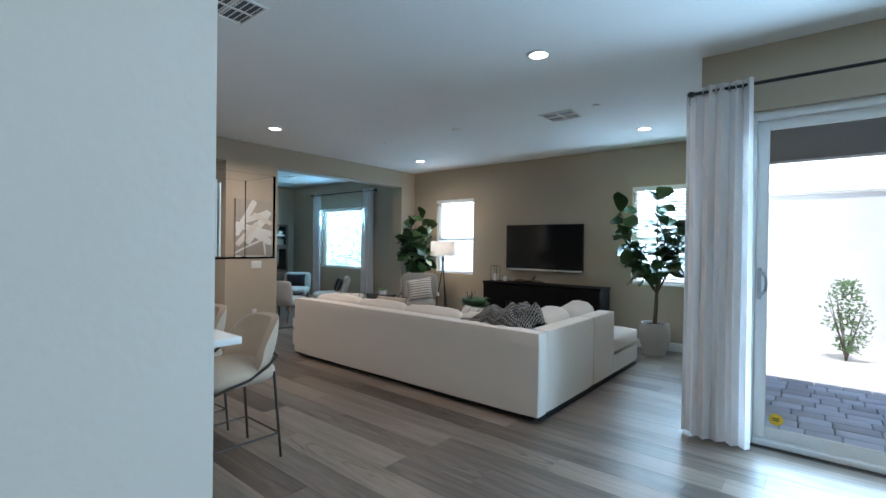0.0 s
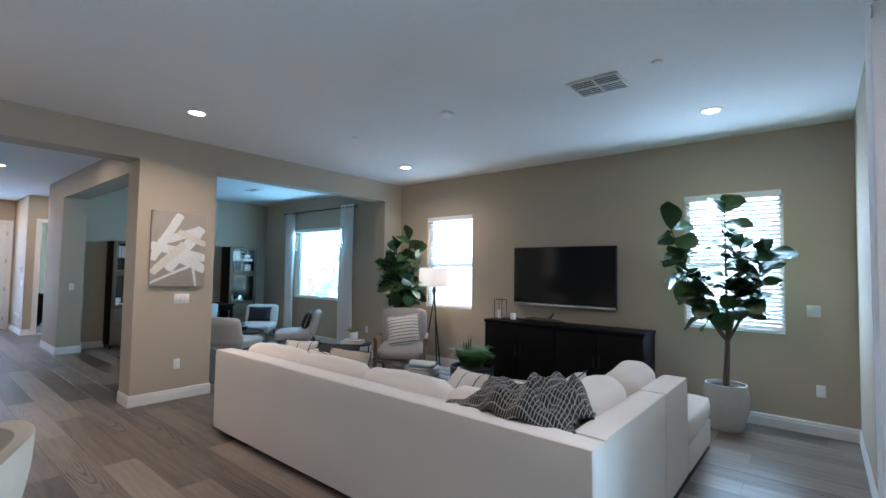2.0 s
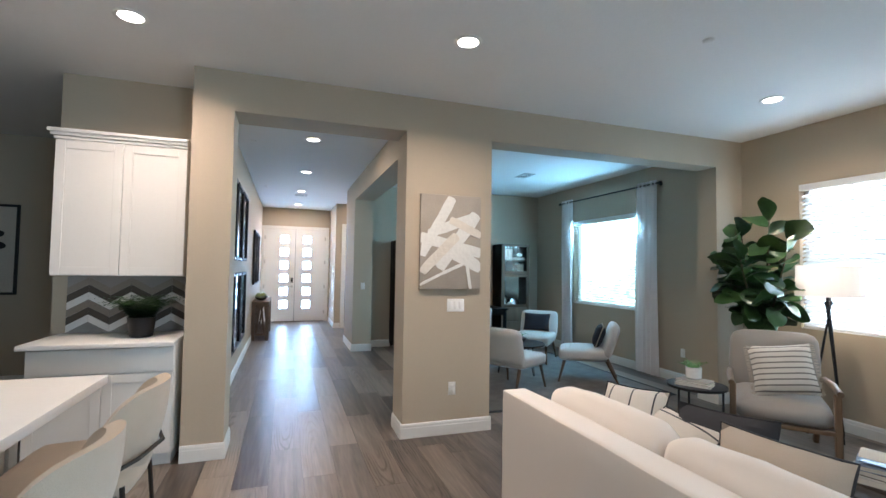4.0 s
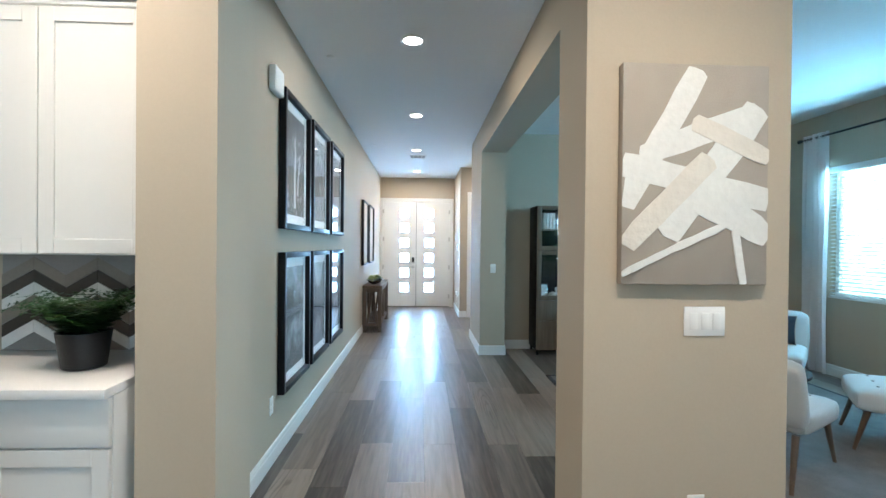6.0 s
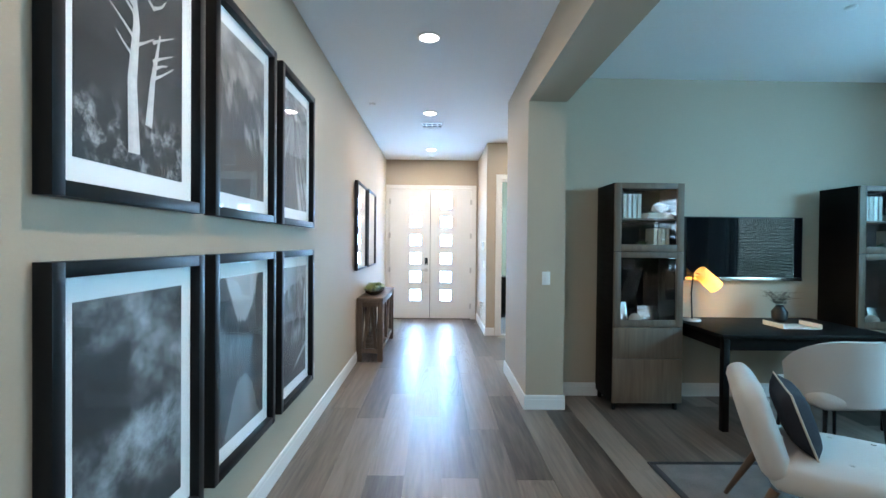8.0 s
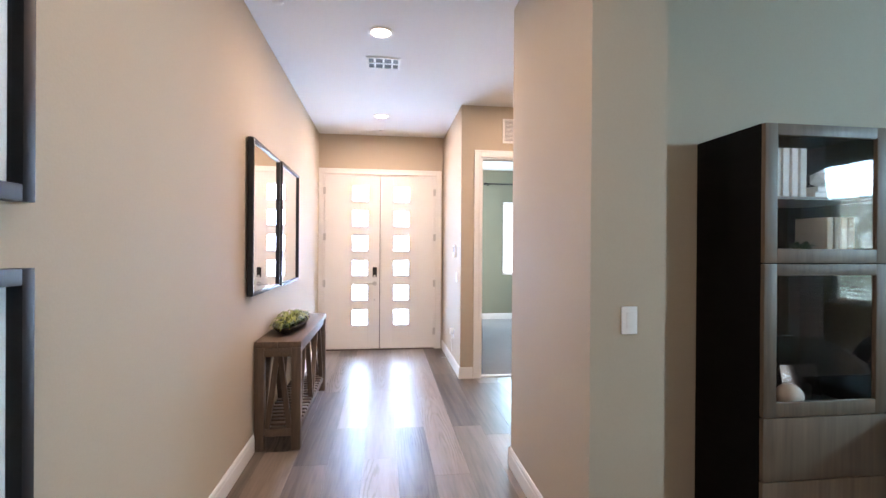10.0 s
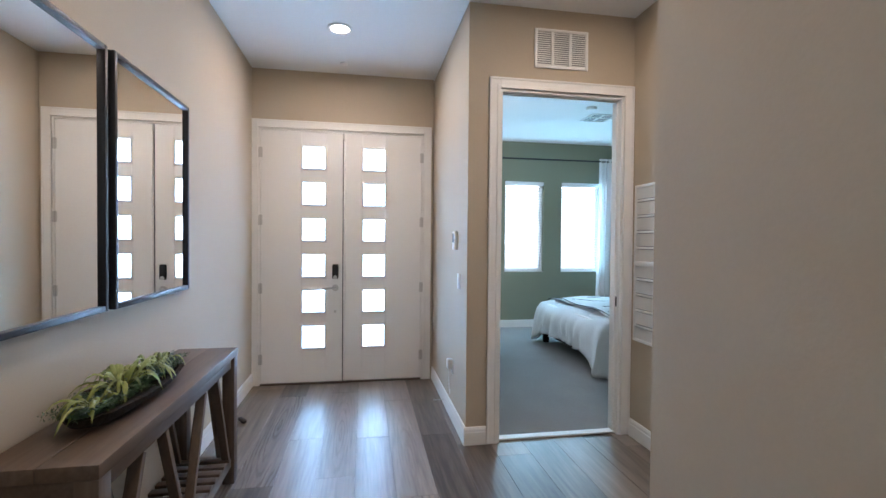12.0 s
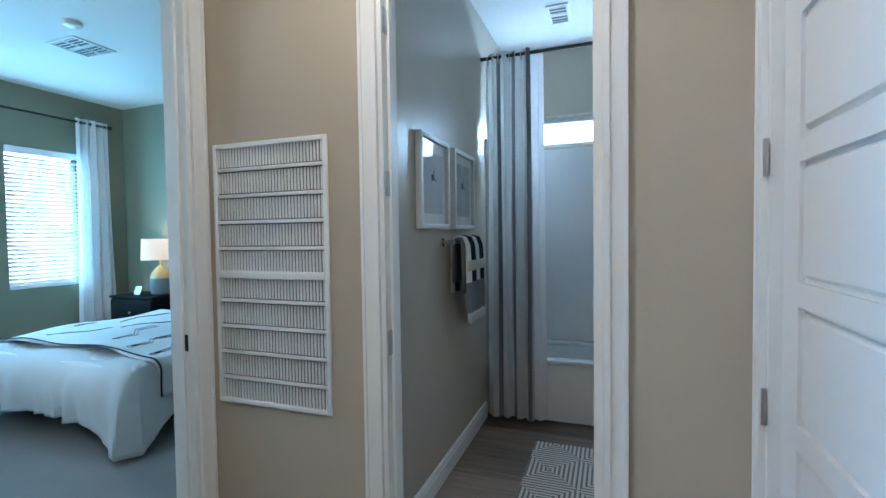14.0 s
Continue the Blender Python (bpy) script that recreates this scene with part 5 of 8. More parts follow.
def frond_tuft(bm, n, spread, height, seed, leaflet=0.05):
    rnd = random.Random(seed)
    for k in range(n):
        a = rnd.uniform(0, 2 * math.pi)
        r, hgt = spread * rnd.uniform(0.3, 1.0), height * rnd.uniform(0.6, 1.0)
        d = Vector((math.cos(a), math.sin(a), 0))
        side = Vector((-d.y, d.x, 0))
        for j in range(2, 11):
            s = j / 10
            p = d * (r * s) + Vector((0, 0, hgt * (s - 0.45 * s ** 3)))
            for sg in (-1, 1):
                w = leaflet * (1.15 - s) * rnd.uniform(0.8, 1.2)
                tip = p + side * sg * w + d * w * 0.45 + Vector((0, 0, rnd.uniform(-0.01, 0.01)))
                v = [bm.verts.new(q) for q in (p, p + side * sg * w * 0.5 - d * w * 0.15, tip, p + side * sg * w * 0.5 + d * w * 0.4)]
                bm.faces.new(v)
    return bm


pl = thing("potted_fern", "green ferns in a low black bowl on the coffee table", "plant", (-3.38, 5.36, TZ))
bm = bmn()
lathe(bm, [(0.17, 0), (0.20, 0.008), (0.218, 0.06), (0.222, 0.145), (0.212, 0.148), (0.206, 0.10), (0.02, 0.095)], 32)
part("bowl", bm, M_BLACK, pl, "low black bowl")
bm = bmn()
lathe(bm, [(0.205, 0.094), (0.19, 0.108), (0.02, 0.112)], 20)
part("soil", bm, M_SOIL, pl)
bm = frond_tuft(bmn(), 210, 0.25, 0.42, 8, 0.085)
bmesh.ops.translate(bm, verts=bm.verts, vec=(0, 0, 0.10))
part("fern", bm, M_FERN, pl)
bm = blades(bmn(), 16, 0.10, 0.44, 12, 0.010, 0.12)
bmesh.ops.translate(bm, verts=bm.verts, vec=(-0.08, 0.03, 0.10))
part("grass_blades", bm, M_LEAF, pl)

# media console, television and ornaments
mc = thing("media_console", "long low black wooden media console", "console", (-3.19, 7.05, 0))
bm = bmn()
box(bm, -1.06, 1.06, -0.215, 0.215, 0.82, 0.862, 0.005)
part("top", bm, M_BLACKWOOD, mc)
bm = bmn()
box(bm, -1.05, 1.05, -0.195, 0.21, 0.07, 0.82, 0.004)
part("body", bm, M_BLACKWOOD, mc)
bm = bmn()
box(bm, -1.0, 1.0, -0.16, 0.19, 0.001, 0.07)
part("plinth", bm, M_BLACK, mc)
for k in range(4):
    bm = bmn()
    box(bm, -1.045 + k * 0.5225 + 0.003, -1.045 + (k + 1) * 0.5225 - 0.003, -0.213, -0.196, 0.085, 0.812, 0.004)
    dr = part("door", bm, M_BLACKWOOD, mc)
    bm = bmn()
    hx = -1.045 + (k + (0.93 if k % 2 == 0 else 0.07)) * 0.5225
    box(bm, hx - 0.006, hx + 0.006, -0.226, -0.213, 0.42, 0.55, 0.002)
    part("handle", bm, M_BLACK, dr)
tv = thing("television", "large flat black television mounted on the wall", "television", (-3.285, 7.285, 1.46))
bm = bmn()
box(bm, -0.72, 0.72, -0.068, -0.028, -0.40, 0.40, 0.006)
part("case", bm, M_BLACK, tv)
bm = bmn()
box(bm, -0.707, 0.707, -0.071, -0.0675, -0.355, 0.386)
part("screen", bm, M_SCREEN, tv, "dark glossy screen")
bm = bmn()
box(bm, -0.715, 0.715, -0.075, -0.0675, -0.402, -0.366, 0.003)
part("lower_trim", bm, M_CHROME, tv, "silver lower trim")
bm = bmn()
box(bm, -0.25, 0.25, -0.028, -0.001, -0.2, 0.2, 0.004)
part("wall_mount", bm, M_BLACK, tv)
CZ = 0.8625


def lantern(at, w, h):
    ln = thing("candle_lantern", "clear glass candle lantern with a thin dark frame and white candle", "lantern", at)
    for sx in (-1, 1):
        for sy in (-1, 1):
            part("post", bar(bmn(), (sx * w / 2, sy * w / 2, 0), (sx * w / 2, sy * w / 2, h), 0.006, 0.006, 0), M_BLACK, ln)
    for z in (0.0, h - 0.006):
        bm = bmn()
        for s in (-1, 1):
            box(bm, -w / 2 + 0.003, w / 2 - 0.003, s * w / 2 - 0.003, s * w / 2 + 0.003, z, z + 0.006)
            box(bm, s * w / 2 - 0.003, s * w / 2 + 0.003, -w / 2 + 0.003, w / 2 - 0.003, z, z + 0.006)
        part("rim", bm, M_BLACK, ln)
    bm = bmn()
    box(bm, -w / 2 + 0.004, w / 2 - 0.004, -w / 2 + 0.004, w / 2 - 0.004, 0.0, 0.005)
    part("base", bm, M_BLACK, ln)
    for s in (-1, 1):
        bm = bmn()
        box(bm, -w / 2 + 0.004, w / 2 - 0.004, s * (w / 2 - 0.001), s * (w / 2 - 0.003), 0.007, h - 0.007)
        part("pane", bm, M_GLASS, ln).visible_shadow = False
    bm = bmn()
    lathe(bm, [(0.036, 0.006), (0.037, 0.12), (0.028, 0.126), (0.003, 0.122)], 20)
    part("candle", bm, M_WHITECER, ln, "white candle")


lantern((-4.10, 7.02, CZ), 0.12, 0.27)
cg = thing("candle_glass", "white candle in a clear glass cup", "candle", (-3.88, 7.0, CZ))
bm = bmn()
lathe(bm, [(0.045, 0), (0.05, 0.005), (0.052, 0.13), (0.049, 0.13), (0.047, 0.008), (0.004, 0.006)], 24)
part("cup", bm, M_GLASS, cg).visible_shadow = False
bm = bmn()
lathe(bm, [(0.040, 0.009), (0.041, 0.085), (0.03, 0.09), (0.003, 0.086)], 20)
part("wax", bm, M_WHITECER, cg)
bm = bmn()
tube(bm, [(-0.32, 0.0, 0.03), (-0.22, 0.02, 0.035), (-0.12, -0.01, 0.03), (0.02, 0.0, 0.035), (0.12, -0.02, 0.03), (0.24, 0.0, 0.03)], [0.012, 0.028, 0.030, 0.034, 0.026, 0.010], 9)
tube(bm, [(0.02, 0, 0.035), (0.06, 0.01, 0.09), (0.10, 0.0, 0.13)], [0.022, 0.016, 0.006], 7)
tube(bm, [(-0.12, 0, 0.03), (-0.17, -0.02, 0.07)], [0.016, 0.006], 7)
single("driftwood", bm, M_BARK, "weathered brown driftwood on the console", "ornament", at=(-3.38, 7.0, CZ))


# fiddle-leaf figs
def fig_leaf(length, width):
    bm = bmn()
    n, prev = 7, None
    for i in range(n + 1):
        s = i / n
        w = width / 2 * (math.sin(math.pi * min(1, s * 0.97 + 0.02)) ** 0.7) * (0.62 + 0.62 * s)
        x, z = length * s, -0.22 * length * s * s
        c = [bm.verts.new((x, q * w, z + (0.16 * w * abs(q)) + 0.012 * math.sin(9 * s + 3 * q) * abs(q))) for q in (-1, -0.55, 0, 0.55, 1)]
        if prev:
            for a in range(4):
                bm.faces.new((prev[a], prev[a + 1], c[a + 1], c[a]))
        prev = c
    return mesh_of("leaf", bm, M_LEAF)


LEAVES = [fig_leaf(0.28, 0.21), fig_leaf(0.24, 0.18), fig_leaf(0.32, 0.23)]


def fig_tree(at, label, branches, trunk, pot, seed, per=15, start=0.25):
    """branches: end points of the limbs; trunk: height of the fork."""
    rnd = random.Random(seed)
    t = thing("fiddle_leaf_fig", label, "plant", at, 0, "fiddle-leaf figs")
    r, h = pot
    bm = bmn()
    lathe(bm, [(r * 0.62, 0), (r * 0.70, 0.005), (r * 0.96, h * 0.45), (r, h * 0.72), (r * 0.90, h * 0.96), (r * 0.90, h), (r * 0.82, h), (r * 0.82, h * 0.93), (0.01, h * 0.92)], 36)
    part("pot", bm, M_POT, t, "round pale grey pot")
    bm = bmn()
    lathe(bm, [(r * 0.81, h * 0.925), (r * 0.7, h * 0.95), (0.01, h * 0.96)], 20)
    part("soil", bm, M_SOIL, t)
    bm = bmn()
    fork = Vector((0.02, 0.0, trunk))
    tube(bm, [(0, 0, h * 0.93), (0.012, 0.005, h + (trunk - h) * 0.5), fork], [0.030, 0.026, 0.022], 10)
    part("trunk", bm, M_BARK, t)
    for end in branches:
        end = Vector(end)
        mid = fork.lerp(end, 0.45) + Vector(((end.x - fork.x) * 0.18, (end.y - fork.y) * 0.18, -0.03))
        pts = []
        for k in range(8):
            s = k / 7
            pts.append(fork * (1 - s) ** 2 + mid * 2 * s * (1 - s) + end * s * s)
        bm = bmn()
        tube(bm, pts, [0.017 - 0.0018 * k for k in range(8)], 7)
        part("limb", bm, M_BARK, t)
        for k in range(per):
            s = start + (1 - start) * (k + rnd.random()) / per
            p = fork * (1 - s) ** 2 + mid * 2 * s * (1 - s) + end * s * s
            a = k * 2.4 + rnd.uniform(-0.5, 0.5)
            pitch = rnd.uniform(-38, 44) + (34 if k >= per - 3 else 0)
            lf = new("leaf", rnd.choice(LEAVES))
            lf.parent = t
            sc = rnd.uniform(0.75, 1.08)
            lf.matrix_basis = Matrix.Translation(p) @ Euler((rnd.uniform(-0.9, 0.9), -radians(pitch), a)).to_matrix().to_4x4() @ Matrix.Diagonal((sc, sc, sc, 1))
    return t


fig_tree((-1.39, 6.92, 0), "tall fiddle-leaf fig in a round pale grey pot beside the window", [(-0.50, -0.02, 2.06), (-0.42, 0.04, 1.66), (0.01, 0.0, 2.20), (0.16, -0.08, 1.88), (0.36, -0.02, 1.78), (0.14, 0.06, 1.56), (-0.22, -0.12, 1.34)], 0.86, (0.205, 0.44), 4, 17, 0.45)
fig_tree((-5.83, 6.86, 0), "dense fiddle-leaf fig in a tall grey planter in the corner", [(-0.20, 0.0, 1.88), (0.10, 0.0, 2.02), (0.36, -0.10, 1.82), (0.0, -0.28, 1.62), (-0.20, -0.20, 1.48), (0.32, -0.20, 1.35), (-0.34, -0.06, 1.66), (-0.30, 0.04, 1.92)], 0.92, (0.23, 0.62), 9, 19, 0.15)

# armchair with its cushion
ac = thing("armchair", "oatmeal upholstered armchair with an exposed wooden frame", "armchair", (-5.22, 6.22, 0), 40)
for sx in (-1, 1):
    part("front_leg", bar(bmn(), (sx * 0.33, -0.36, 0.001), (sx * 0.33, -0.33, 0.58), 0.045, 0.05, 0.006), M_OAK, ac)
    part("back_leg", bar(bmn(), (sx * 0.30, 0.40, 0.001), (sx * 0.31, 0.28, 0.50), 0.04, 0.05, 0.006), M_OAK, ac)
    bm = bmn()
    tube(bm, [(sx * 0.34, -0.38, 0.59), (sx * 0.345, -0.1, 0.60), (sx * 0.34, 0.20, 0.585), (sx * 0.33, 0.34, 0.56)], [0.022, 0.026, 0.026, 0.02], 10)
    part("armrest", bm, M_OAK, ac)
    part("side_rail", bar(bmn(), (sx * 0.325, -0.34, 0.29), (sx * 0.305, 0.34, 0.27), 0.03, 0.06, 0.005), M_OAK, ac)
part("front_rail", bar(bmn(), (-0.33, -0.34, 0.29), (0.33, -0.34, 0.29), 0.06, 0.03, 0.005), M_OAK, ac)
part("seat_cushion", soft_box(bmn(), 0.62, 0.66, 0.16, 0.07, 0.025, 8, 0.008, pose(0, -0.02, 0.385, 3, 0, 0)), M_LINENGREY, ac)
part("backrest", soft_box(bmn(), 0.64, 0.13, 0.56, 0.06, 0.02, 8, 0.006, pose(0, 0.34, 0.66, -14, 0, 0)), M_LINENGREY, ac)
scatter("cream fringed cushion with grey stripes on the armchair", (-5.14, 6.16, 0.475), 22, 36, 0.44, 0.42, 0.15, M_GREYSTRIPE, False, True, spin=9)

# floor lamp, lit
fl = thing("floor_lamp", "black tripod floor lamp with a lit white drum shade", "floor lamp", (-5.27, 6.96, 0))
for k in range(3):
    a = radians(90 + 120 * k)
    part("leg", rod(bmn(), (0.17 * math.cos(a), 0.17 * math.sin(a), 0.003), (0.02 * math.cos(a + 2.6), 0.02 * math.sin(a + 2.6), 1.22), 0.011, 0.009, 8), M_BLACK, fl)
bm = bmn()
lathe(bm, [(0.03, 1.19), (0.032, 1.225), (0.02, 1.24), (0.018, 1.30), (0.004, 1.31)], 16)
part("socket", bm, M_BLACK, fl)
bm = bmn()
n = 48
ring = [[bm.verts.new((r * math.cos(2 * math.pi * k / n), r * math.sin(2 * math.pi * k / n), z)) for k in range(n)] for r, z in ((0.248, 1.275), (0.238, 1.555), (0.235, 1.555), (0.245, 1.275))]
for a, b in ((0, 1), (1, 2), (2, 3), (3, 0)):
    for k in range(n):
        bm.faces.new((ring[a][k], ring[a][(k + 1) % n], ring[b][(k + 1) % n], ring[b][k]))
M_SHADE = sheer("lamp shade linen", (0.86, 0.80, 0.74), 0.55, 150)
part("shade", bm, M_SHADE, fl, "white drum shade")
bm = bmn()
bmesh.ops.create_uvsphere(bm, u_segments=16, v_segments=10, radius=0.035, matrix=Matrix.Translation((0, 0, 1.36)))
part("bulb", bm, glow("warm bulb", (1.0, 0.75, 0.5), 12.0), fl, "glowing bulb")


def bulb_light(name, at, watts, r=0.04, col=(1.0, 0.74, 0.5)):
    lamp = bpy.data.lights.new(name, "POINT")
    lamp.energy, lamp.shadow_soft_size, lamp.color = watts, r, col
    new(name, lamp).location = at


bulb_light("floor_lamp_light", (-5.27, 6.96, 1.42), 10)

st = thing("side_table", "small round black metal side table", "side table", (-5.38, 5.50, 0))
bm = bmn()
lathe(bm, [(0.21, 0.53), (0.225, 0.532), (0.225, 0.552), (0.21, 0.554)], 36)
part("top", bm, M_BLACK, st)
for k in range(3):
    a = radians(30 + 120 * k)
    part("leg", rod(bmn(), (0.19 * math.cos(a), 0.19 * math.sin(a), 0.002), (0.19 * math.cos(a), 0.19 * math.sin(a), 0.53), 0.009, n=8), M_BLACK, st)
bm = bmn()
tube(bm, [(0.19 * math.cos(2 * math.pi * k / 24), 0.19 * math.sin(2 * math.pi * k / 24), 0.02) for k in range(25)], 0.007, 6)
part("base_ring", bm, M_BLACK, st)
book((-5.36, 5.46, 0.5545), 30, 0.26, 0.18, 0.022, (0.58, 0.54, 0.48), "pale book lying on the side table", "side table books")
book((-5.36, 5.46, 0.577), 24, 0.24, 0.17, 0.020, (0.42, 0.37, 0.31), "tan book lying on the side table", "side table books")
sp = thing("potted_succulent", "small green succulent in a white ceramic pot", "plant", (-5.39, 5.48, 0.5975))
bm = bmn()
lathe(bm, [(0.045, 0), (0.058, 0.01), (0.062, 0.095), (0.055, 0.096), (0.05, 0.08), (0.003, 0.078)], 24)
part("pot", bm, M_WHITECER, sp, "white pot")
bm = frond_tuft(bmn(), 26, 0.13, 0.13, 3, 0.03)
bmesh.ops.translate(bm, verts=bm.verts, vec=(0, 0, 0.075))
part("leaves", bm, M_FERN, sp)

# painting between the openings: pale strokes on taupe canvas
pt = thing("painting", "abstract canvas with broad white brush strokes on taupe", "painting", (XW, 3.66, 1.715))
PW, PH = 0.575, 0.845
bm = bmn()
box(bm, 0.001, 0.040, -PW / 2, PW / 2, -PH / 2, PH / 2, 0.003)
part("canvas", bm, mat("taupe canvas", (0.40, 0.355, 0.30), 0.9, var=0.12, big=5, fine=300, bump=0.4, spec=0.1), pt)
M_STROKE = mat("thick white paint", (0.74, 0.73, 0.69), 0.6, var=0.08, big=6, fine=35, bump=0.35)
M_CREAM = mat("thick cream paint", (0.70, 0.65, 0.57), 0.6, var=0.08, big=6, fine=28, bump=0.6)
# each stroke: its two ends in shares of the canvas, its width, and whether it is the thicker cream paint
STROKES = [((0.51, 0.035), (0.015, 0.64), 0.165, 0), ((0.92, 0.215), (0.14, 0.415), 0.155, 0), ((0.0, 0.46), (1.0, 0.615), 0.185, 0),
           ((0.92, 0.20), (0.31, 0.775), 0.20, 0), ((0.47, 0.585), (1.0, 0.775), 0.20, 0), ((0.59, 0.435), (0.03, 0.815), 0.165, 1),
           ((0.49, 0.265), (1.0, 0.42), 0.13, 1), ((0.69, 0.735), (0.36, 0.835), 0.052, 0), ((0.36, 0.835), (0.0, 0.955), 0.045, 0), ((0.775, 0.76), (0.83, 0.995), 0.055, 0)]
for (ax_, ay_), (bx_, by_), w, cream in STROKES:
    a = Vector(((ax_ - 0.5) * PW, (0.5 - ay_) * PH))
    b = Vector(((bx_ - 0.5) * PW, (0.5 - by_) * PH))
    d = (b - a).normalized()
    s = Vector((-d.y, d.x)) * w * PW / 2
    rnd = random.Random(int(ax_ * 100 + by_ * 1000))
    outline = [a + s * 0.85, a - d * 0.012 + s * 0.3, a - d * 0.008 - s * 0.4, a - s * 0.9]
    outline += [a.lerp(b, k / 6) - s * rnd.uniform(0.85, 1.05) for k in range(1, 6)] + [b - s * 0.8, b + d * 0.014 - s * 0.2, b + d * 0.006 + s * 0.4, b + s * 0.9]
    outline += [a.lerp(b, k / 6) + s * rnd.uniform(0.85, 1.05) for k in range(5, 0, -1)]
    bm = bmn()
    top = 0.0412 + 0.0006 * len(pt.children)
    lo = [bm.verts.new((0.0395, max(-PW / 2 + 0.001, min(PW / 2 - 0.001, p.x)), max(-PH / 2 + 0.001, min(PH / 2 - 0.001, p.y)))) for p in outline]
    hi = [bm.verts.new((top, v.co.y, v.co.z)) for v in lo]
    bm.faces.new(hi)
    for k in range(len(lo)):
        bm.faces.new((lo[k], lo[(k + 1) % len(lo)], hi[(k + 1) % len(lo)], hi[k]))
    part("brush_stroke", bm, M_CREAM if cream else M_STROKE, pt)

# ---- kitchen side ----
isl = thing("kitchen_island", "white panelled kitchen island base", "kitchen island", (-3.71, 0.79, 0))
bm = bmn()
box(bm, -1.37, 1.37, -0.34, 0.33, 0.09, 0.879, 0.002)
part("body", bm, M_CAB, isl)
bm = bmn()
box(bm, -1.33, 1.33, -0.29, 0.30, 0.001, 0.09)
part("plinth", bm, M_CAB, isl)
for k in range(4):
    a, b = -1.37 + k * 0.685 + 0.01, -1.37 + (k + 1) * 0.685 - 0.01
    bm = bmn()
    for p, q, c, e in ((a, a + 0.07, 0.11, 0.87), (b - 0.07, b, 0.11, 0.87), (a + 0.07, b - 0.07, 0.11, 0.18), (a + 0.07, b - 0.07, 0.80, 0.87)):
        box(bm, p, q, 0.33, 0.345, c, e, 0.002)
    part("panel_frame", bm, M_CAB, isl)
bm = bmn()
box(bm, 1.37, 1.385, -0.34, 0.345, 0.09, 0.879, 0.002)
part("end_panel", bm, M_CAB, isl)
bm = bmn()
box(bm, 1.37, 1.405, 0.27, 0.36, 0.001, 0.879, 0.003)
part("corner_post", bm, M_CAB, isl)
bm = bmn()
box(bm, -5.17, -2.26, 0.33, 1.44, 0.88, 0.922, 0.004)
single("countertop", bm, M_QUARTZ, "white quartz countertop on the kitchen island", "countertop")

M_BOUCLE = mat("cream boucle cloth", (0.60, 0.49, 0.37), 0.95, var=0.10, big=8, fine=300, bump=0.5, sheen=0.3, spec=0.15)
M_BRONZE = mat("dark bronze metal", (0.06, 0.05, 0.042), 0.4, metal=0.7, var=0.1)


def bar_stool(at, rz):
    s = thing("counter_stool", "cream upholstered counter stool with curved back and dark metal legs", "stool", at, rz, "stools at the island")
    part("seat", soft_box(bmn(), 0.46, 0.46, 0.13, 0.06, 0.02, 8, 0.003, pose(0, -0.02, 0.60, 0, 0, 0)), M_BOUCLE, s)
    bm = bmn()
    n, m = 18, 8
    vs = {}
    for lay, off in ((0, 0.0), (1, 0.055)):
        for i in range(n + 1):
            a = radians(-82 + 164 * i / n)
            q = abs(2 * i / n - 1)
            topz = 0.965 - 0.20 * q ** 4
            for j in range(m + 1):
                v = j / m
                r = 0.225 + 0.05 * v - off + (0.022 if lay == 0 else -0.0) * math.sin(math.pi * v)
                z = 0.60 + (topz - (0.012 if lay else 0) - 0.60) * v
                vs[lay, i, j] = bm.verts.new((r * math.sin(a), 0.02 + r * math.cos(a) * 0.92 + 0.03 * v, z))
    for lay in (0, 1):
        for i in range(n):
            for j in range(m):
                bm.faces.new((vs[lay, i, j], vs[lay, i + 1, j], vs[lay, i + 1, j + 1], vs[lay, i, j + 1]))
    for i in range(n):
        for j in (0, m):
            bm.faces.new((vs[0, i, j], vs[0, i + 1, j], vs[1, i + 1, j], vs[1, i, j]))
    for j in range(m):
        for i in (0, n):
            bm.faces.new((vs[0, i, j], vs[0, i, j + 1], vs[1, i, j + 1], vs[1, i, j]))
    part("backrest", bm, M_BOUCLE, s)
    for sx in (-1, 1):
        part("front_leg", rod(bmn(), (sx * 0.22, -0.24, 0.001), (sx * 0.20, -0.21, 0.545), 0.009, 0.010, 8), M_BRONZE, s)
        part("back_leg", rod(bmn(), (sx * 0.23, 0.24, 0.001), (sx * 0.215, 0.19, 0.60), 0.009, 0.010, 8), M_BRONZE, s)
        part("side_stretcher", rod(bmn(), (sx * 0.217, -0.232, 0.17), (sx * 0.226, 0.226, 0.17), 0.007, n=8), M_BRONZE, s)
    part("footrest", rod(bmn(), (-0.213, -0.229, 0.23), (0.213, -0.229, 0.23), 0.009, n=8), M_BRONZE, s)
    part("back_stretcher", rod(bmn(), (-0.226, 0.226, 0.17), (0.226, 0.226, 0.17), 0.007, n=8), M_BRONZE, s)
    bm = bmn()
    tube(bm, [(-0.235, -0.225, 0.53), (-0.25, 0.0, 0.585), (-0.247, 0.12, 0.645), (-0.18, 0.235, 0.69), (0, 0.285, 0.70), (0.18, 0.235, 0.69), (0.247, 0.12, 0.645), (0.25, 0.0, 0.585), (0.235, -0.225, 0.53)], 0.009, 8)
    part("frame_hoop", bm, M_BRONZE, s, "dark metal band round the seat")
    return s


stool = bar_stool((-2.72, 1.60, 0), 0)
for x, y, r in ((-3.42, 1.56, 3), (-4.11, 1.50, -2), (-4.80, 1.48, 2)):
    copy_thing(stool, pose(x, y, 0, 0, 0, r))


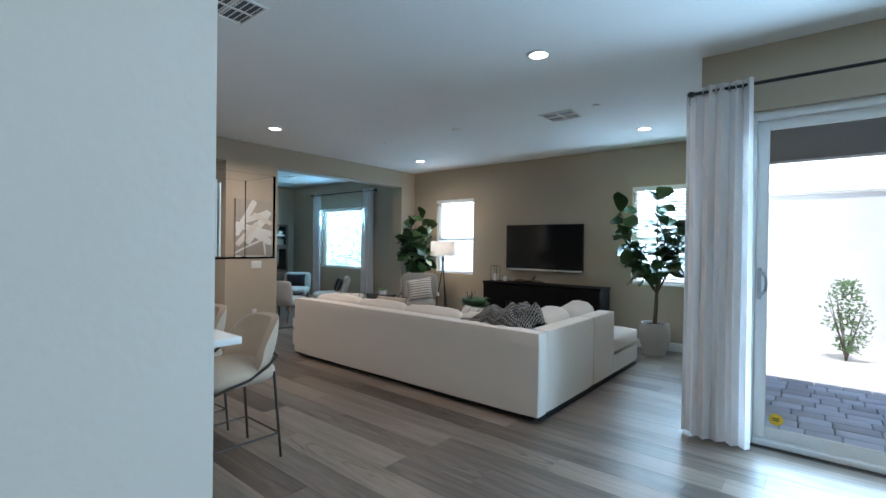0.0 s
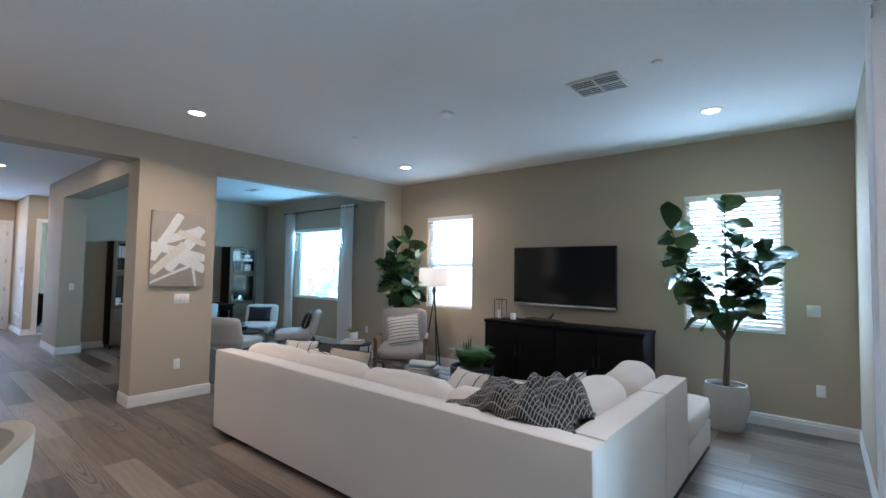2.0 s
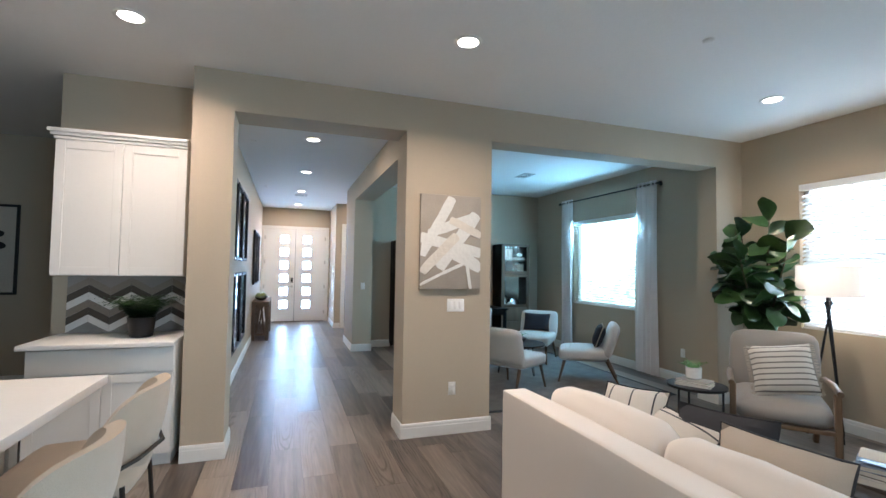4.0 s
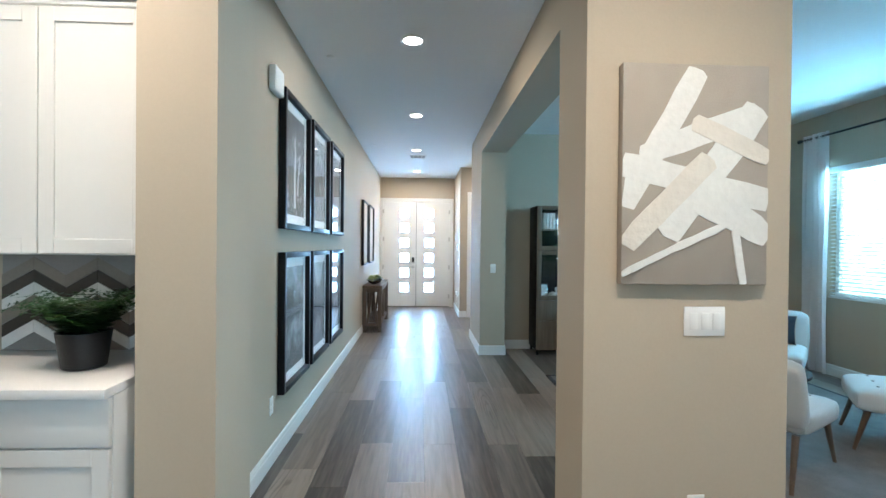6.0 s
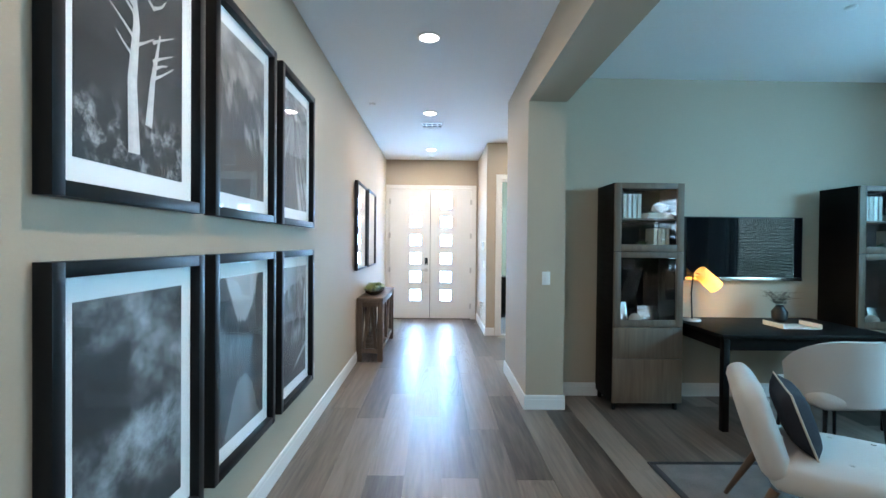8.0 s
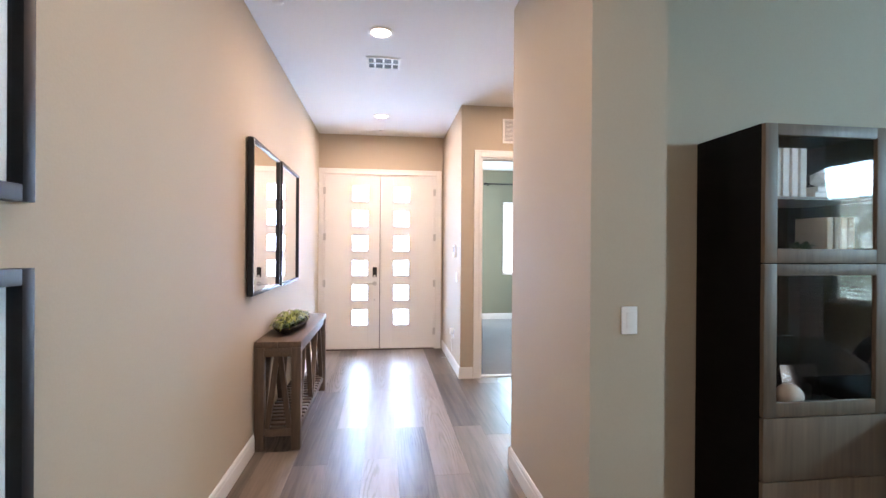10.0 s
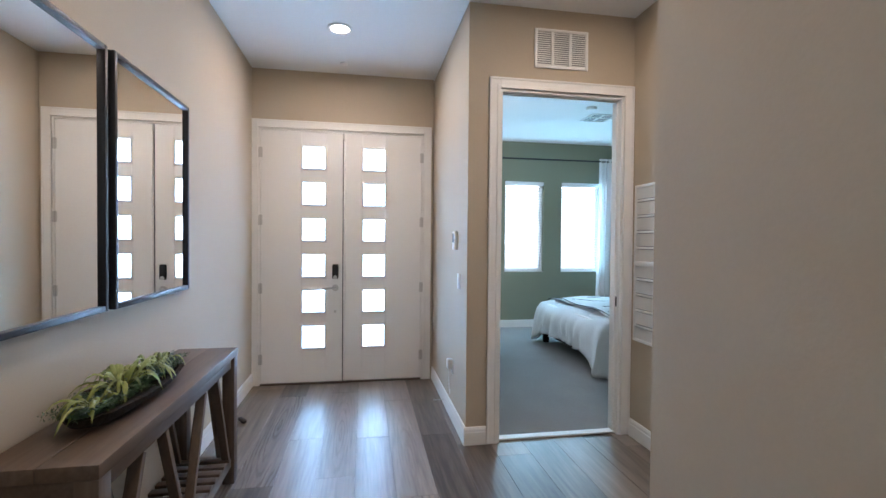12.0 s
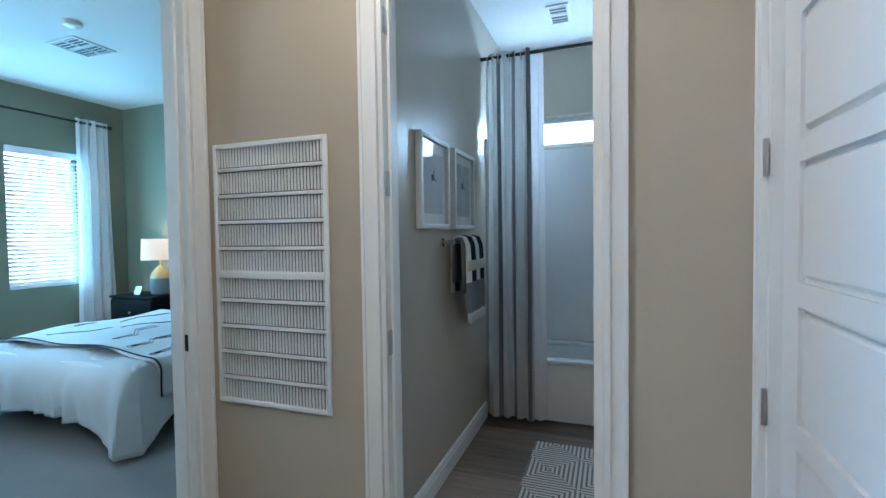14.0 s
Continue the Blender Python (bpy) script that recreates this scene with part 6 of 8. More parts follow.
def shaker(bm, y0, y1, z0, z1, x, rail=0.06):
    """A shaker front that faces +x."""
    for a, b, c, e in ((y0, y0 + rail, z0, z1), (y1 - rail, y1, z0, z1), (y0 + rail, y1 - rail, z0, z0 + rail), (y0 + rail, y1 - rail, z1 - rail, z1)):
        box(bm, x, x + 0.02, a, b, c, e, 0.0015, 1)
    box(bm, x, x + 0.012, y0 + rail, y1 - rail, z0 + rail, z1 - rail)
    return bm


uc = thing("wall_cabinet", "white shaker wall cabinet with crown moulding", "cabinet", (-6.88, 1.06, 1.38))
bm = bmn()
box(bm, 0.001, 0.345, -0.425, 0.44, 0, 1.01, 0.001)
part("body", bm, M_CAB, uc)
for a, b in ((-0.422, 0.005), (0.009, 0.437)):
    part("door", shaker(bmn(), a, b, 0.006, 1.0, 0.346), M_CAB, uc)
bm = bmn()
for k, (o, z) in enumerate(((0.015, 1.01), (0.03, 1.034), (0.045, 1.056))):
    box(bm, 0.001, 0.345 + o, -0.425 - o, 0.44, z, z + 0.02 + 0.004 * k, 0.003)
part("crown_moulding", bm, M_CAB, uc)
bc = thing("base_cabinet", "white shaker base cabinet with a drawer row", "cabinet", (-6.88, 1.06, 0))
bm = bmn()
box(bm, 0.001, 0.575, -0.44, 0.444, 0.10, 0.879, 0.001)
part("body", bm, M_CAB, bc)
bm = bmn()
box(bm, 0.02, 0.51, -0.43, 0.43, 0.001, 0.10)
part("toe_kick", bm, M_CAB, bc)
bm = bmn()
box(bm, 0.576, 0.596, -0.437, 0.440, 0.70, 0.872, 0.002)
part("drawer", bm, M_CAB, bc)
for a, b in ((-0.437, -0.0), (0.004, 0.440)):
    part("door", shaker(bmn(), a, b, 0.11, 0.69, 0.576), M_CAB, bc)
bm = bmn()
box(bm, -6.879, -6.255, 0.575, 1.505, 0.88, 0.915, 0.003)
single("countertop", bm, M_QUARTZ, "white quartz countertop over the base cabinet", "countertop")
bs = tagged(new("backsplash"), "grey and white chevron tile backsplash", "backsplash", kind="structure")
bm = bmn()
box(bm, -6.879, -6.872, 0.62, 1.505, 0.9155, 1.379)
part("grout", bm, mat("grey grout", (0.30, 0.28, 0.26), 0.9), bs)
TILES = [mat("white tile", (0.78, 0.76, 0.73), 0.3, var=0.05), mat("taupe tile", (0.25, 0.215, 0.18), 0.3, var=0.12), mat("dark brown tile", (0.065, 0.052, 0.042), 0.35, var=0.15)]
hw, th, rise = 0.147, 0.060, 0.085
for c in range(6):
    up = c % 2 == 0
    tile_mesh = []
    for m_ in TILES:
        bm = bmn()
        y0, y1 = 0.001, hw - 0.001
        za, zb = (0, rise) if up else (rise, 0)
        q = [(y0, za), (y1, zb), (y1, zb + th - 0.003), (y0, za + th - 0.003)]
        f = [bm.verts.new((0.005, a, b)) for a, b in q]
        k_ = [bm.verts.new((0, a, b)) for a, b in q]
        bm.faces.new(f)
        for i in range(4):
            bm.faces.new((k_[i], k_[(i + 1) % 4], f[(i + 1) % 4], f[i]))
        tile_mesh.append(mesh_of("tile", bm, m_, False))
    for r in range(6):
        ob = new("tile", tile_mesh[(r * 2 + (0 if r % 3 else 0)) % 3])
        ob.parent = bs
        ob.location = (-6.8715, 0.62 + c * hw, 0.918 + r * th)
kp = thing("potted_plant", "leafy green plant in a black pot on the counter", "plant", (-6.56, 1.22, 0.9155))
bm = bmn()
lathe(bm, [(0.07, 0), (0.078, 0.005), (0.098, 0.15), (0.09, 0.152), (0.085, 0.13), (0.003, 0.128)], 28)
part("pot", bm, M_BLACK, kp, "black pot")
bm = frond_tuft(bmn(), 110, 0.30, 0.34, 21, 0.07)
bmesh.ops.translate(bm, verts=bm.verts, vec=(0, 0, 0.12))
part("leaves", bm, M_LEAF, kp)
pf = thing("framed_print", "framed botanical print on the far kitchen wall", "picture", (-9.3, -1.08, 1.62))
bm = bmn()
for a, b, c, e in ((-0.30, -0.27, -0.54, 0.54), (0.27, 0.30, -0.54, 0.54), (-0.27, 0.27, -0.54, -0.51), (-0.27, 0.27, 0.51, 0.54)):
    box(bm, 0.001, 0.03, a, b, c, e, 0.003)
part("frame", bm, M_BLACK, pf)
bm = bmn()
box(bm, 0.001, 0.012, -0.27, 0.27, -0.51, 0.51)
part("print", bm, mat("aged paper", (0.55, 0.50, 0.42), 0.9, var=0.08), pf)
bm = bmn()
tube(bm, [(0.014, 0.0, -0.35), (0.014, 0.02, -0.1), (0.014, -0.01, 0.2)], 0.006, 6)
for k, (yy, zz) in enumerate(((0.08, 0.18), (-0.09, 0.12), (0.05, 0.28), (-0.06, 0.26), (0.1, 0.05))):
    bmesh.ops.create_uvsphere(bm, u_segments=12, v_segments=6, radius=1.0, matrix=pose(0.0135, yy, zz, 40 * (k - 2)) @ Matrix.Diagonal((0.0015, 0.045, 0.08, 1)))
part("drawing", bm, M_BLACK, pf)

# ---- hall ----
def art(name, scene_of, tint=(1, 1, 1)):
    """A grey photographic print; scene_of gives its tone from u (left to right) and v (bottom to top), both -1 to 1."""
    m = bpy.data.materials.new(name)
    n, l, p = nodes_of(m)
    x, y, z = own_axes(m)
    tone = scene_of(x * -3.5, z * 2.7)
    p.inputs["Roughness"].default_value = 0.6
    return tinted(m, ((tone - 0.02).op("MAXIMUM", 0.0) ** 1.3) * 1.0, (0.003, 0.003, 0.003), tint)


def birch_scene(u, v):
    back = noise_of(u * 1.2, v * 1.2, 4).step(0.35, 0.75) * 0.09
    bush = noise_of(u * 4.0, v * 4.0, 7, 0.7).step(0.45, 0.7) * 0.42
    low = (v * -1.0).step(0.35, 0.62)
    return low.mixed(back, bush) + 0.008


def peaks_scene(u, v):
    ridge = noise_of(u * 2.6, u * 0.0 + 4.0, 6, 0.7) * 1.5 - 0.35
    sky = noise_of(u * 1.5, v * 2.5, 5).step(0.3, 0.75) * 0.4 + 0.12
    snow = noise_of(u * 2.2 + v * 1.6, v * 1.4, 7, 0.65).step(0.5, 0.66) * 0.42
    rock = noise_of(u * 6.0, v * 3.0, 6, 0.7).step(0.35, 0.8) * 0.12 + snow * v.abs().step(0.75, 0.1) + 0.02
    low = (v * -1.0).step(0.2, 0.5)
    return (v - ridge).step(-0.03, 0.04).mixed(low.mixed(rock, noise_of(u * 7.0, v * 9.0, 5, 0.7) * 0.16), sky)


def fan_scene(u, v):
    away = (v - 0.5).abs() + 0.16
    bend = (u + 0.12 - away * away * 0.16) / away ** 0.75
    broad = noise_of(bend * 2.6, v * 0.35, 3, 0.5).step(0.32, 0.72)
    fine = noise_of(bend * 11.0, v * 0.7, 2, 0.5).step(0.42, 0.62)
    top = noise_of(u * 2.4 + v * 2.0, v * 5.0, 7, 0.7, 0.8).step(0.40, 0.66)
    return v.step(0.48, 0.62).mixed(broad * 0.14 + fine * broad * 0.36 + 0.012, top * 0.42 + 0.012)


def mist_scene(u, v):
    cloud = noise_of(u * 1.3, v * 1.9, 6, 0.6).step(0.34, 0.72) * 0.40 + 0.05
    edge = noise_of(u * 2.0, v * 2.6, 5) * 0.7 - 0.35
    cliff = (u * -1.0 + edge - 0.02).step(0.0, 0.12) * v.step(-0.12, 0.04) * (v * -1.0).step(-0.72, -0.52)
    dark = noise_of(u * 5.0, v * 2.0, 6, 0.7) * 0.09
    low = (v * -1.0).step(0.45, 1.0)
    return cliff.mixed(low.mixed(cloud, dark + 0.03), dark)


def lake_scene(u, v):
    w = (v - 0.05).abs()
    valley = (w * 0.75 - u.abs() + (noise_of(u * 4.0, w * 4.0, 6, 0.7) - 0.5) * 0.45).step(-0.02, 0.10)
    spire = (w * -1.0 + noise_of(u * 7.0, u * 0.0, 6, 0.75) * 0.8).step(0.0, 0.06)
    rock = noise_of(u * 5.0, w * 3.0, 7, 0.72).step(0.42, 0.72) * 0.16
    full = valley.mixed(rock, spire.mixed(0.42, rock))
    return full * v.step(-0.10, 0.08).mixed(0.45, 1.0) + 0.006


def cliff_scene(u, v):
    rim = (noise_of(u * 3.0, u * 0.0, 6, 0.65) - 0.5) * 0.4 + 0.70 + u * 0.10
    face = noise_of(u * 4.5, v * 2.2, 9, 0.72, 0.5).step(0.42, 0.70)
    bright = v.step(0.30, 0.62)
    rock = face * bright.mixed(0.12, 0.62)
    fog = noise_of(u * 1.6 + 3.0, v * 1.4, 3).step(0.40, 0.66) * (v + 0.02).abs().step(0.55, 0.08)
    trees = noise_of(u * 9.0, v * 2.6, 7, 0.72).step(0.38, 0.75)
    body = rock * v.step(-0.15, 0.25) + fog * trees.mixed(0.16, 0.50) + trees * 0.05
    fall = (u - 0.72 - v * 0.10).abs().step(0.06, 0.015) * v.step(0.10, 0.2) * (v * -1.0).step(-0.62, -0.5)
    beam = (v + 0.80 - u * 0.34).abs().step(0.07, 0.0) * u.step(-0.2, 0.3) * 0.42
    return (v - rim).step(-0.01, 0.03).mixed(body + fall * 0.5 + beam + 0.006, 0.30)


M_MAT = mat("white mat board", (0.74, 0.73, 0.71), 0.9, var=0.02, fine=300, bump=0.05)
ARTS = [art("birch print", birch_scene, (1, 0.97, 0.95)), art("peaks print", peaks_scene, (1, 0.93, 0.87)), art("layered rock print", fan_scene, (1, 0.94, 0.90)),
        art("mist print", mist_scene, (0.88, 0.96, 1.0)), art("lake print", lake_scene), art("cliff print", cliff_scene, (0.92, 0.97, 1.0))]


def framed(at, w, h, face_y, print_mat, label, border=0.085, bar_w=0.040, depth=0.050, frame_mat=None, dirn=1, group="hall pictures", ax="x"):
    """A glazed picture with mat board. It hangs on a wall along x, facing dirn along y, or along y, facing dirn along x."""
    f = thing("framed_picture", label, "picture", at, 0 if ax == "x" else -90 * dirn * 1, group)
    d = dirn if ax == "x" else 1
    bm = bmn()
    for a, b, c, e in ((-w / 2, -w / 2 + bar_w, -h / 2, h / 2), (w / 2 - bar_w, w / 2, -h / 2, h / 2), (-w / 2 + bar_w, w / 2 - bar_w, -h / 2, -h / 2 + bar_w), (-w / 2 + bar_w, w / 2 - bar_w, h / 2 - bar_w, h / 2)):
        box(bm, a, b, *sorted((d * 0.002, d * depth)), c, e, 0.002)
    part("frame", bm, frame_mat or M_LACQUER, f)
    bm = bmn()
    box(bm, -w / 2 + bar_w, w / 2 - bar_w, *sorted((d * 0.002, d * 0.014)), -h / 2 + bar_w, h / 2 - bar_w)
    part("mat_board", bm, M_MAT, f, "white mat board")
    bm = bmn()
    q = bar_w + border * 0.75
    box(bm, -w / 2 + q, w / 2 - q, *sorted((d * 0.014, d * 0.0155)), -h / 2 + q * 1.05, h / 2 - q * 1.05)
    part("print", bm, print_mat, f)
    bm = bmn()
    box(bm, -w / 2 + bar_w, w / 2 - bar_w, *sorted((d * 0.022, d * 0.024)), -h / 2 + bar_w, h / 2 - bar_w)
    part("glazing", bm, M_GLAZING, f).visible_shadow = False
    return f


for k, (xa, xb) in enumerate(((-8.43, -7.72), (-9.225, -8.515), (-10.035, -9.325))):
    xc, w = (xa + xb) / 2, xb - xa
    framed((xc, 1.646, 2.015), w, 0.955, 1.646, ARTS[k], ("black framed photograph of a bare pale tree", "black framed photograph of a misty mountain", "black framed photograph of swirling rock layers")[k] + " on the hall wall")
    framed((xc, 1.646, 0.895), w, 0.965, 1.646, ARTS[3 + k], ("black framed photograph of drifting mist", "black framed photograph of a dark lake", "black framed photograph of a forested cliff")[k] + " on the hall wall")
# pale bare tree of the first print
bm = bmn()
rnd = random.Random(2)
tube(bm, [(-8.06, 1.6635, 1.70), (-8.05, 1.6635, 1.92), (-8.07, 1.6635, 2.10), (-8.05, 1.6635, 2.26)], [0.028, 0.022, 0.016, 0.006], 6)
tube(bm, [(-8.13, 1.6635, 1.80), (-8.15, 1.6635, 1.95), (-8.19, 1.6635, 2.12)], [0.018, 0.013, 0.004], 6)
for k in range(12):
    z, s = rnd.uniform(1.95, 2.2), rnd.choice((-1, 1))
    x = -8.06 if k % 2 else -8.15
    tube(bm, [(x, 1.6635, z), (x + s * 0.05, 1.6635, z + 0.03), (x + s * rnd.uniform(0.07, 0.12), 1.6635, z + rnd.uniform(0.04, 0.1))], [0.007, 0.004, 0.002], 5)
bmesh.ops.scale(bm, vec=(1, 0.06, 1), verts=bm.verts, space=Matrix.Translation((0, -1.6635, 0)))
first_print = [o for o in bpy.data.objects if o.name.startswith("framed_picture")][0]
wpart("tree_motif", bm, mat("pale photo grey", (0.42, 0.41, 0.40), 0.7, var=0.2, big=20), first_print)


def wall_mirror(xa, xb):
    m = thing("wall_mirror", "tall rectangular mirror in a thin black frame on the hall wall", "mirror", ((xa + xb) / 2, 1.651, 1.63), 0.7, "hall mirrors")
    w, h, f = xb - xa, 1.05, 0.022
    bm = bmn()
    for a, b, c, e in ((-w / 2, -w / 2 + f, -h / 2, h / 2), (w / 2 - f, w / 2, -h / 2, h / 2), (-w / 2 + f, w / 2 - f, -h / 2, -h / 2 + f), (-w / 2 + f, w / 2 - f, h / 2 - f, h / 2)):
        box(bm, a, b, 0.001, 0.040, c, e, 0.003)
    part("frame", bm, M_BLACK, m)
    bm = bmn()
    box(bm, -w / 2 + f, w / 2 - f, 0.002, 0.024, -h / 2 + f, h / 2 - f)
    part("mirror_glass", bm, M_MIRROR, m, "clear mirror glass")


wall_mirror(-12.735, -11.915)
wall_mirror(-13.59, -12.765)

M_RUSTIC = wood("weathered grey brown wood", (0.050, 0.032, 0.021), (0.165, 0.115, 0.080), "x", 0.55, rand=0.25, grain=1.2, bump=0.3)
M_RUSTIC_Z = wood("weathered grey brown upright wood", (0.050, 0.032, 0.021), (0.165, 0.115, 0.080), "z", 0.55, rand=0.25, grain=1.2, bump=0.3)
co = thing("console_table", "weathered wooden console table with slatted shelf and slanted braces", "console table", (-12.815, 1.81, 0))
for k in range(2):
    bm = bmn()
    box(bm, -0.705, 0.705, -0.16 + k * 0.16 + 0.0005, k * 0.16 - 0.0005, 0.725, 0.768, 0.003)
    part("top_board", bm, M_RUSTIC, co)
for sx in (-1, 1):
    for sy in (-1, 1):
        bm = bmn()
        box(bm, sx * 0.67 - 0.032, sx * 0.67 + 0.032, sy * 0.125 - 0.032, sy * 0.125 + 0.032, 0.001, 0.724, 0.003)
        part("leg", bm, M_RUSTIC_Z, co)
for sx in (-1, 1):
    for za, zb in ((0.10, 0.15), (0.66, 0.724)):
        bm = bmn()
        box(bm, sx * 0.67 - 0.022, sx * 0.67 + 0.022, -0.093, 0.093, za, zb, 0.002)
        part("end_rail", bm, M_RUSTIC, co)
    for s in (-1, 1):
        part("end_brace", bar(bmn(), (sx * 0.67, s * 0.075, 0.15), (sx * 0.67, s * 0.012, 0.66), 0.030, 0.036, 0.002), M_RUSTIC_Z, co)
for sy in (-1, 1):
    bm = bmn()
    box(bm, -0.637, 0.637, sy * 0.125 - 0.016, sy * 0.125 + 0.016, 0.10, 0.15, 0.002)
    part("shelf_rail", bm, M_RUSTIC, co)
    bm = bmn()
    box(bm, -0.637, 0.637, sy * 0.125 - 0.016, sy * 0.125 + 0.016, 0.665, 0.724, 0.002)
    part("apron", bm, M_RUSTIC, co)
    for a, b in ((-0.60, -0.40), (-0.02, -0.22), (0.02, 0.22), (0.60, 0.40)):
        part("brace", bar(bmn(), (a, sy * 0.125, 0.15), (b, sy * 0.125, 0.665), 0.038, 0.026, 0.002), M_RUSTIC_Z, co)
for k in range(17):
    bm = bmn()
    u = -0.60 + k * 0.075
    box(bm, u - 0.022, u + 0.022, -0.14, 0.14, 0.151, 0.166, 0.002)
    part("shelf_slat", bm, M_RUSTIC, co)
tr = thing("planter_tray", "long dark wooden tray with green air plants on the console", "plant", (-12.66, 1.80, 0.7685))
bm = bmn()
n = 44
rings = []
for rx, ry, z, rough in ((0.27, 0.060, 0.001, 0.0), (0.34, 0.095, 0.022, 0.010), (0.372, 0.118, 0.055, 0.016), (0.350, 0.100, 0.057, 0.014), (0.30, 0.070, 0.026, 0.006)):
    ring = []
    for k in range(n):
        a = 2 * math.pi * k / n
        bumpy = noise.noise(Vector((3 * math.cos(a), 3 * math.sin(a), z * 20))) * rough
        ring.append(bm.verts.new(((rx + bumpy) * math.copysign(abs(math.cos(a)) ** 0.8, math.cos(a)), (ry + bumpy) * math.sin(a), z + max(0.0, bumpy) * 1.3)))
    rings.append(ring)
for a, b in zip(rings, rings[1:]):
    for k in range(n):
        bm.faces.new((a[k], a[(k + 1) % n], b[(k + 1) % n], b[k]))
bm.faces.new(rings[0])
bm.faces.new(rings[-1])
part("tray", bm, mat("dark rough carved wood", (0.022, 0.015, 0.010), 0.75, var=0.4, big=9, fine=60, bump=0.6, spec=0.2), tr, "dark carved tray")
M_AIR = mat("pale yellow green leaf", (0.21, 0.24, 0.045), 0.5, var=0.55, big=14, fine=40)
for k, (ox, count, reach, tall) in enumerate(((0.06, 36, 0.28, 0.25), (-0.14, 24, 0.24, 0.20), (0.24, 22, 0.23, 0.16), (-0.27, 16, 0.20, 0.15))):
    bm = blades(bmn(), count, reach, tall, 30 + k, 0.018, 1.0)
    for v in bm.verts:
        v.co.y *= 0.60
    bmesh.ops.translate(bm, verts=bm.verts, vec=(ox, 0, 0.045))
    part("air_plant", bm, M_AIR, tr, "pale arching air plant")
for k, ox in enumerate((-0.26, -0.10, 0.10, 0.26)):
    bm = frond_tuft(bmn(), 56, 0.19, 0.10, 44 + k, 0.060)
    for v in bm.verts:
        v.co.y *= 0.62
    bmesh.ops.translate(bm, verts=bm.verts, vec=(ox, 0, 0.035))
    part("moss", bm, M_LEAF, tr, "dark green moss")
# sprung door stop on the baseboard
bm = bmn()
tube(bm, [(0.006 * math.cos(k * 1.05), -0.006 - 0.0012 * k, 0.006 * math.sin(k * 1.05)) for k in range(60)], 0.0015, 5)
rod(bm, (0, -0.078, 0), (0, -0.092, 0), 0.008, n=10)
single("spring_stop", bm, M_STEEL, "steel spring door stop on the baseboard", "door stop", at=(-14.48, 3.366, 0.06))
# lead of the adapter
bm = tube(bmn(), [(-14.22, 3.352, 0.405), (-14.215, 3.350, 0.33), (-14.23, 3.355, 0.25), (-14.22, 3.360, 0.19), (-14.205, 3.358, 0.24)], 0.0025, 6)
single("cable", bm, M_PLASTIC, "short white cable hanging from the adapter", "cable")
bm = bmn()
soft_box(bm, 0.10, 0.035, 0.03, 0.012, 0, 4, 0.004, pose(0, 0, 0.0165, 0, 0, 35))
single("door_stop", bm, M_BLACK, "small black rubber door stop on the floor", "door stop", at=(-14.38, 1.78, 0))

# ---- den ----
rg = thing("area_rug", "grey woven rug with a black border in the den", "rug", (-8.2, 5.37, 0))
bm = bmn()
box(bm, -1.36, 1.38, -1.33, 1.33, 0.001, 0.012, 0.004)
part("rug_field", bm, M_RUGGREY, rg)
bm = bmn()
for a, b, c, e in ((-1.40, -1.36, -1.37, 1.37), (1.38, 1.42, -1.37, 1.37), (-1.36, 1.38, -1.37, -1.33), (-1.36, 1.38, 1.33, 1.37)):
    box(bm, a, b, c, e, 0.001, 0.011, 0.003)
part("border", bm, M_PIPING, rg, "black bound border")
M_GREYWOOD = wood("brown washed wood front", (0.058, 0.038, 0.024), (0.20, 0.140, 0.092), "z", 0.5, rand=0.2, grain=0.9, bump=0.15)


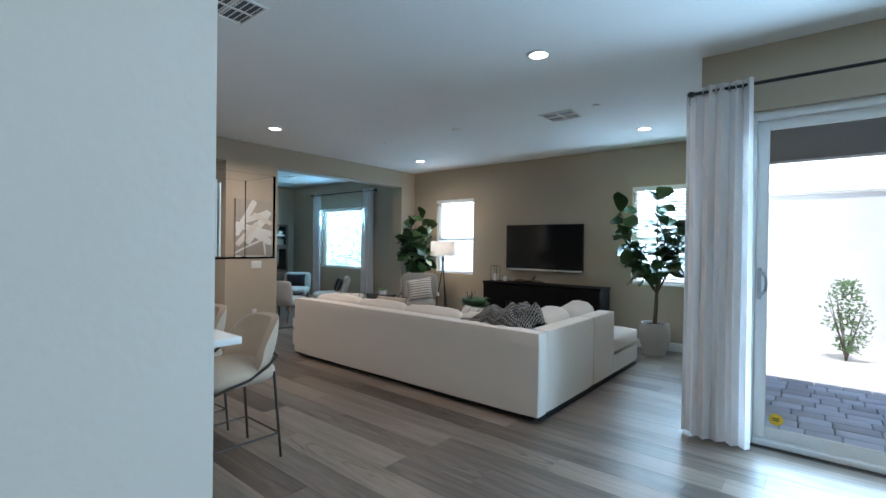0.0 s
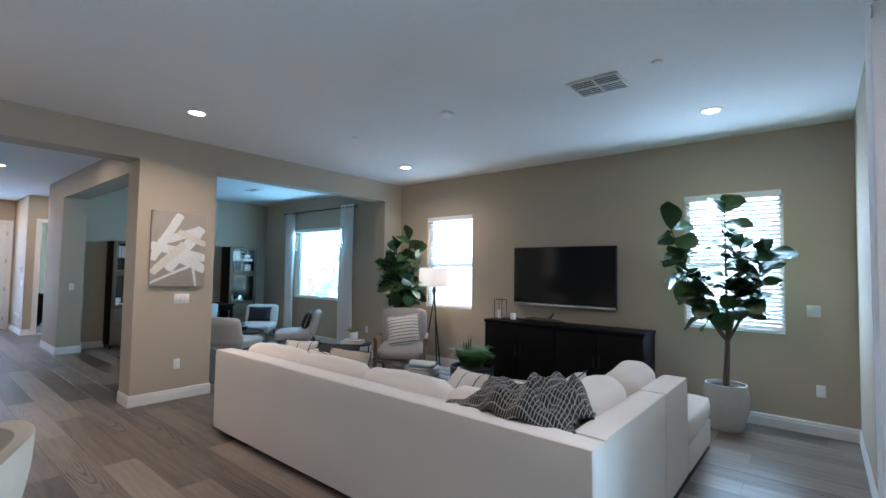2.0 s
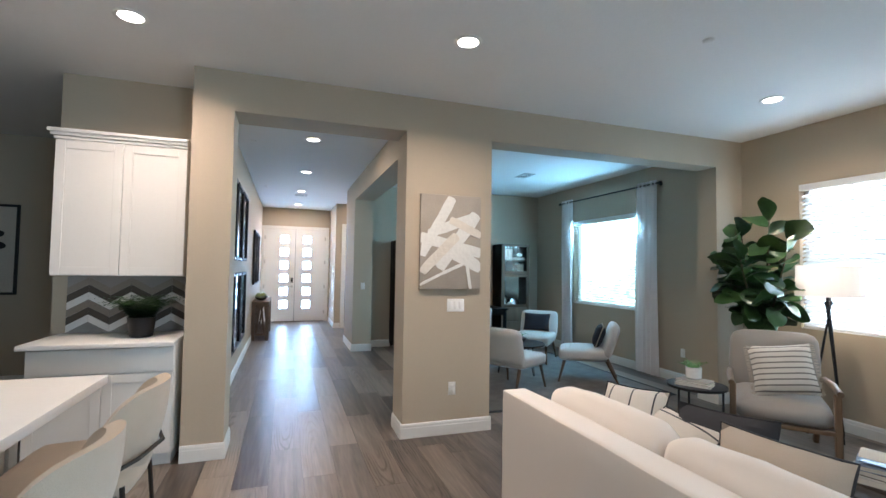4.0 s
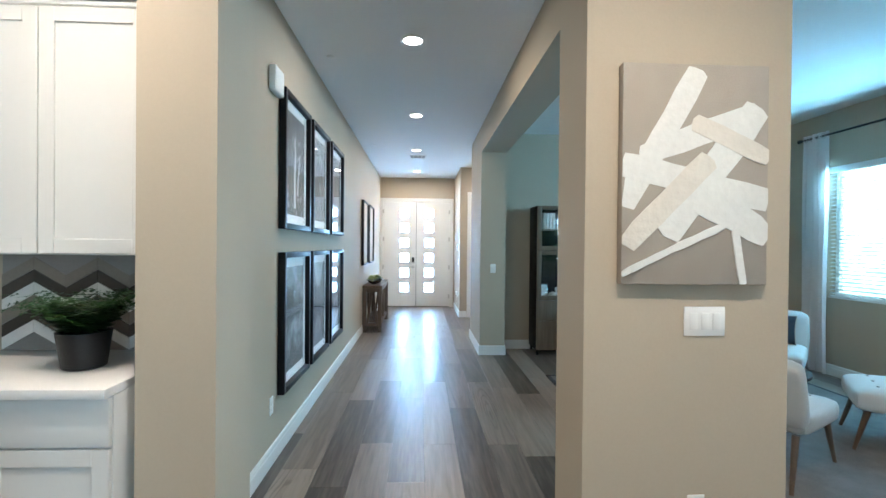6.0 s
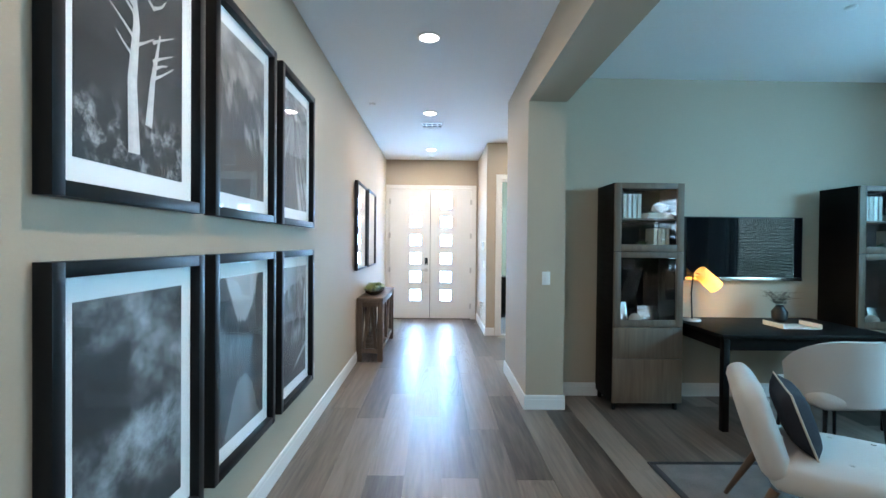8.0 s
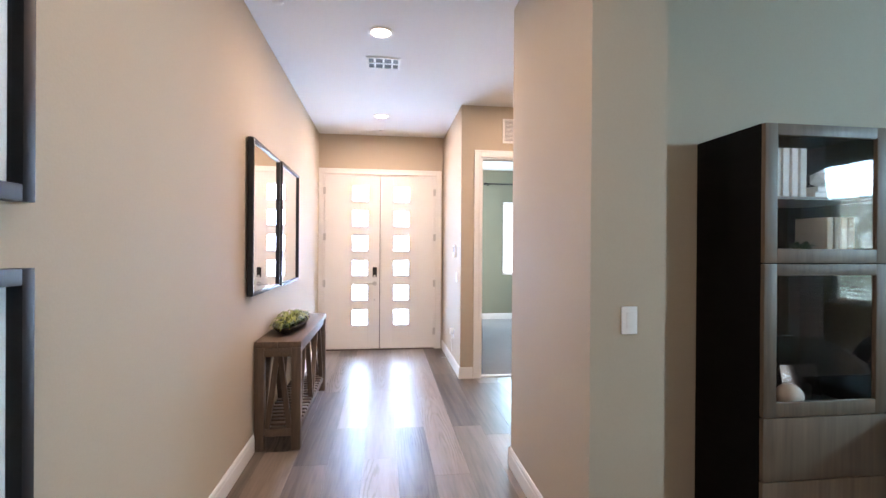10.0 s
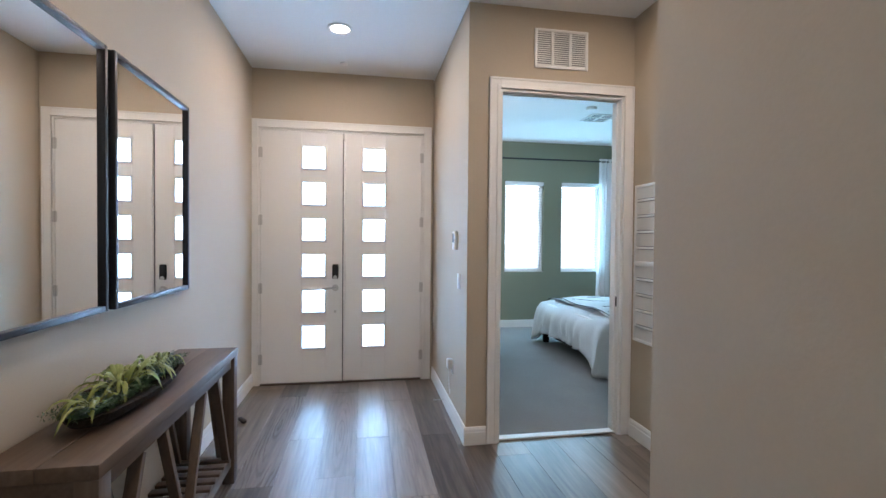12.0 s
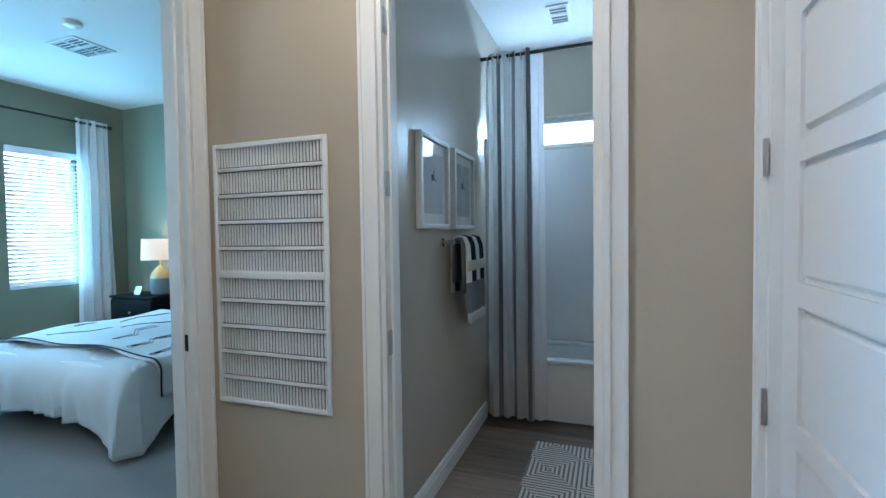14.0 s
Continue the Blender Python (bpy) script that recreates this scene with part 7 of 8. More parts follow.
def display_cabinet(at, seed):
    """Black carcass, wooden front with two glazed doors above two drawers; it faces +x."""
    c = thing("display_cabinet", "tall black cabinet with grey wood framed glass doors and drawers", "cabinet", at, 0, "den cabinets")
    D, W, H = 0.40, 0.60, 1.97
    bm = bmn()
    for s in (-1, 1):
        box(bm, 0.002, D, s * W / 2 - (0.018 if s > 0 else 0), s * W / 2 + (0.018 if s < 0 else 0), 0.07, H, 0.001)
    box(bm, 0.002, D, -W / 2 + 0.018, W / 2 - 0.018, H - 0.02, H)
    box(bm, 0.002, 0.012, -W / 2 + 0.018, W / 2 - 0.018, 0.07, H - 0.02)
    for z in (0.07, 0.70, 1.36):
        box(bm, 0.012, D - 0.004, -W / 2 + 0.018, W / 2 - 0.018, z, z + 0.022)
    part("carcass", bm, M_BLACKWOOD, c, "black carcass")
    bm = bmn()
    box(bm, 0.012, D - 0.03, -W / 2 + 0.018, W / 2 - 0.018, 1.655, 1.668)
    part("shelf", bm, M_GREYWOOD, c)
    for sx in (0.03, D - 0.04):
        for s in (-1, 1):
            bm = bmn()
            box(bm, sx - 0.015, sx + 0.015, s * (W / 2 - 0.03) - 0.015, s * (W / 2 - 0.03) + 0.015, 0.001, 0.07, 0.002)
            part("foot", bm, M_BLACK, c)
    for z0, z1 in ((0.73, 1.375), (1.38, 1.968)):
        bm = bmn()
        f = 0.06
        for a, b, q, e in ((-W / 2, -W / 2 + f, z0, z1), (W / 2 - f, W / 2, z0, z1), (-W / 2 + f, W / 2 - f, z0, z0 + f), (-W / 2 + f, W / 2 - f, z1 - f * 0.8, z1)):
            box(bm, D + 0.001, D + 0.022, a, b, q, e, 0.002)
        d = part("door", bm, M_GREYWOOD, c)
        bm = bmn()
        box(bm, D + 0.008, D + 0.012, -W / 2 + f, W / 2 - f, z0 + f, z1 - f * 0.8)
        part("pane", bm, M_GLASS, d).visible_shadow = False
    for z0, z1 in ((0.075, 0.455), (0.46, 0.725)):
        bm = bmn()
        box(bm, D + 0.001, D + 0.022, -W / 2, W / 2, z0, z1, 0.002)
        part("drawer_front", bm, M_GREYWOOD, c)
    # books and ornaments inside
    X, Y, Z = at
    rnd = random.Random(seed)
    y = Y - 0.175
    for k in range(4):
        b = book((0, 0, 0), 0, 0.16, 0.21, 0.030, rnd.choice(((0.62, 0.58, 0.50), (0.50, 0.46, 0.40), (0.66, 0.63, 0.57))), "cream book standing on the cabinet shelf", "cabinet books")
        b.matrix_basis = pose(X + 0.285, y + k * 0.042, Z + 1.669 + 0.105, 90, 0, 0) @ pose(0, 0, 0, 0, 0, 180)
    for k in range(2):
        book((X + 0.26, Y + 0.135, Z + 1.6685 + k * 0.026), 90, 0.24 - 0.03 * k, 0.17, 0.025, (0.60, 0.56, 0.49), "cream book lying on the cabinet shelf", "cabinet books")
    bm = bmn()
    bmesh.ops.create_icosphere(bm, subdivisions=1, radius=0.06, matrix=Matrix.Diagonal((1, 1.3, 0.85, 1)))
    single("geometric_ornament", bm, M_WHITECER, "faceted pale ornament on stacked books", "ornament", at=(X + 0.26, Y + 0.16, Z + 1.7205 + 0.046))
    for k in range(4):
        b = book((0, 0, 0), 0, 0.16, 0.20, 0.028, rnd.choice(((0.45, 0.36, 0.24), (0.55, 0.48, 0.36), (0.36, 0.30, 0.22))), "tan book standing in the cabinet", "cabinet books")
        b.matrix_basis = pose(X + 0.27, Y + 0.10 + k * 0.036, Z + 1.3825 + 0.10, 90, 0, 0) @ pose(0, 0, 0, 0, 0, 180)
    bm = bmn()
    lathe(bm, [(0.04, 0), (0.055, 0.01), (0.06, 0.05), (0.052, 0.05), (0.004, 0.02)], 20)
    single("bowl", bm, M_WHITECER, "small white bowl in the cabinet", "bowl", at=(X + 0.29, Y + 0.005, Z + 1.3825))
    single("sprig", blades(bmn(), 26, 0.07, 0.13, seed, 0.010, 0.5), M_LEAF, "dark green sprig standing in the white bowl", "plant", at=(X + 0.29, Y + 0.005, Z + 1.404))
    bm = bmn()
    bmesh.ops.create_uvsphere(bm, u_segments=18, v_segments=12, radius=0.055)
    single("ball_ornament", bm, mat("sand stone", (0.45, 0.38, 0.30), 0.8, var=0.2), "round sandstone ball in the cabinet", "ornament", at=(X + 0.30, Y - 0.06, Z + 0.7225 + 0.0545))
    bm = bmn()
    box(bm, -0.007, 0.007, -0.10, 0.10, 0, 0.16, 0.003)
    bmesh.ops.rotate(bm, verts=bm.verts, cent=(0, 0, 0), matrix=Matrix.Rotation(radians(-12), 3, "Y"))
    bmesh.ops.translate(bm, verts=bm.verts, vec=(0, 0, 0.003))
    single("photo_frame", bm, M_CHROME, "silver photo frame leaning in the cabinet", "photo frame", at=(X + 0.20, Y + 0.11, Z + 0.7225))
    bm = bmn()
    box(bm, -0.006, 0.006, -0.06, 0.06, 0, 0.20, 0.003)
    bmesh.ops.rotate(bm, verts=bm.verts, cent=(0, 0, 0), matrix=Matrix.Rotation(radians(-14), 3, "Y"))
    bmesh.ops.translate(bm, verts=bm.verts, vec=(0, 0, 0.003))
    single("photo_frame", bm, M_CHROME, "narrow silver photo frame leaning in the cabinet", "photo frame", at=(X + 0.24, Y - 0.16, Z + 0.7225))
    return c


display_cabinet((-10.938, 4.425, 0), 3)
display_cabinet((-10.938, 6.55, 0), 5)
dk = thing("desk", "black wooden writing desk between the cabinets", "desk", (-10.53, 5.47, 0))
bm = bmn()
box(bm, -0.40, 0.46, -0.68, 0.70, 0.725, 0.755, 0.003)
part("top", bm, M_BLACKWOOD, dk)
for sx in (-0.35, 0.41):
    for sy in (-0.63, 0.65):
        bm = bmn()
        box(bm, sx - 0.025, sx + 0.025, sy - 0.025, sy + 0.025, 0.001, 0.725, 0.003)
        part("leg", bm, M_BLACKWOOD, dk)
bm = bmn()
box(bm, -0.37, 0.43, -0.65, 0.67, 0.63, 0.7245, 0.003)
part("apron", bm, M_BLACKWOOD, dk)
dt = thing("television", "black television mounted above the desk", "television", (-10.94, 5.49, 1.41))
bm = bmn()
box(bm, 0.025, 0.06, -0.56, 0.56, -0.30, 0.30, 0.005)
part("case", bm, M_BLACK, dt)
bm = bmn()
box(bm, 0.0598, 0.063, -0.548, 0.548, -0.265, 0.29)
part("screen", bm, mat("reflecting screen", (0.004, 0.005, 0.007), 0.04, var=0, bump=0, spec=0.25), dt, "dark reflecting screen")
bm = bmn()
box(bm, 0.0598, 0.068, -0.556, 0.556, -0.30, -0.268, 0.003)
part("lower_trim", bm, M_CHROME, dt, "silver lower trim")
bm = bmn()
box(bm, 0.001, 0.025, -0.2, 0.2, -0.15, 0.15)
part("wall_mount", bm, M_BLACK, dt)
dl = thing("desk_lamp", "lit desk lamp with a tilted amber cylinder shade", "desk lamp", (-10.72, 4.92, 0.7555))
bm = bmn()
lathe(bm, [(0.07, 0), (0.075, 0.006), (0.07, 0.018), (0.004, 0.02)], 24)
part("base", bm, M_WHITECER, dl, "white round base")
bm = bmn()
tube(bm, [(0, 0, 0.018), (0, -0.01, 0.25), (0.01, 0.0, 0.44), (0.015, 0.06, 0.42)], 0.006, 8)
part("arm", bm, M_BLACK, dl)
bm = bmn()
n = 28
mm = pose(0.02, 0.13, 0.375, 48, 0, 0)
rings = [[bm.verts.new(mm @ Vector((r * math.cos(2 * math.pi * k / n), r * math.sin(2 * math.pi * k / n), z))) for k in range(n)] for r, z in ((0.066, -0.10), (0.060, 0.11), (0.057, 0.11), (0.063, -0.10))]
for a, b in ((0, 1), (1, 2), (2, 3), (3, 0)):
    for k in range(n):
        bm.faces.new((rings[a][k], rings[a][(k + 1) % n], rings[b][(k + 1) % n], rings[b][k]))
part("shade", bm, sheer("amber shade", (0.92, 0.70, 0.34), 0.6, 120), dl, "glowing amber shade")
bm = bmn()
bmesh.ops.create_uvsphere(bm, u_segments=12, v_segments=8, radius=0.028, matrix=mm @ Matrix.Translation((0, 0, 0.0)))
part("bulb", bm, glow("amber bulb", (1.0, 0.74, 0.40), 14.0), dl, "glowing bulb")
bulb_light("desk_lamp_light", tuple(dl.matrix_basis @ mm @ Vector((0, 0, -0.055))), 3.5, 0.03, (1.0, 0.66, 0.32))

M_CHAIR = mat("pale grey linen", (0.56, 0.545, 0.52), 0.95, var=0.05, fine=380, bump=0.3, sheen=0.2, spec=0.15)
M_WALNUT = wood("brown leg wood", (0.07, 0.042, 0.024), (0.16, 0.10, 0.06), "z", 0.45, rand=0.2)


def slipper_chair(at, rz):
    c = thing("slipper_chair", "pale grey tufted armless chair on tapered wooden legs", "chair", at, rz, "chairs round the den table")
    part("seat", soft_box(bmn(), 0.60, 0.62, 0.15, 0.05, 0.012, 9, 0.004, pose(0, -0.02, 0.365, 2, 0, 0)), M_CHAIR, c)
    part("backrest", soft_box(bmn(), 0.60, 0.12, 0.43, 0.05, 0.012, 9, 0.004, pose(0, 0.32, 0.555, -18, 0, 0)), M_CHAIR, c)
    for i in range(3):
        for j in range(3):
            bm = bmn()
            bmesh.ops.create_uvsphere(bm, u_segments=8, v_segments=5, radius=0.013, matrix=pose((i - 1) * 0.17, -0.02 + (j - 1) * 0.17, 0.448 - 0.0, 0, 0, 0) @ Matrix.Diagonal((1, 1, 0.45, 1)))
            part("seat_button", bm, M_CHAIR, c)
            if j < 2:
                bm = bmn()
                bmesh.ops.create_uvsphere(bm, u_segments=8, v_segments=5, radius=0.013, matrix=pose(0, 0.32, 0.555, -18, 0, 0) @ pose((i - 1) * 0.17, -0.069, (j - 0.3) * 0.17) @ Matrix.Diagonal((1, 0.45, 1, 1)))
                part("back_button", bm, M_CHAIR, c)
    for sx in (-1, 1):
        part("front_leg", rod(bmn(), (sx * 0.27, -0.33, 0.001), (sx * 0.24, -0.25, 0.30), 0.012, 0.022, 10), M_WALNUT, c)
        part("back_leg", rod(bmn(), (sx * 0.27, 0.42, 0.001), (sx * 0.24, 0.27, 0.30), 0.012, 0.022, 10), M_WALNUT, c)
    return c


RGZ = 0.0125
ch = slipper_chair((-7.72, 6.12, RGZ), -36)
for x, y, r in ((-9.05, 6.12, 46), (-8.78, 4.52, 152), (-7.57, 4.96, 212)):
    copy_thing(ch, pose(x, y, RGZ, 0, 0, r))
for x, y, r in ((-7.61, 6.26, -36), (-9.18, 6.24, 46), (-8.86, 4.38, 152)):
    scatter("dark navy lumbar cushion with pale piping on the den chair", (x, y, 0.46), 20, r, 0.44, 0.30, 0.13, M_NAVY, cord=M_SAND)
rt = thing("round_table", "low round dark table in the den", "coffee table", (-8.30, 5.42, RGZ))
bm = bmn()
lathe(bm, [(0.36, 0.40), (0.375, 0.403), (0.375, 0.425), (0.36, 0.428)], 44)
part("top", bm, M_DARKOAK, rt)
for k in range(3):
    a = radians(20 + 120 * k)
    p, q = Vector((math.cos(a), math.sin(a), 0)), Vector((-math.sin(a), math.cos(a), 0))
    bm = bmn()
    tube(bm, [p * 0.22 + q * 0.05 + Vector((0, 0, 0.40)), p * 0.29 + q * 0.008 + Vector((0, 0, 0.006)), p * 0.29 - q * 0.008 + Vector((0, 0, 0.006)), p * 0.22 - q * 0.05 + Vector((0, 0, 0.40))], 0.006, 6)
    part("hairpin_leg", bm, M_BLACK, rt)
tp = thing("planter_bowl", "dark bowl with small green plants on the round table", "plant", (-8.36, 5.44, RGZ + 0.4285))
bm = bmn()
lathe(bm, [(0.07, 0), (0.10, 0.01), (0.135, 0.06), (0.128, 0.062), (0.004, 0.045)], 28)
part("bowl", bm, M_BLACK, tp, "dark bowl")
bm = frond_tuft(bmn(), 40, 0.16, 0.17, 61, 0.04)
bmesh.ops.translate(bm, verts=bm.verts, vec=(0, 0, 0.045))
part("leaves", bm, M_FERN, tp)
oc = thing("desk_chair", "white upholstered tub chair at the desk", "chair", (-9.72, 5.32, 0.001), 90)
part("seat", soft_box(bmn(), 0.52, 0.50, 0.12, 0.05, 0.015, 8, 0.003, pose(0, 0, 0.44)), M_CHAIR, oc)
bm = bmn()
n, m = 20, 7
vs = {}
for lay, off in ((0, 0.0), (1, 0.05)):
    for i in range(n + 1):
        a = radians(-95 + 190 * i / n) + math.pi
        q = abs(2 * i / n - 1)
        for j in range(m + 1):
            v = j / m
            r = 0.29 + 0.03 * v - off
            vs[lay, i, j] = bm.verts.new((r * math.sin(a), r * math.cos(a), 0.42 + (0.42 - 0.20 * q ** 3) * v))
for lay in (0, 1):
    for i in range(n):
        for j in range(m):
            bm.faces.new((vs[lay, i, j], vs[lay, i + 1, j], vs[lay, i + 1, j + 1], vs[lay, i, j + 1]))
for i in range(n):
    for j in (0, m):
        bm.faces.new((vs[0, i, j], vs[0, i + 1, j], vs[1, i + 1, j], vs[1, i, j]))
for j in range(m):
    for i in (0, n):
        bm.faces.new((vs[0, i, j], vs[0, i, j + 1], vs[1, i, j + 1], vs[1, i, j]))
part("backrest", bm, M_CHAIR, oc)
for sx in (-1, 1):
    for sy in (-1, 1):
        part("leg", rod(bmn(), (sx * 0.22, sy * 0.21, 0.001), (sx * 0.19, sy * 0.18, 0.385), 0.010, 0.014, 8), M_BLACK, oc)
tray = thing("desk_tray", "white paper tray on the desk", "tray", (-10.45, 5.62, 0.7555))
bm = bmn()
box(bm, -0.12, 0.12, -0.16, 0.16, 0, 0.006, 0.002)
for s in (-1, 1):
    box(bm, -0.12, 0.12, s * 0.16 - 0.003, s * 0.16 + 0.003, 0.006, 0.04)
part("tray", bm, M_WHITECER, tray)
vp = thing("dried_plant", "dark dried plant in a black vase on the desk", "plant", (-10.72, 5.72, 0.7555))
bm = bmn()
lathe(bm, [(0.04, 0), (0.06, 0.02), (0.065, 0.09), (0.03, 0.14), (0.034, 0.15), (0.004, 0.14)], 22)
part("vase", bm, M_BLACK, vp)
bm = frond_tuft(bmn(), 40, 0.17, 0.26, 71, 0.03)
bmesh.ops.translate(bm, verts=bm.verts, vec=(0, 0, 0.13))
part("stems", bm, mat("dried leaf", (0.09, 0.06, 0.04), 0.8, var=0.4, big=10), vp)

# ---- bedroom ----
bed = thing("bed", "double bed with a white comforter hanging over the foot", "bed", (-15.86, 6.06, 0.0085))
BWd, BLn = 1.86, 1.96
bm = bmn()
box(bm, -0.90, 0.90, -0.95, 0.98, 0.14, 0.26, 0.01)
part("bed_frame", bm, M_BLACKWOOD, bed)
for sx in (-1, 1):
    for sy in (-0.88, 0.9):
        bm = bmn()
        box(bm, sx * 0.82 - 0.035, sx * 0.82 + 0.035, sy - 0.035, sy + 0.035, 0.0, 0.14, 0.004)
        part("leg", bm, M_BLACKWOOD, bed)
part("mattress", soft_box(bmn(), 1.80, 1.94, 0.30, 0.06, 0.01, 6, 0, pose(0, 0.01, 0.42)), M_SHEER, bed)
bm = bmn()
box(bm, -0.93, 0.93, 0.985, 1.03, 0.10, 1.15, 0.02)
part("headboard", bm, M_BLACKWOOD, bed)


def comforter(bm, hx, hy0, hy1, ztop, drop, folds, seed, corner=0.20, edge=0.0):
    """A quilt that lies over a bed and hangs down in folds, longest at the foot corners."""
    pts = []
    path = []
    r = 0.10
    for k in range(41):
        path.append(Vector((hx, hy1 + (hy0 + r - hy1) * k / 40, 0)))
    for k in range(1, 9):
        a = radians(90 * k / 9)
        path.append(Vector((hx - r + r * math.cos(a), hy0 + r - r * math.sin(a), 0)))
    for k in range(51):
        path.append(Vector((hx - r - 2 * (hx - r) * k / 50, hy0, 0)))
    for k in range(1, 9):
        a = radians(90 + 90 * k / 9)
        path.append(Vector((-hx + r + r * math.cos(a), hy0 + r - r * math.sin(a), 0)))
    for k in range(41):
        path.append(Vector((-hx, hy0 + r + (hy1 - hy0 - r) * k / 40, 0)))
    n = len(path)
    c = Vector((0, (hy0 + hy1) / 2 + 0.1, 0))
    rings = []
    for q in (0.02, 0.25, 0.5, 0.75, 0.92, 1.0):
        ring = []
        for p in path:
            x = c.lerp(p, q)
            puff = 0.018 * math.sin(x.x * 7 + seed) * math.sin(x.y * 6) + 0.03 * (1 - q)
            ring.append(bm.verts.new((x.x, x.y, ztop + puff - (0.03 if q > 0.99 else 0))))
        rings.append(ring)
    for s in (0.12, 0.25, 0.4, 0.55, 0.7, 0.82, 0.92, 1.0):
        ring = []
        for i, p in enumerate(path):
            on_side = abs(p.x) > hx - 0.02
            out = Vector((p.x / hx, 0, 0)) if on_side else Vector((0, -1, 0))
            near = max(0, 1 - min((p - Vector((hx, hy0, 0))).length, (p - Vector((-hx, hy0, 0))).length) / 0.32)
            if near > 0:
                out = (out + Vector((0.9 * (1 if p.x > 0 else -1), -0.9, 0)) * near).normalized()
            w = (0.075 * noise.noise(Vector((i * 0.19, 0.3, seed))) + 0.055 * noise.noise(Vector((i * 0.47, s * 1.4, seed + 3))) * s) * (0.35 + 0.65 * s)
            z = ztop - 0.03 - (drop + corner * near) * s
            loose = 0.25 + 0.75 * near if on_side else 1.0
            q = p + out * ((0.05 * math.sin(math.pi * min(s, 0.6)) + 0.03 + w) * loose + 0.05 * near * s)
            ring.append(bm.verts.new((q.x, q.y, z)))
        rings.append(ring)
    for a, b in zip(rings, rings[1:]):
        for k in range(n - 1):
            bm.faces.new((a[k], a[k + 1], b[k + 1], b[k]))
    return bm


M_COMF = mat("white cotton comforter", (0.66, 0.67, 0.68), 0.85, var=0.03, big=3, fine=160, bump=0.2, sheen=0.15)
cf = part("comforter", comforter(bmn(), 0.885, -0.97, 0.70, 0.57, 0.34, 24, 2.0), M_COMF, bed, "white comforter hanging in folds")
mod = cf.modifiers.new("thick", "SOLIDIFY")
mod.thickness, mod.offset = 0.02, -1


def drape(a, y, lift=0.0):
    """A place on the coverlet: a runs across the bed and down both sides, y along it."""
    hx, r, top = 0.955, 0.08, 0.607
    sg, d = (1 if a > 0 else -1), abs(a)
    puff = 0.016 * math.sin(a * 7 + 5.0) * math.sin(y * 6) + 0.030 * max(0.0, 1 - d / hx)
    if d < hx - r:
        return Vector((a, y, top + puff + lift))
    k = (d - hx + r) / r
    if k < math.pi / 2:
        return Vector((sg * (hx - r + (r + lift) * math.sin(k)), y, top - r + (r + lift) * math.cos(k) + puff))
    down = d - (hx - r) - r * math.pi / 2
    return Vector((sg * (hx + 0.012 * math.sin(y * 9) * min(1, down * 6) + lift), y, top - r - down + puff))


def draped_line(bm, pts, r):
    fine = []
    for (a, b), (c, e) in zip(pts, pts[1:]):
        m_ = max(2, int(math.hypot(c - a, e - b) / 0.03))
        fine += [drape(a + (c - a) * k / m_, b + (e - b) * k / m_, 0.004) for k in range(m_)]
    return tube(bm, fine + [drape(*pts[-1], 0.004)], r, 5)


CY0, CY1, CA = -0.80, 0.64, 1.20
bm = bmn()
grid = [[bm.verts.new(drape(-CA + 2 * CA * i / 64, CY0 + (CY1 - CY0) * j / 30 + (0.03 * math.sin(i * 0.21) if j == 0 else 0))) for j in range(31)] for i in range(65)]
for i in range(64):
    for j in range(30):
        bm.faces.new((grid[i][j], grid[i + 1][j], grid[i + 1][j + 1], grid[i][j + 1]))
cv = part("coverlet", bm, M_COMF, bed, "white coverlet printed with dark hairpin lines")
mod = cv.modifiers.new("thick", "SOLIDIFY")
mod.thickness, mod.offset = 0.014, -1
bm = draped_line(bmn(), [(-CA, CY0), (-0.9, CY0 - 0.005), (0.0, CY0), (0.9, CY0 - 0.005), (CA, CY0)], 0.006)
part("edge_binding", bm, M_NAVY, bed, "dark bound edge")
rnd = random.Random(6)
SPOTS = [(1.08, -0.62), (0.93, -0.50), (1.12, -0.34), (0.90, -0.20), (1.10, -0.04), (0.95, 0.14), (1.10, 0.30), (0.80, -0.70), (0.70, -0.42), (0.55, -0.68), (0.88, -0.32), (0.42, -0.36), (0.52, -0.10)]
SPOTS += [(-0.80 + 0.34 * i + rnd.uniform(-0.08, 0.08), -0.58 + 0.29 * j + rnd.uniform(-0.07, 0.07)) for i in range(5) for j in range(3) if (i + j) % 2]
for a, y in SPOTS:
    sg = rnd.choice((-1, 1))
    bm = bmn()
    quad = [[bm.verts.new(drape(a + 0.022 * i, y + 0.030 * j, 0.005)) for j in (-1, 0, 1)] for i in (-1, 1)]
    for j in (0, 1):
        bm.faces.new((quad[0][j], quad[0][j + 1], quad[1][j + 1], quad[1][j]))
    for o in (-0.018, 0.018):
        draped_line(bm, [(a + o, y + 0.03), (a + o, y + 0.12), (a + o - 0.10 * sg, y + 0.20), (a + o - 0.10 * sg, min(y + 0.38, CY1 - 0.01))], 0.002)
    draped_line(bm, [(a - 0.018, y - 0.03), (a - 0.012, y - 0.055), (a + 0.012, y - 0.055), (a + 0.018, y - 0.03)], 0.002)
    part("printed_shape", bm, M_NAVY, bed)
for x in (-0.45, 0.45):
    pw = part("pillow", pillow(bmn(), 0.70, 0.46, 0.20), M_COMF, bed, "white pillow")
    pw.matrix_basis = pose(x, 0.80, 0.80, 62, 0, 0)
ns = thing("nightstand", "black wooden nightstand with two drawers", "nightstand", (-17.15, 6.86, 0.0085))
bm = bmn()
box(bm, -0.34, 0.34, -0.21, 0.21, 0.72, 0.75, 0.004)
part("top", bm, M_BLACKWOOD, ns)
bm = bmn()
box(bm, -0.33, 0.33, -0.19, 0.20, 0.12, 0.72, 0.003)
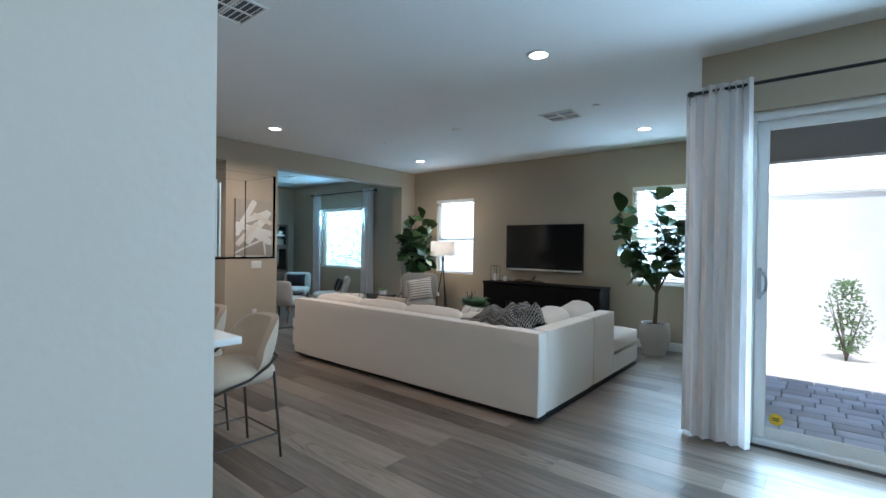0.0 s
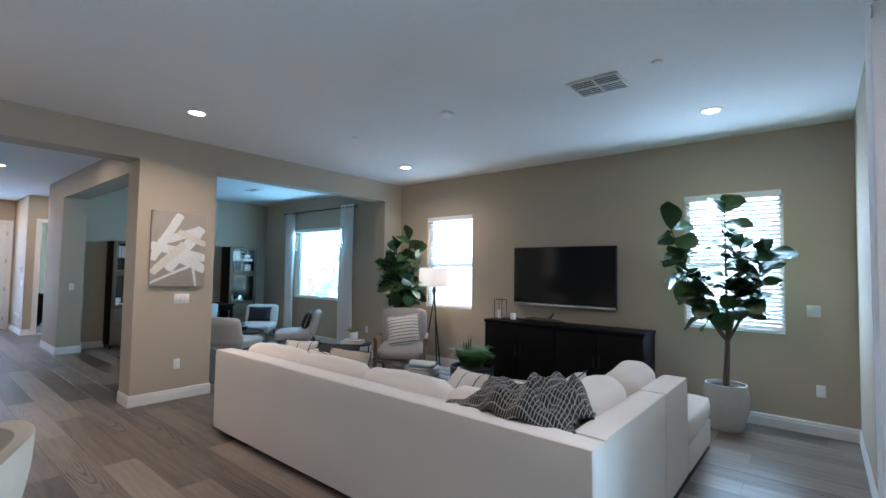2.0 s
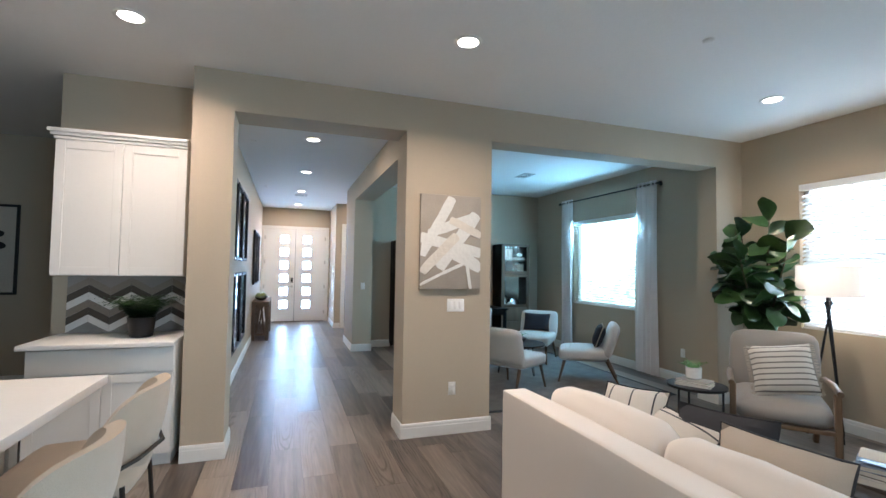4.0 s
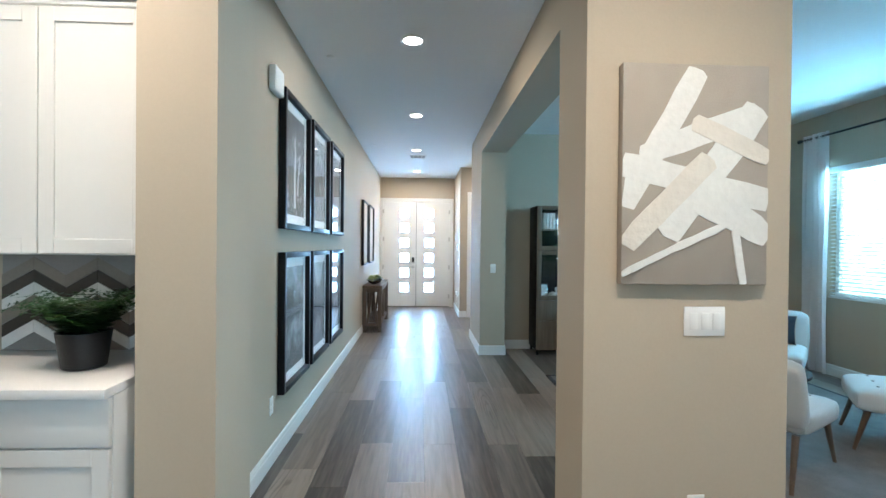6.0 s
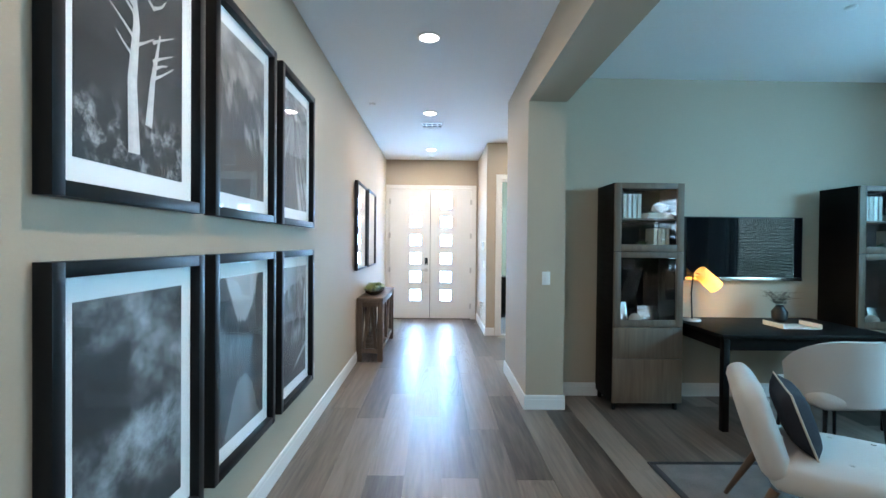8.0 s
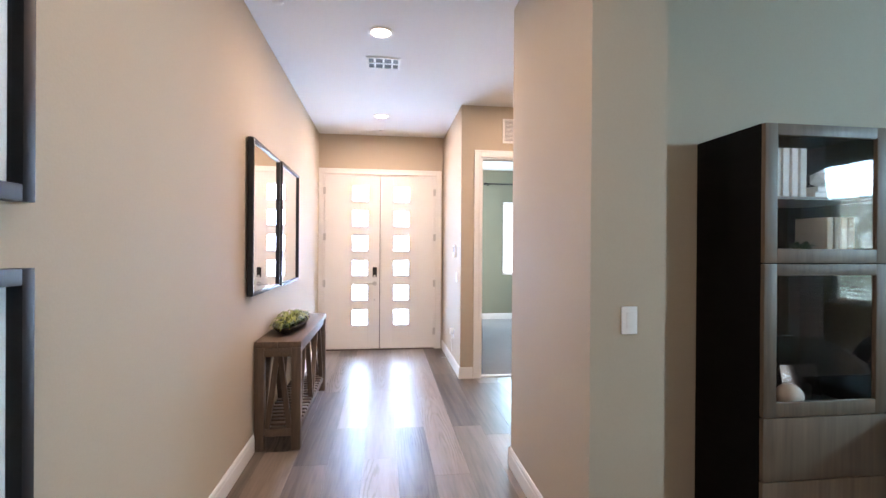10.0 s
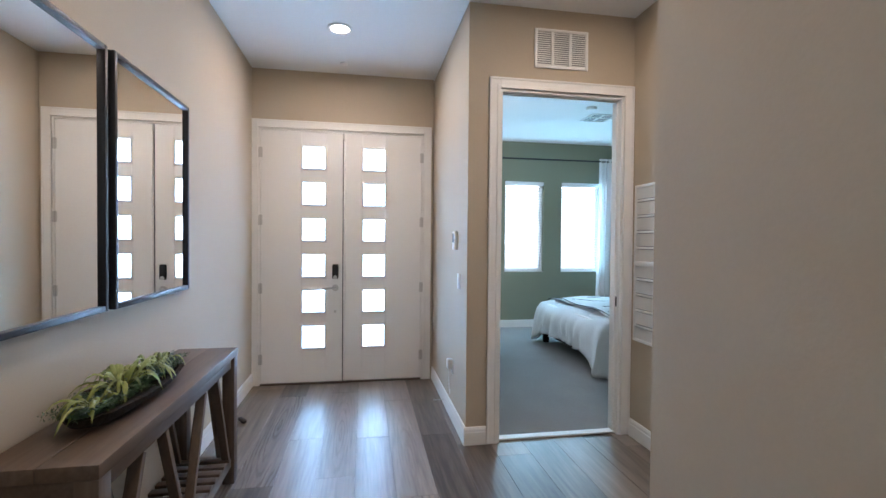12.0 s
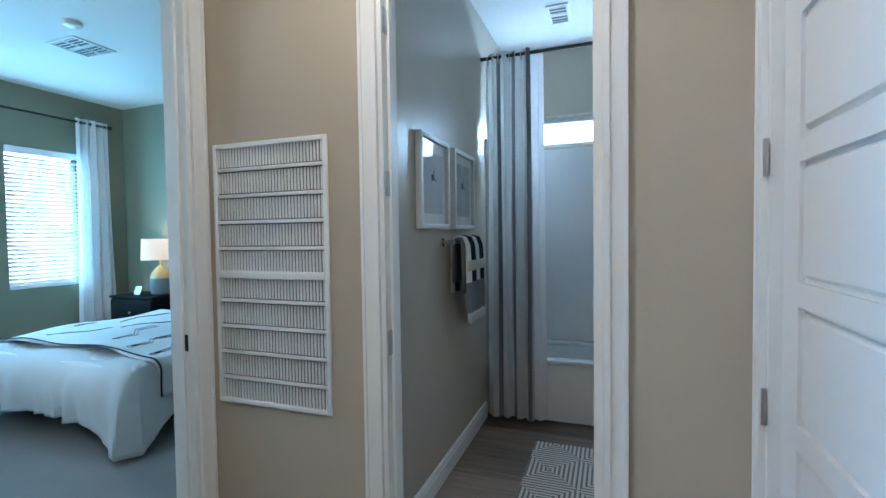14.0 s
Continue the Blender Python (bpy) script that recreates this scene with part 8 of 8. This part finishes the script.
part("body", bm, M_BLACKWOOD, ns)
for z in (0.14, 0.43):
    bm = bmn()
    box(bm, -0.32, 0.32, -0.21, -0.191, z, z + 0.275, 0.003)
    d = part("drawer", bm, M_BLACKWOOD, ns)
    bm = bmn()
    rod(bm, (0, -0.23, z + 0.14), (0, -0.21, z + 0.14), 0.014, 0.008, 12)
    part("knob", bm, M_STEEL, d)
for sx in (-1, 1):
    for sy in (-1, 1):
        bm = bmn()
        box(bm, sx * 0.29 - 0.02, sx * 0.29 + 0.02, sy * 0.16 - 0.02, sy * 0.16 + 0.02, 0.0, 0.12)
        part("leg", bm, M_BLACKWOOD, ns)
tl = thing("table_lamp", "table lamp with a two-tone ceramic base and lit white drum shade", "table lamp", (-16.98, 6.90, 0.759))
bm = bmn()
lathe(bm, [(0.085, 0), (0.10, 0.01), (0.115, 0.12), (0.108, 0.19)], 28)
part("lower_base", bm, mat("grey glaze", (0.16, 0.18, 0.18), 0.35, var=0.15), tl, "grey glazed lower base")
bm = bmn()
lathe(bm, [(0.108, 0.1905), (0.09, 0.25), (0.05, 0.30), (0.03, 0.32), (0.012, 0.34), (0.012, 0.40)], 28)
part("upper_base", bm, mat("ochre glaze", (0.50, 0.36, 0.14), 0.35, var=0.15), tl, "ochre glazed upper base")
bm = bmn()
n = 40
ring = [[bm.verts.new((r * math.cos(2 * math.pi * k / n), r * math.sin(2 * math.pi * k / n), z)) for k in range(n)] for r, z in ((0.19, 0.40), (0.18, 0.64), (0.177, 0.64), (0.187, 0.40))]
for a, b in ((0, 1), (1, 2), (2, 3), (3, 0)):
    for k in range(n):
        bm.faces.new((ring[a][k], ring[a][(k + 1) % n], ring[b][(k + 1) % n], ring[b][k]))
part("shade", bm, M_SHADE, tl, "white drum shade")
bm = bmn()
bmesh.ops.create_uvsphere(bm, u_segments=12, v_segments=8, radius=0.03, matrix=Matrix.Translation((0, 0, 0.47)))
part("bulb", bm, glow("bedside bulb", (1.0, 0.72, 0.45), 10.0), tl, "glowing bulb")
bulb_light("table_lamp_light", (-16.98, 6.90, 1.28), 7)
ck = thing("bedside_card", "small white card and ornament on the nightstand", "ornament", (-17.22, 6.78, 0.759))
bm = bmn()
box(bm, -0.05, 0.05, -0.004, 0.004, 0, 0.10, 0.002)
bmesh.ops.rotate(bm, verts=bm.verts, cent=(0, 0, 0), matrix=Matrix.Rotation(radians(-20), 3, "X"))
part("card", bm, M_WHITECER, ck)
drs = thing("dresser", "low black wooden dresser in the bedroom", "dresser", (-16.0, 3.755, 0.0085))
bm = bmn()
box(bm, -0.55, 0.55, -0.225, 0.225, 0.06, 0.75, 0.004)
part("body", bm, M_BLACKWOOD, drs)
bm = bmn()
box(bm, -0.57, 0.57, -0.235, 0.235, 0.75, 0.785, 0.006)
part("top", bm, M_BLACKWOOD, drs)
bm = bmn()
box(bm, -0.53, 0.53, -0.20, 0.20, 0.0, 0.06)
part("plinth", bm, M_BLACK, drs)
for k in range(3):
    bm = bmn()
    box(bm, -0.54, 0.54, 0.226, 0.242, 0.075 + k * 0.225, 0.29 + k * 0.225, 0.003)
    d = part("drawer", bm, M_BLACKWOOD, drs)
    bm = bmn()
    rod(bm, (0, 0.242, 0.18 + k * 0.225), (0, 0.262, 0.18 + k * 0.225), 0.008, 0.016, 12)
    part("knob", bm, M_STEEL, d)

# ---- bathroom ----
M_TUB = mat("white acrylic", (0.72, 0.72, 0.71), 0.25, var=0.01, bump=0.0)
tub = thing("bathtub", "white alcove bathtub with a plain apron", "bathtub", (-12.10, 6.86, 0))
bm = bmn()
box(bm, -0.895, 0.895, -0.35, -0.29, 0.001, 0.43, 0.012)
part("apron", bm, M_TUB, tub)
bm = bmn()
for a, b, c, e in ((-0.895, 0.895, -0.36, -0.27), (-0.895, 0.895, 0.26, 0.335), (-0.895, -0.80, -0.27, 0.26), (0.80, 0.895, -0.27, 0.26)):
    box(bm, a, b, c, e, 0.43, 0.465, 0.01)
part("rim", bm, M_TUB, tub)
bm = bmn()
box(bm, -0.80, 0.80, -0.27, 0.26, 0.06, 0.09)
for a, b, c, e in ((-0.82, 0.82, -0.289, -0.27), (-0.82, 0.82, 0.26, 0.28), (-0.82, -0.80, -0.27, 0.26), (0.80, 0.82, -0.27, 0.26)):
    box(bm, a, b, c, e, 0.06, 0.43)
part("basin", bm, M_TUB, tub)
structure("tub_surround", boxes([(-12.99, -11.21, 7.185, 7.199, 0.467, 2.13), (-12.999, -12.985, 6.50, 7.184, 0.467, 2.13)]), M_TUB, "white acrylic tub surround panels", "wall panel")
M_BATHCURT = lines("grey striped shower curtain cloth", (0.84, 0.83, 0.81), (0.33, 0.33, 0.34), 0.11, 0.014, 0)
nn, ll, pp = nodes_of(M_BATHCURT)
lit, both = nn.new("ShaderNodeBsdfTranslucent"), nn.new("ShaderNodeMixShader")
ll.new(pp.inputs["Base Color"].links[0].from_socket, lit.inputs[0])
both.inputs[0].default_value = 0.5
ll.new(pp.outputs[0], both.inputs[1])
ll.new(lit.outputs[0], both.inputs[2])
ll.new(both.outputs[0], nn["Material Output"].inputs[0])
curtain("shower_curtain", -12.97, -12.64, 6.42, 0.03, 2.73, 4, 0.045, M_BATHCURT, "x", "grey and white striped shower curtain gathered to one side", "shower curtain", 15, 1.05)
curtain("shower_liner", -12.68, -12.55, 6.45, 0.03, 2.72, 1, 0.03, M_SHEER, "x", "white shower liner behind the striped curtain", "shower curtain", 17, 1.1)
curtain_rod(-12.995, -11.205, 2.70, 6.42, "x", 6.42 + 0.03, "dark shower curtain rod", M_BRONZE)
for yc, k in ((5.37, 0), (5.885, 1)):
    f = thing("framed_picture", "pale framed print of a flying bird on the bathroom wall", "picture", (-12.999, yc, 1.68), 0, "bathroom pictures")
    w, h, b = 0.42, 0.485, 0.025
    bm = bmn()
    for a, c_, q, e in ((-w / 2, -w / 2 + b, -h / 2, h / 2), (w / 2 - b, w / 2, -h / 2, h / 2), (-w / 2 + b, w / 2 - b, -h / 2, -h / 2 + b), (-w / 2 + b, w / 2 - b, h / 2 - b, h / 2)):
        box(bm, 0.001, 0.035, a, c_, q, e, 0.002)
    part("frame", bm, M_TRIM, f, "white frame")
    bm = bmn()
    box(bm, 0.001, 0.012, -w / 2 + b, w / 2 - b, -h / 2 + b, h / 2 - b)
    part("mat_board", bm, M_MAT, f)
    bm = bmn()
    box(bm, 0.012, 0.0132, -w / 2 + 0.07, w / 2 - 0.07, -h / 2 + 0.08, h / 2 - 0.08)
    part("print", bm, mat("pale sky print", (0.46, 0.47, 0.47), 0.8, var=0.12, big=5), f)
    bm = bmn()
    q = [(-0.03, 0.0), (0.0, 0.02), (0.05, 0.0), (0.01, 0.035), (0.02, 0.10), (-0.01, 0.04), (-0.035, 0.05)]
    bm.faces.new([bm.verts.new((0.0145, a, c_)) for a, c_ in q])
    part("bird_motif", bm, M_PIPING, f)
    bm = bmn()
    box(bm, 0.022, 0.024, -w / 2 + b, w / 2 - b, -h / 2 + b, h / 2 - b)
    part("glazing", bm, M_GLAZING, f).visible_shadow = False
tb = thing("towel_bar", "chrome towel bar on the bathroom wall", "towel bar", (-13.0, 5.80, 1.36))
bm = bmn()
rod(bm, (0.065, -0.28, 0), (0.065, 0.28, 0), 0.009, n=10)
part("bar", bm, M_CHROME, tb)
for s in (-1, 1):
    bm = bmn()
    rod(bm, (0.001, s * 0.28, 0), (0.012, s * 0.28, 0), 0.026, n=18)
    rod(bm, (0.012, s * 0.28, 0), (0.075, s * 0.28, 0), 0.011, 0.012, 12)
    part("bracket", bm, M_CHROME, tb)


def towel(y0, y1, drop, material, label, out=0.0, stripes=()):
    t = thing("hand_towel", label, "towel", (-12.935, (y0 + y1) / 2, 1.36), 0, "hanging towels")
    prof = [(-0.014 - out, -drop * 0.8), (-0.014 - out, -0.02), (-0.010 - out, 0.010 + out), (0, 0.016 + out), (0.012 + out, 0.010 + out), (0.017 + out, -0.02), (0.020 + out, -drop)]
    w = y1 - y0
    bm = bmn()
    outer, inner = [], []
    for k, (x, z) in enumerate(prof):
        outer.append([bm.verts.new((x * 1.5 + 0.004 * math.sin(j * 1.4 + k), -w / 2 + w * j / 6, z)) for j in range(7)])
    for a, b in zip(outer, outer[1:]):
        for j in range(6):
            bm.faces.new((a[j], a[j + 1], b[j + 1], b[j]))
    c = part("cloth", bm, material, t)
    s = c.modifiers.new("thick", "SOLIDIFY")
    s.thickness, s.offset = 0.008, 1
    return t


M_TOWB = mat("black terry cloth", (0.016, 0.016, 0.018), 0.98, var=0.2, fine=260, bump=0.7, spec=0.1)
M_TOWG = mat("grey terry cloth", (0.17, 0.17, 0.17), 0.98, var=0.2, fine=260, bump=0.7, spec=0.1)
M_TOWW = mat("white terry cloth", (0.72, 0.71, 0.68), 0.98, var=0.08, fine=260, bump=0.7, spec=0.1)
towel(5.60, 5.99, 0.30, M_TOWG, "grey bath towel folded over the bar", 0.002)


def striped_towel(y0, y1):
    """A towel in black and white bands with a grey end and a ragged white hem."""
    t = thing("hand_towel", "black and white banded towel with a white hem", "towel", (-12.935, (y0 + y1) / 2, 1.36), 0, "hanging towels")
    prof = [(-0.030, -0.30), (-0.030, -0.02), (-0.02, 0.022), (0, 0.030), (0.022, 0.022), (0.034, -0.02), (0.037, -0.10), (0.039, -0.24), (0.042, -0.33), (0.044, -0.42), (0.046, -0.475)]
    w, bm = y1 - y0, bmn()
    rows = [[bm.verts.new((x * 1.3 + 0.005 * math.sin(j * 1.3 + k * 0.6), -w / 2 + w * j / 8, z + (0.012 * math.sin(j * 2.3) if k == 10 else 0))) for j in range(9)] for k, (x, z) in enumerate(prof)]
    for k, (a, c_) in enumerate(zip(rows, rows[1:])):
        for j in range(8):
            face = bm.faces.new((a[j], a[j + 1], c_[j + 1], c_[j]))
            face.material_index = (0 if j < 3 else 1) if k < 7 else (2 if k < 9 else 0)
    c = part("cloth", bm, M_TOWW, t)
    c.data.materials.append(M_TOWB)
    c.data.materials.append(M_TOWG)
    s = c.modifiers.new("thick", "SOLIDIFY")
    s.thickness, s.offset = 0.010, 1


striped_towel(5.625, 5.785)
striped_towel(5.80, 5.965)
bm = bmn()
box(bm, -12.872, -12.862, 5.615, 5.975, 1.19, 1.25, 0.003)
single("towel_band", bm, M_SAND, "taupe band tied round the towels", "ribbon")
br = thing("bath_mat", "cream bath mat with a grey line pattern", "bath mat", (-12.10, 5.78, 0.0005))
bm = bmn()
box(bm, -0.47, 0.45, -0.40, 0.35, 0, 0.014, 0.005)
M_MATWEAVE = mat("cream mat with dark lines", (0.5, 0.5, 0.5), 0.95, var=0.1, fine=300, bump=0.5)
qx, qy, qz = own_axes(M_MATWEAVE)
parity = (((qx + qy) / 0.34).op("FLOOR") + ((qx - qy) / 0.34).op("FLOOR")).op("MODULO", 2.0).abs().step(0.4, 0.6)
ribs = parity.mixed((qx / 0.026).op("FRACT"), (qy / 0.026).op("FRACT")).step(0.40, 0.52)
tinted(M_MATWEAVE, ribs, (0.16, 0.15, 0.14), (0.58, 0.55, 0.50))
part("mat", bm, M_MATWEAVE, br)

# ---- patio and yard ----
M_STUCCO = mat("pale stucco", (0.62, 0.60, 0.56), 0.9, var=0.06, fine=60, bump=0.4)
M_BLOCK = mat("pale block wall", (0.74, 0.72, 0.69), 0.9, var=0.10, big=3, fine=50, bump=0.4, rand=0.3)
M_GRAVEL = mat("pale desert gravel", (0.58, 0.55, 0.50), 0.95, var=0.25, big=8, fine=120, bump=0.8)
bm = bmn()
box(bm, -400, 400, -400, 400, -0.5, -0.135)
structure("ground", bm, M_GRAVEL, "pale gravel yard", "ground")
# cover's stucco is darker than the wall cap's: its shade is in the colour
structure("patio_roof", boxes([(-0.22, 6.0, 4.41, 5.90, 2.78, 2.95), (-0.22, 6.0, 5.72, 5.90, 2.36, 2.78)]), mat("stucco soffit darkened for shade", (0.30, 0.30, 0.29), 0.9, var=0.05), "stucco patio cover with a front beam", "patio cover")
structure("yard_wall", boxes([(-1.0, 14.0, 9.75, 9.93, -0.135, 2.40)]), M_BLOCK, "pale block wall at the end of the yard", "yard wall")
structure("wall_cap", boxes([(-1.0, 14.0, 9.72, 9.96, 2.401, 2.45)]), M_STUCCO, "cap of the yard wall", "wall cap")
structure("backdrop", boxes([(-70, 90, 70, 70.5, -0.13, 45)]), glow("hazy white sky", (0.86, 0.94, 1.0), 2.2), "hazy bright sky beyond the yard", "backdrop")
pv = tagged(new("pavement"), "grey concrete pavers of the patio", "pavement", kind="structure")
bm = bmn()
box(bm, -0.22, 7.0, 4.42, 6.80, -0.13, -0.052)
part("sand_bed", bm, mat("dark joint sand", (0.10, 0.095, 0.09), 0.95, var=0.2), pv)
M_PAVER = mat("grey concrete paver", (0.54, 0.62, 0.72), 0.85, var=0.16, big=6, fine=70, bump=0.4, rand=1.0)
rnd = random.Random(12)
pm = {}
for w in (0.17, 0.24, 0.31):
    bm = bmn()
    box(bm, 0.004, w - 0.004, 0.004, 0.176, -0.052, -0.012, 0.012, 2)
    pm[w] = mesh_of("paver", bm, M_PAVER)
yy = 4.44
while yy < 6.62:
    x = -0.22 + rnd.uniform(0, 0.1)
    while x < 2.5:
        w = rnd.choice((0.17, 0.24, 0.24, 0.31))
        ob = new("paver", pm[w])
        ob.parent = pv
        ob.location = (x, yy, rnd.uniform(-0.002, 0.002))
        x += w
    yy += 0.18
bush = thing("shrub", "small leafy green shrub in the sunny yard", "shrub", (0.70, 9.05, -0.135))
bm = bmn()
rnd = random.Random(33)
for k in range(9):
    a = rnd.uniform(0, 6.28)
    tube(bm, [(0, 0, 0), (0.08 * math.cos(a), 0.08 * math.sin(a), 0.35), (0.22 * math.cos(a), 0.22 * math.sin(a), rnd.uniform(0.7, 1.05))], [0.012, 0.008, 0.003], 5)
part("stems", bm, M_BARK, bush)
bm = bmn()
for k in range(1500):
    a, z = rnd.uniform(0, 6.28), rnd.uniform(0.12, 1.18)
    if noise.noise(Vector((a * 0.9, z * 4.2, 3.0))) < -0.12:
        continue
    r = (0.06 + 0.24 * math.sin(math.pi * min(1, z / 1.25)) ** 0.8) * rnd.random() ** 0.5 * (0.75 + 0.35 * math.sin(3 * a + 5 * z))
    p = Vector((r * math.cos(a), r * math.sin(a), z))
    u = Vector((rnd.uniform(-1, 1), rnd.uniform(-1, 1), rnd.uniform(-0.3, 0.8))).normalized()
    v = u.orthogonal().normalized()
    s = rnd.uniform(0.035, 0.065)
    bm.faces.new([bm.verts.new(p + q) for q in (Vector(), u * s * 0.5 + v * s * 0.28, u * s, u * s * 0.5 - v * s * 0.28)])
part("foliage", bm, mat("yard leaf", (0.12, 0.20, 0.07), 0.6, var=0.4, big=8, fine=30), bush)

# clear leaflet holder on the end of the kitchen wall
lh = thing("leaflet_holder", "clear acrylic leaflet holder with brown printed sheets", "leaflet holder", (-0.405, 0.4185, 1.45))
bm = bmn()
for a, b, c, e, z0, z1 in ((-0.05, 0.05, 0.0, 0.003, 0, 0.14), (-0.05, 0.05, 0.107, 0.11, 0, 0.14), (-0.05, -0.047, 0.003, 0.107, 0, 0.14), (0.047, 0.05, 0.003, 0.107, 0, 0.14), (-0.047, 0.047, 0.003, 0.107, 0, 0.003)):
    box(bm, a, b, c + 0.001, e + 0.001, z0, z1)
part("clear_box", bm, M_GLAZING, lh, "clear acrylic box").visible_shadow = False
for k in range(3):
    bm = bmn()
    box(bm, -0.043, 0.043, 0.008 + k * 0.006, 0.010 + k * 0.006, 0.004, 0.128 - k * 0.004)
    part("leaflet", bm, M_PAPER if k else M_SAND, lh, "printed sheet")

# ---- floor planks, nearest to the walk as pieces of their own ----
PLANK_W, PLANK_L = 0.228, 1.52
rng = random.Random(5)
bmp = bmn()
box(bmp, 0.0006, PLANK_L - 0.0006, 0.0006, PLANK_W - 0.0006, -0.004, 0.0, 0.0008, 1)
plank_mesh = mesh_of("plank", bmp, M_FLOOR, False)


def zone_of(x0, x1, y0, y1):
    """Where a plank lies: planks of the living room, hall and den are single pieces; the rest is joined."""
    xm, ym = (x0 + x1) / 2, (y0 + y1) / 2
    if -6.9 < xm < 0.9 and 1.3 < ym < 4.5 and not (-4.9 < xm < -1.5 and ym > 3.7):
        return "piece"
    if -15.3 < xm < -6.3 and 1.5 < ym < 3.75:
        return "piece"
    if -13.8 < xm < -11.6 and 3.3 < ym < 4.7:
        return "piece"
    if -1.5 < xm < 0.0 and 4.2 < ym < 7.3:
        return "piece"
    return "joined"


joined = ([], [])
pieces = 0
floor_ob = bpy.data.objects["floor"]
y = -2.6
while y < 7.28:
    x = -15.27 - rng.uniform(0, PLANK_L)
    while x < 3.2:
        a, b, yb = max(x, -15.40), min(x + PLANK_L, 3.2), y + PLANK_W
        whole = x >= -15.40 and x + PLANK_L <= 3.2
        if yb > 4.3:
            b = min(b, -0.23)
            whole = whole and x + PLANK_L <= -0.23
        if b - a > 0.05:
            if zone_of(a, b, y, yb) == "piece" and whole and pieces < 296:
                ob = new("plank", plank_mesh)
                ob.parent = floor_ob
                ob.location = (x, y, 0)
                pieces += 1
            elif not (b < -13.9 and y > 3.3):
                k = len(joined[0])
                g = 0.0006
                joined[0].extend([(a + g, y + g, 0), (b - g, y + g, 0), (b - g, yb - g, 0), (a + g, yb - g, 0),
                                  (a + g, y + g, -0.004), (b - g, y + g, -0.004), (b - g, yb - g, -0.004), (a + g, yb - g, -0.004)])
                joined[1].extend([tuple(k + i for i in f) for f in ((0, 1, 2, 3), (0, 4, 5, 1), (1, 5, 6, 2), (2, 6, 7, 3), (3, 7, 4, 0))])
        x += PLANK_L
    y += PLANK_W
me = bpy.data.meshes.new("planks")
me.from_pydata(joined[0], [], joined[1])
me.materials.append(M_FLOOR_STUFF)
rest = new("planks", me)
rest.parent = floor_ob
tagged(rest, kind="stuff")
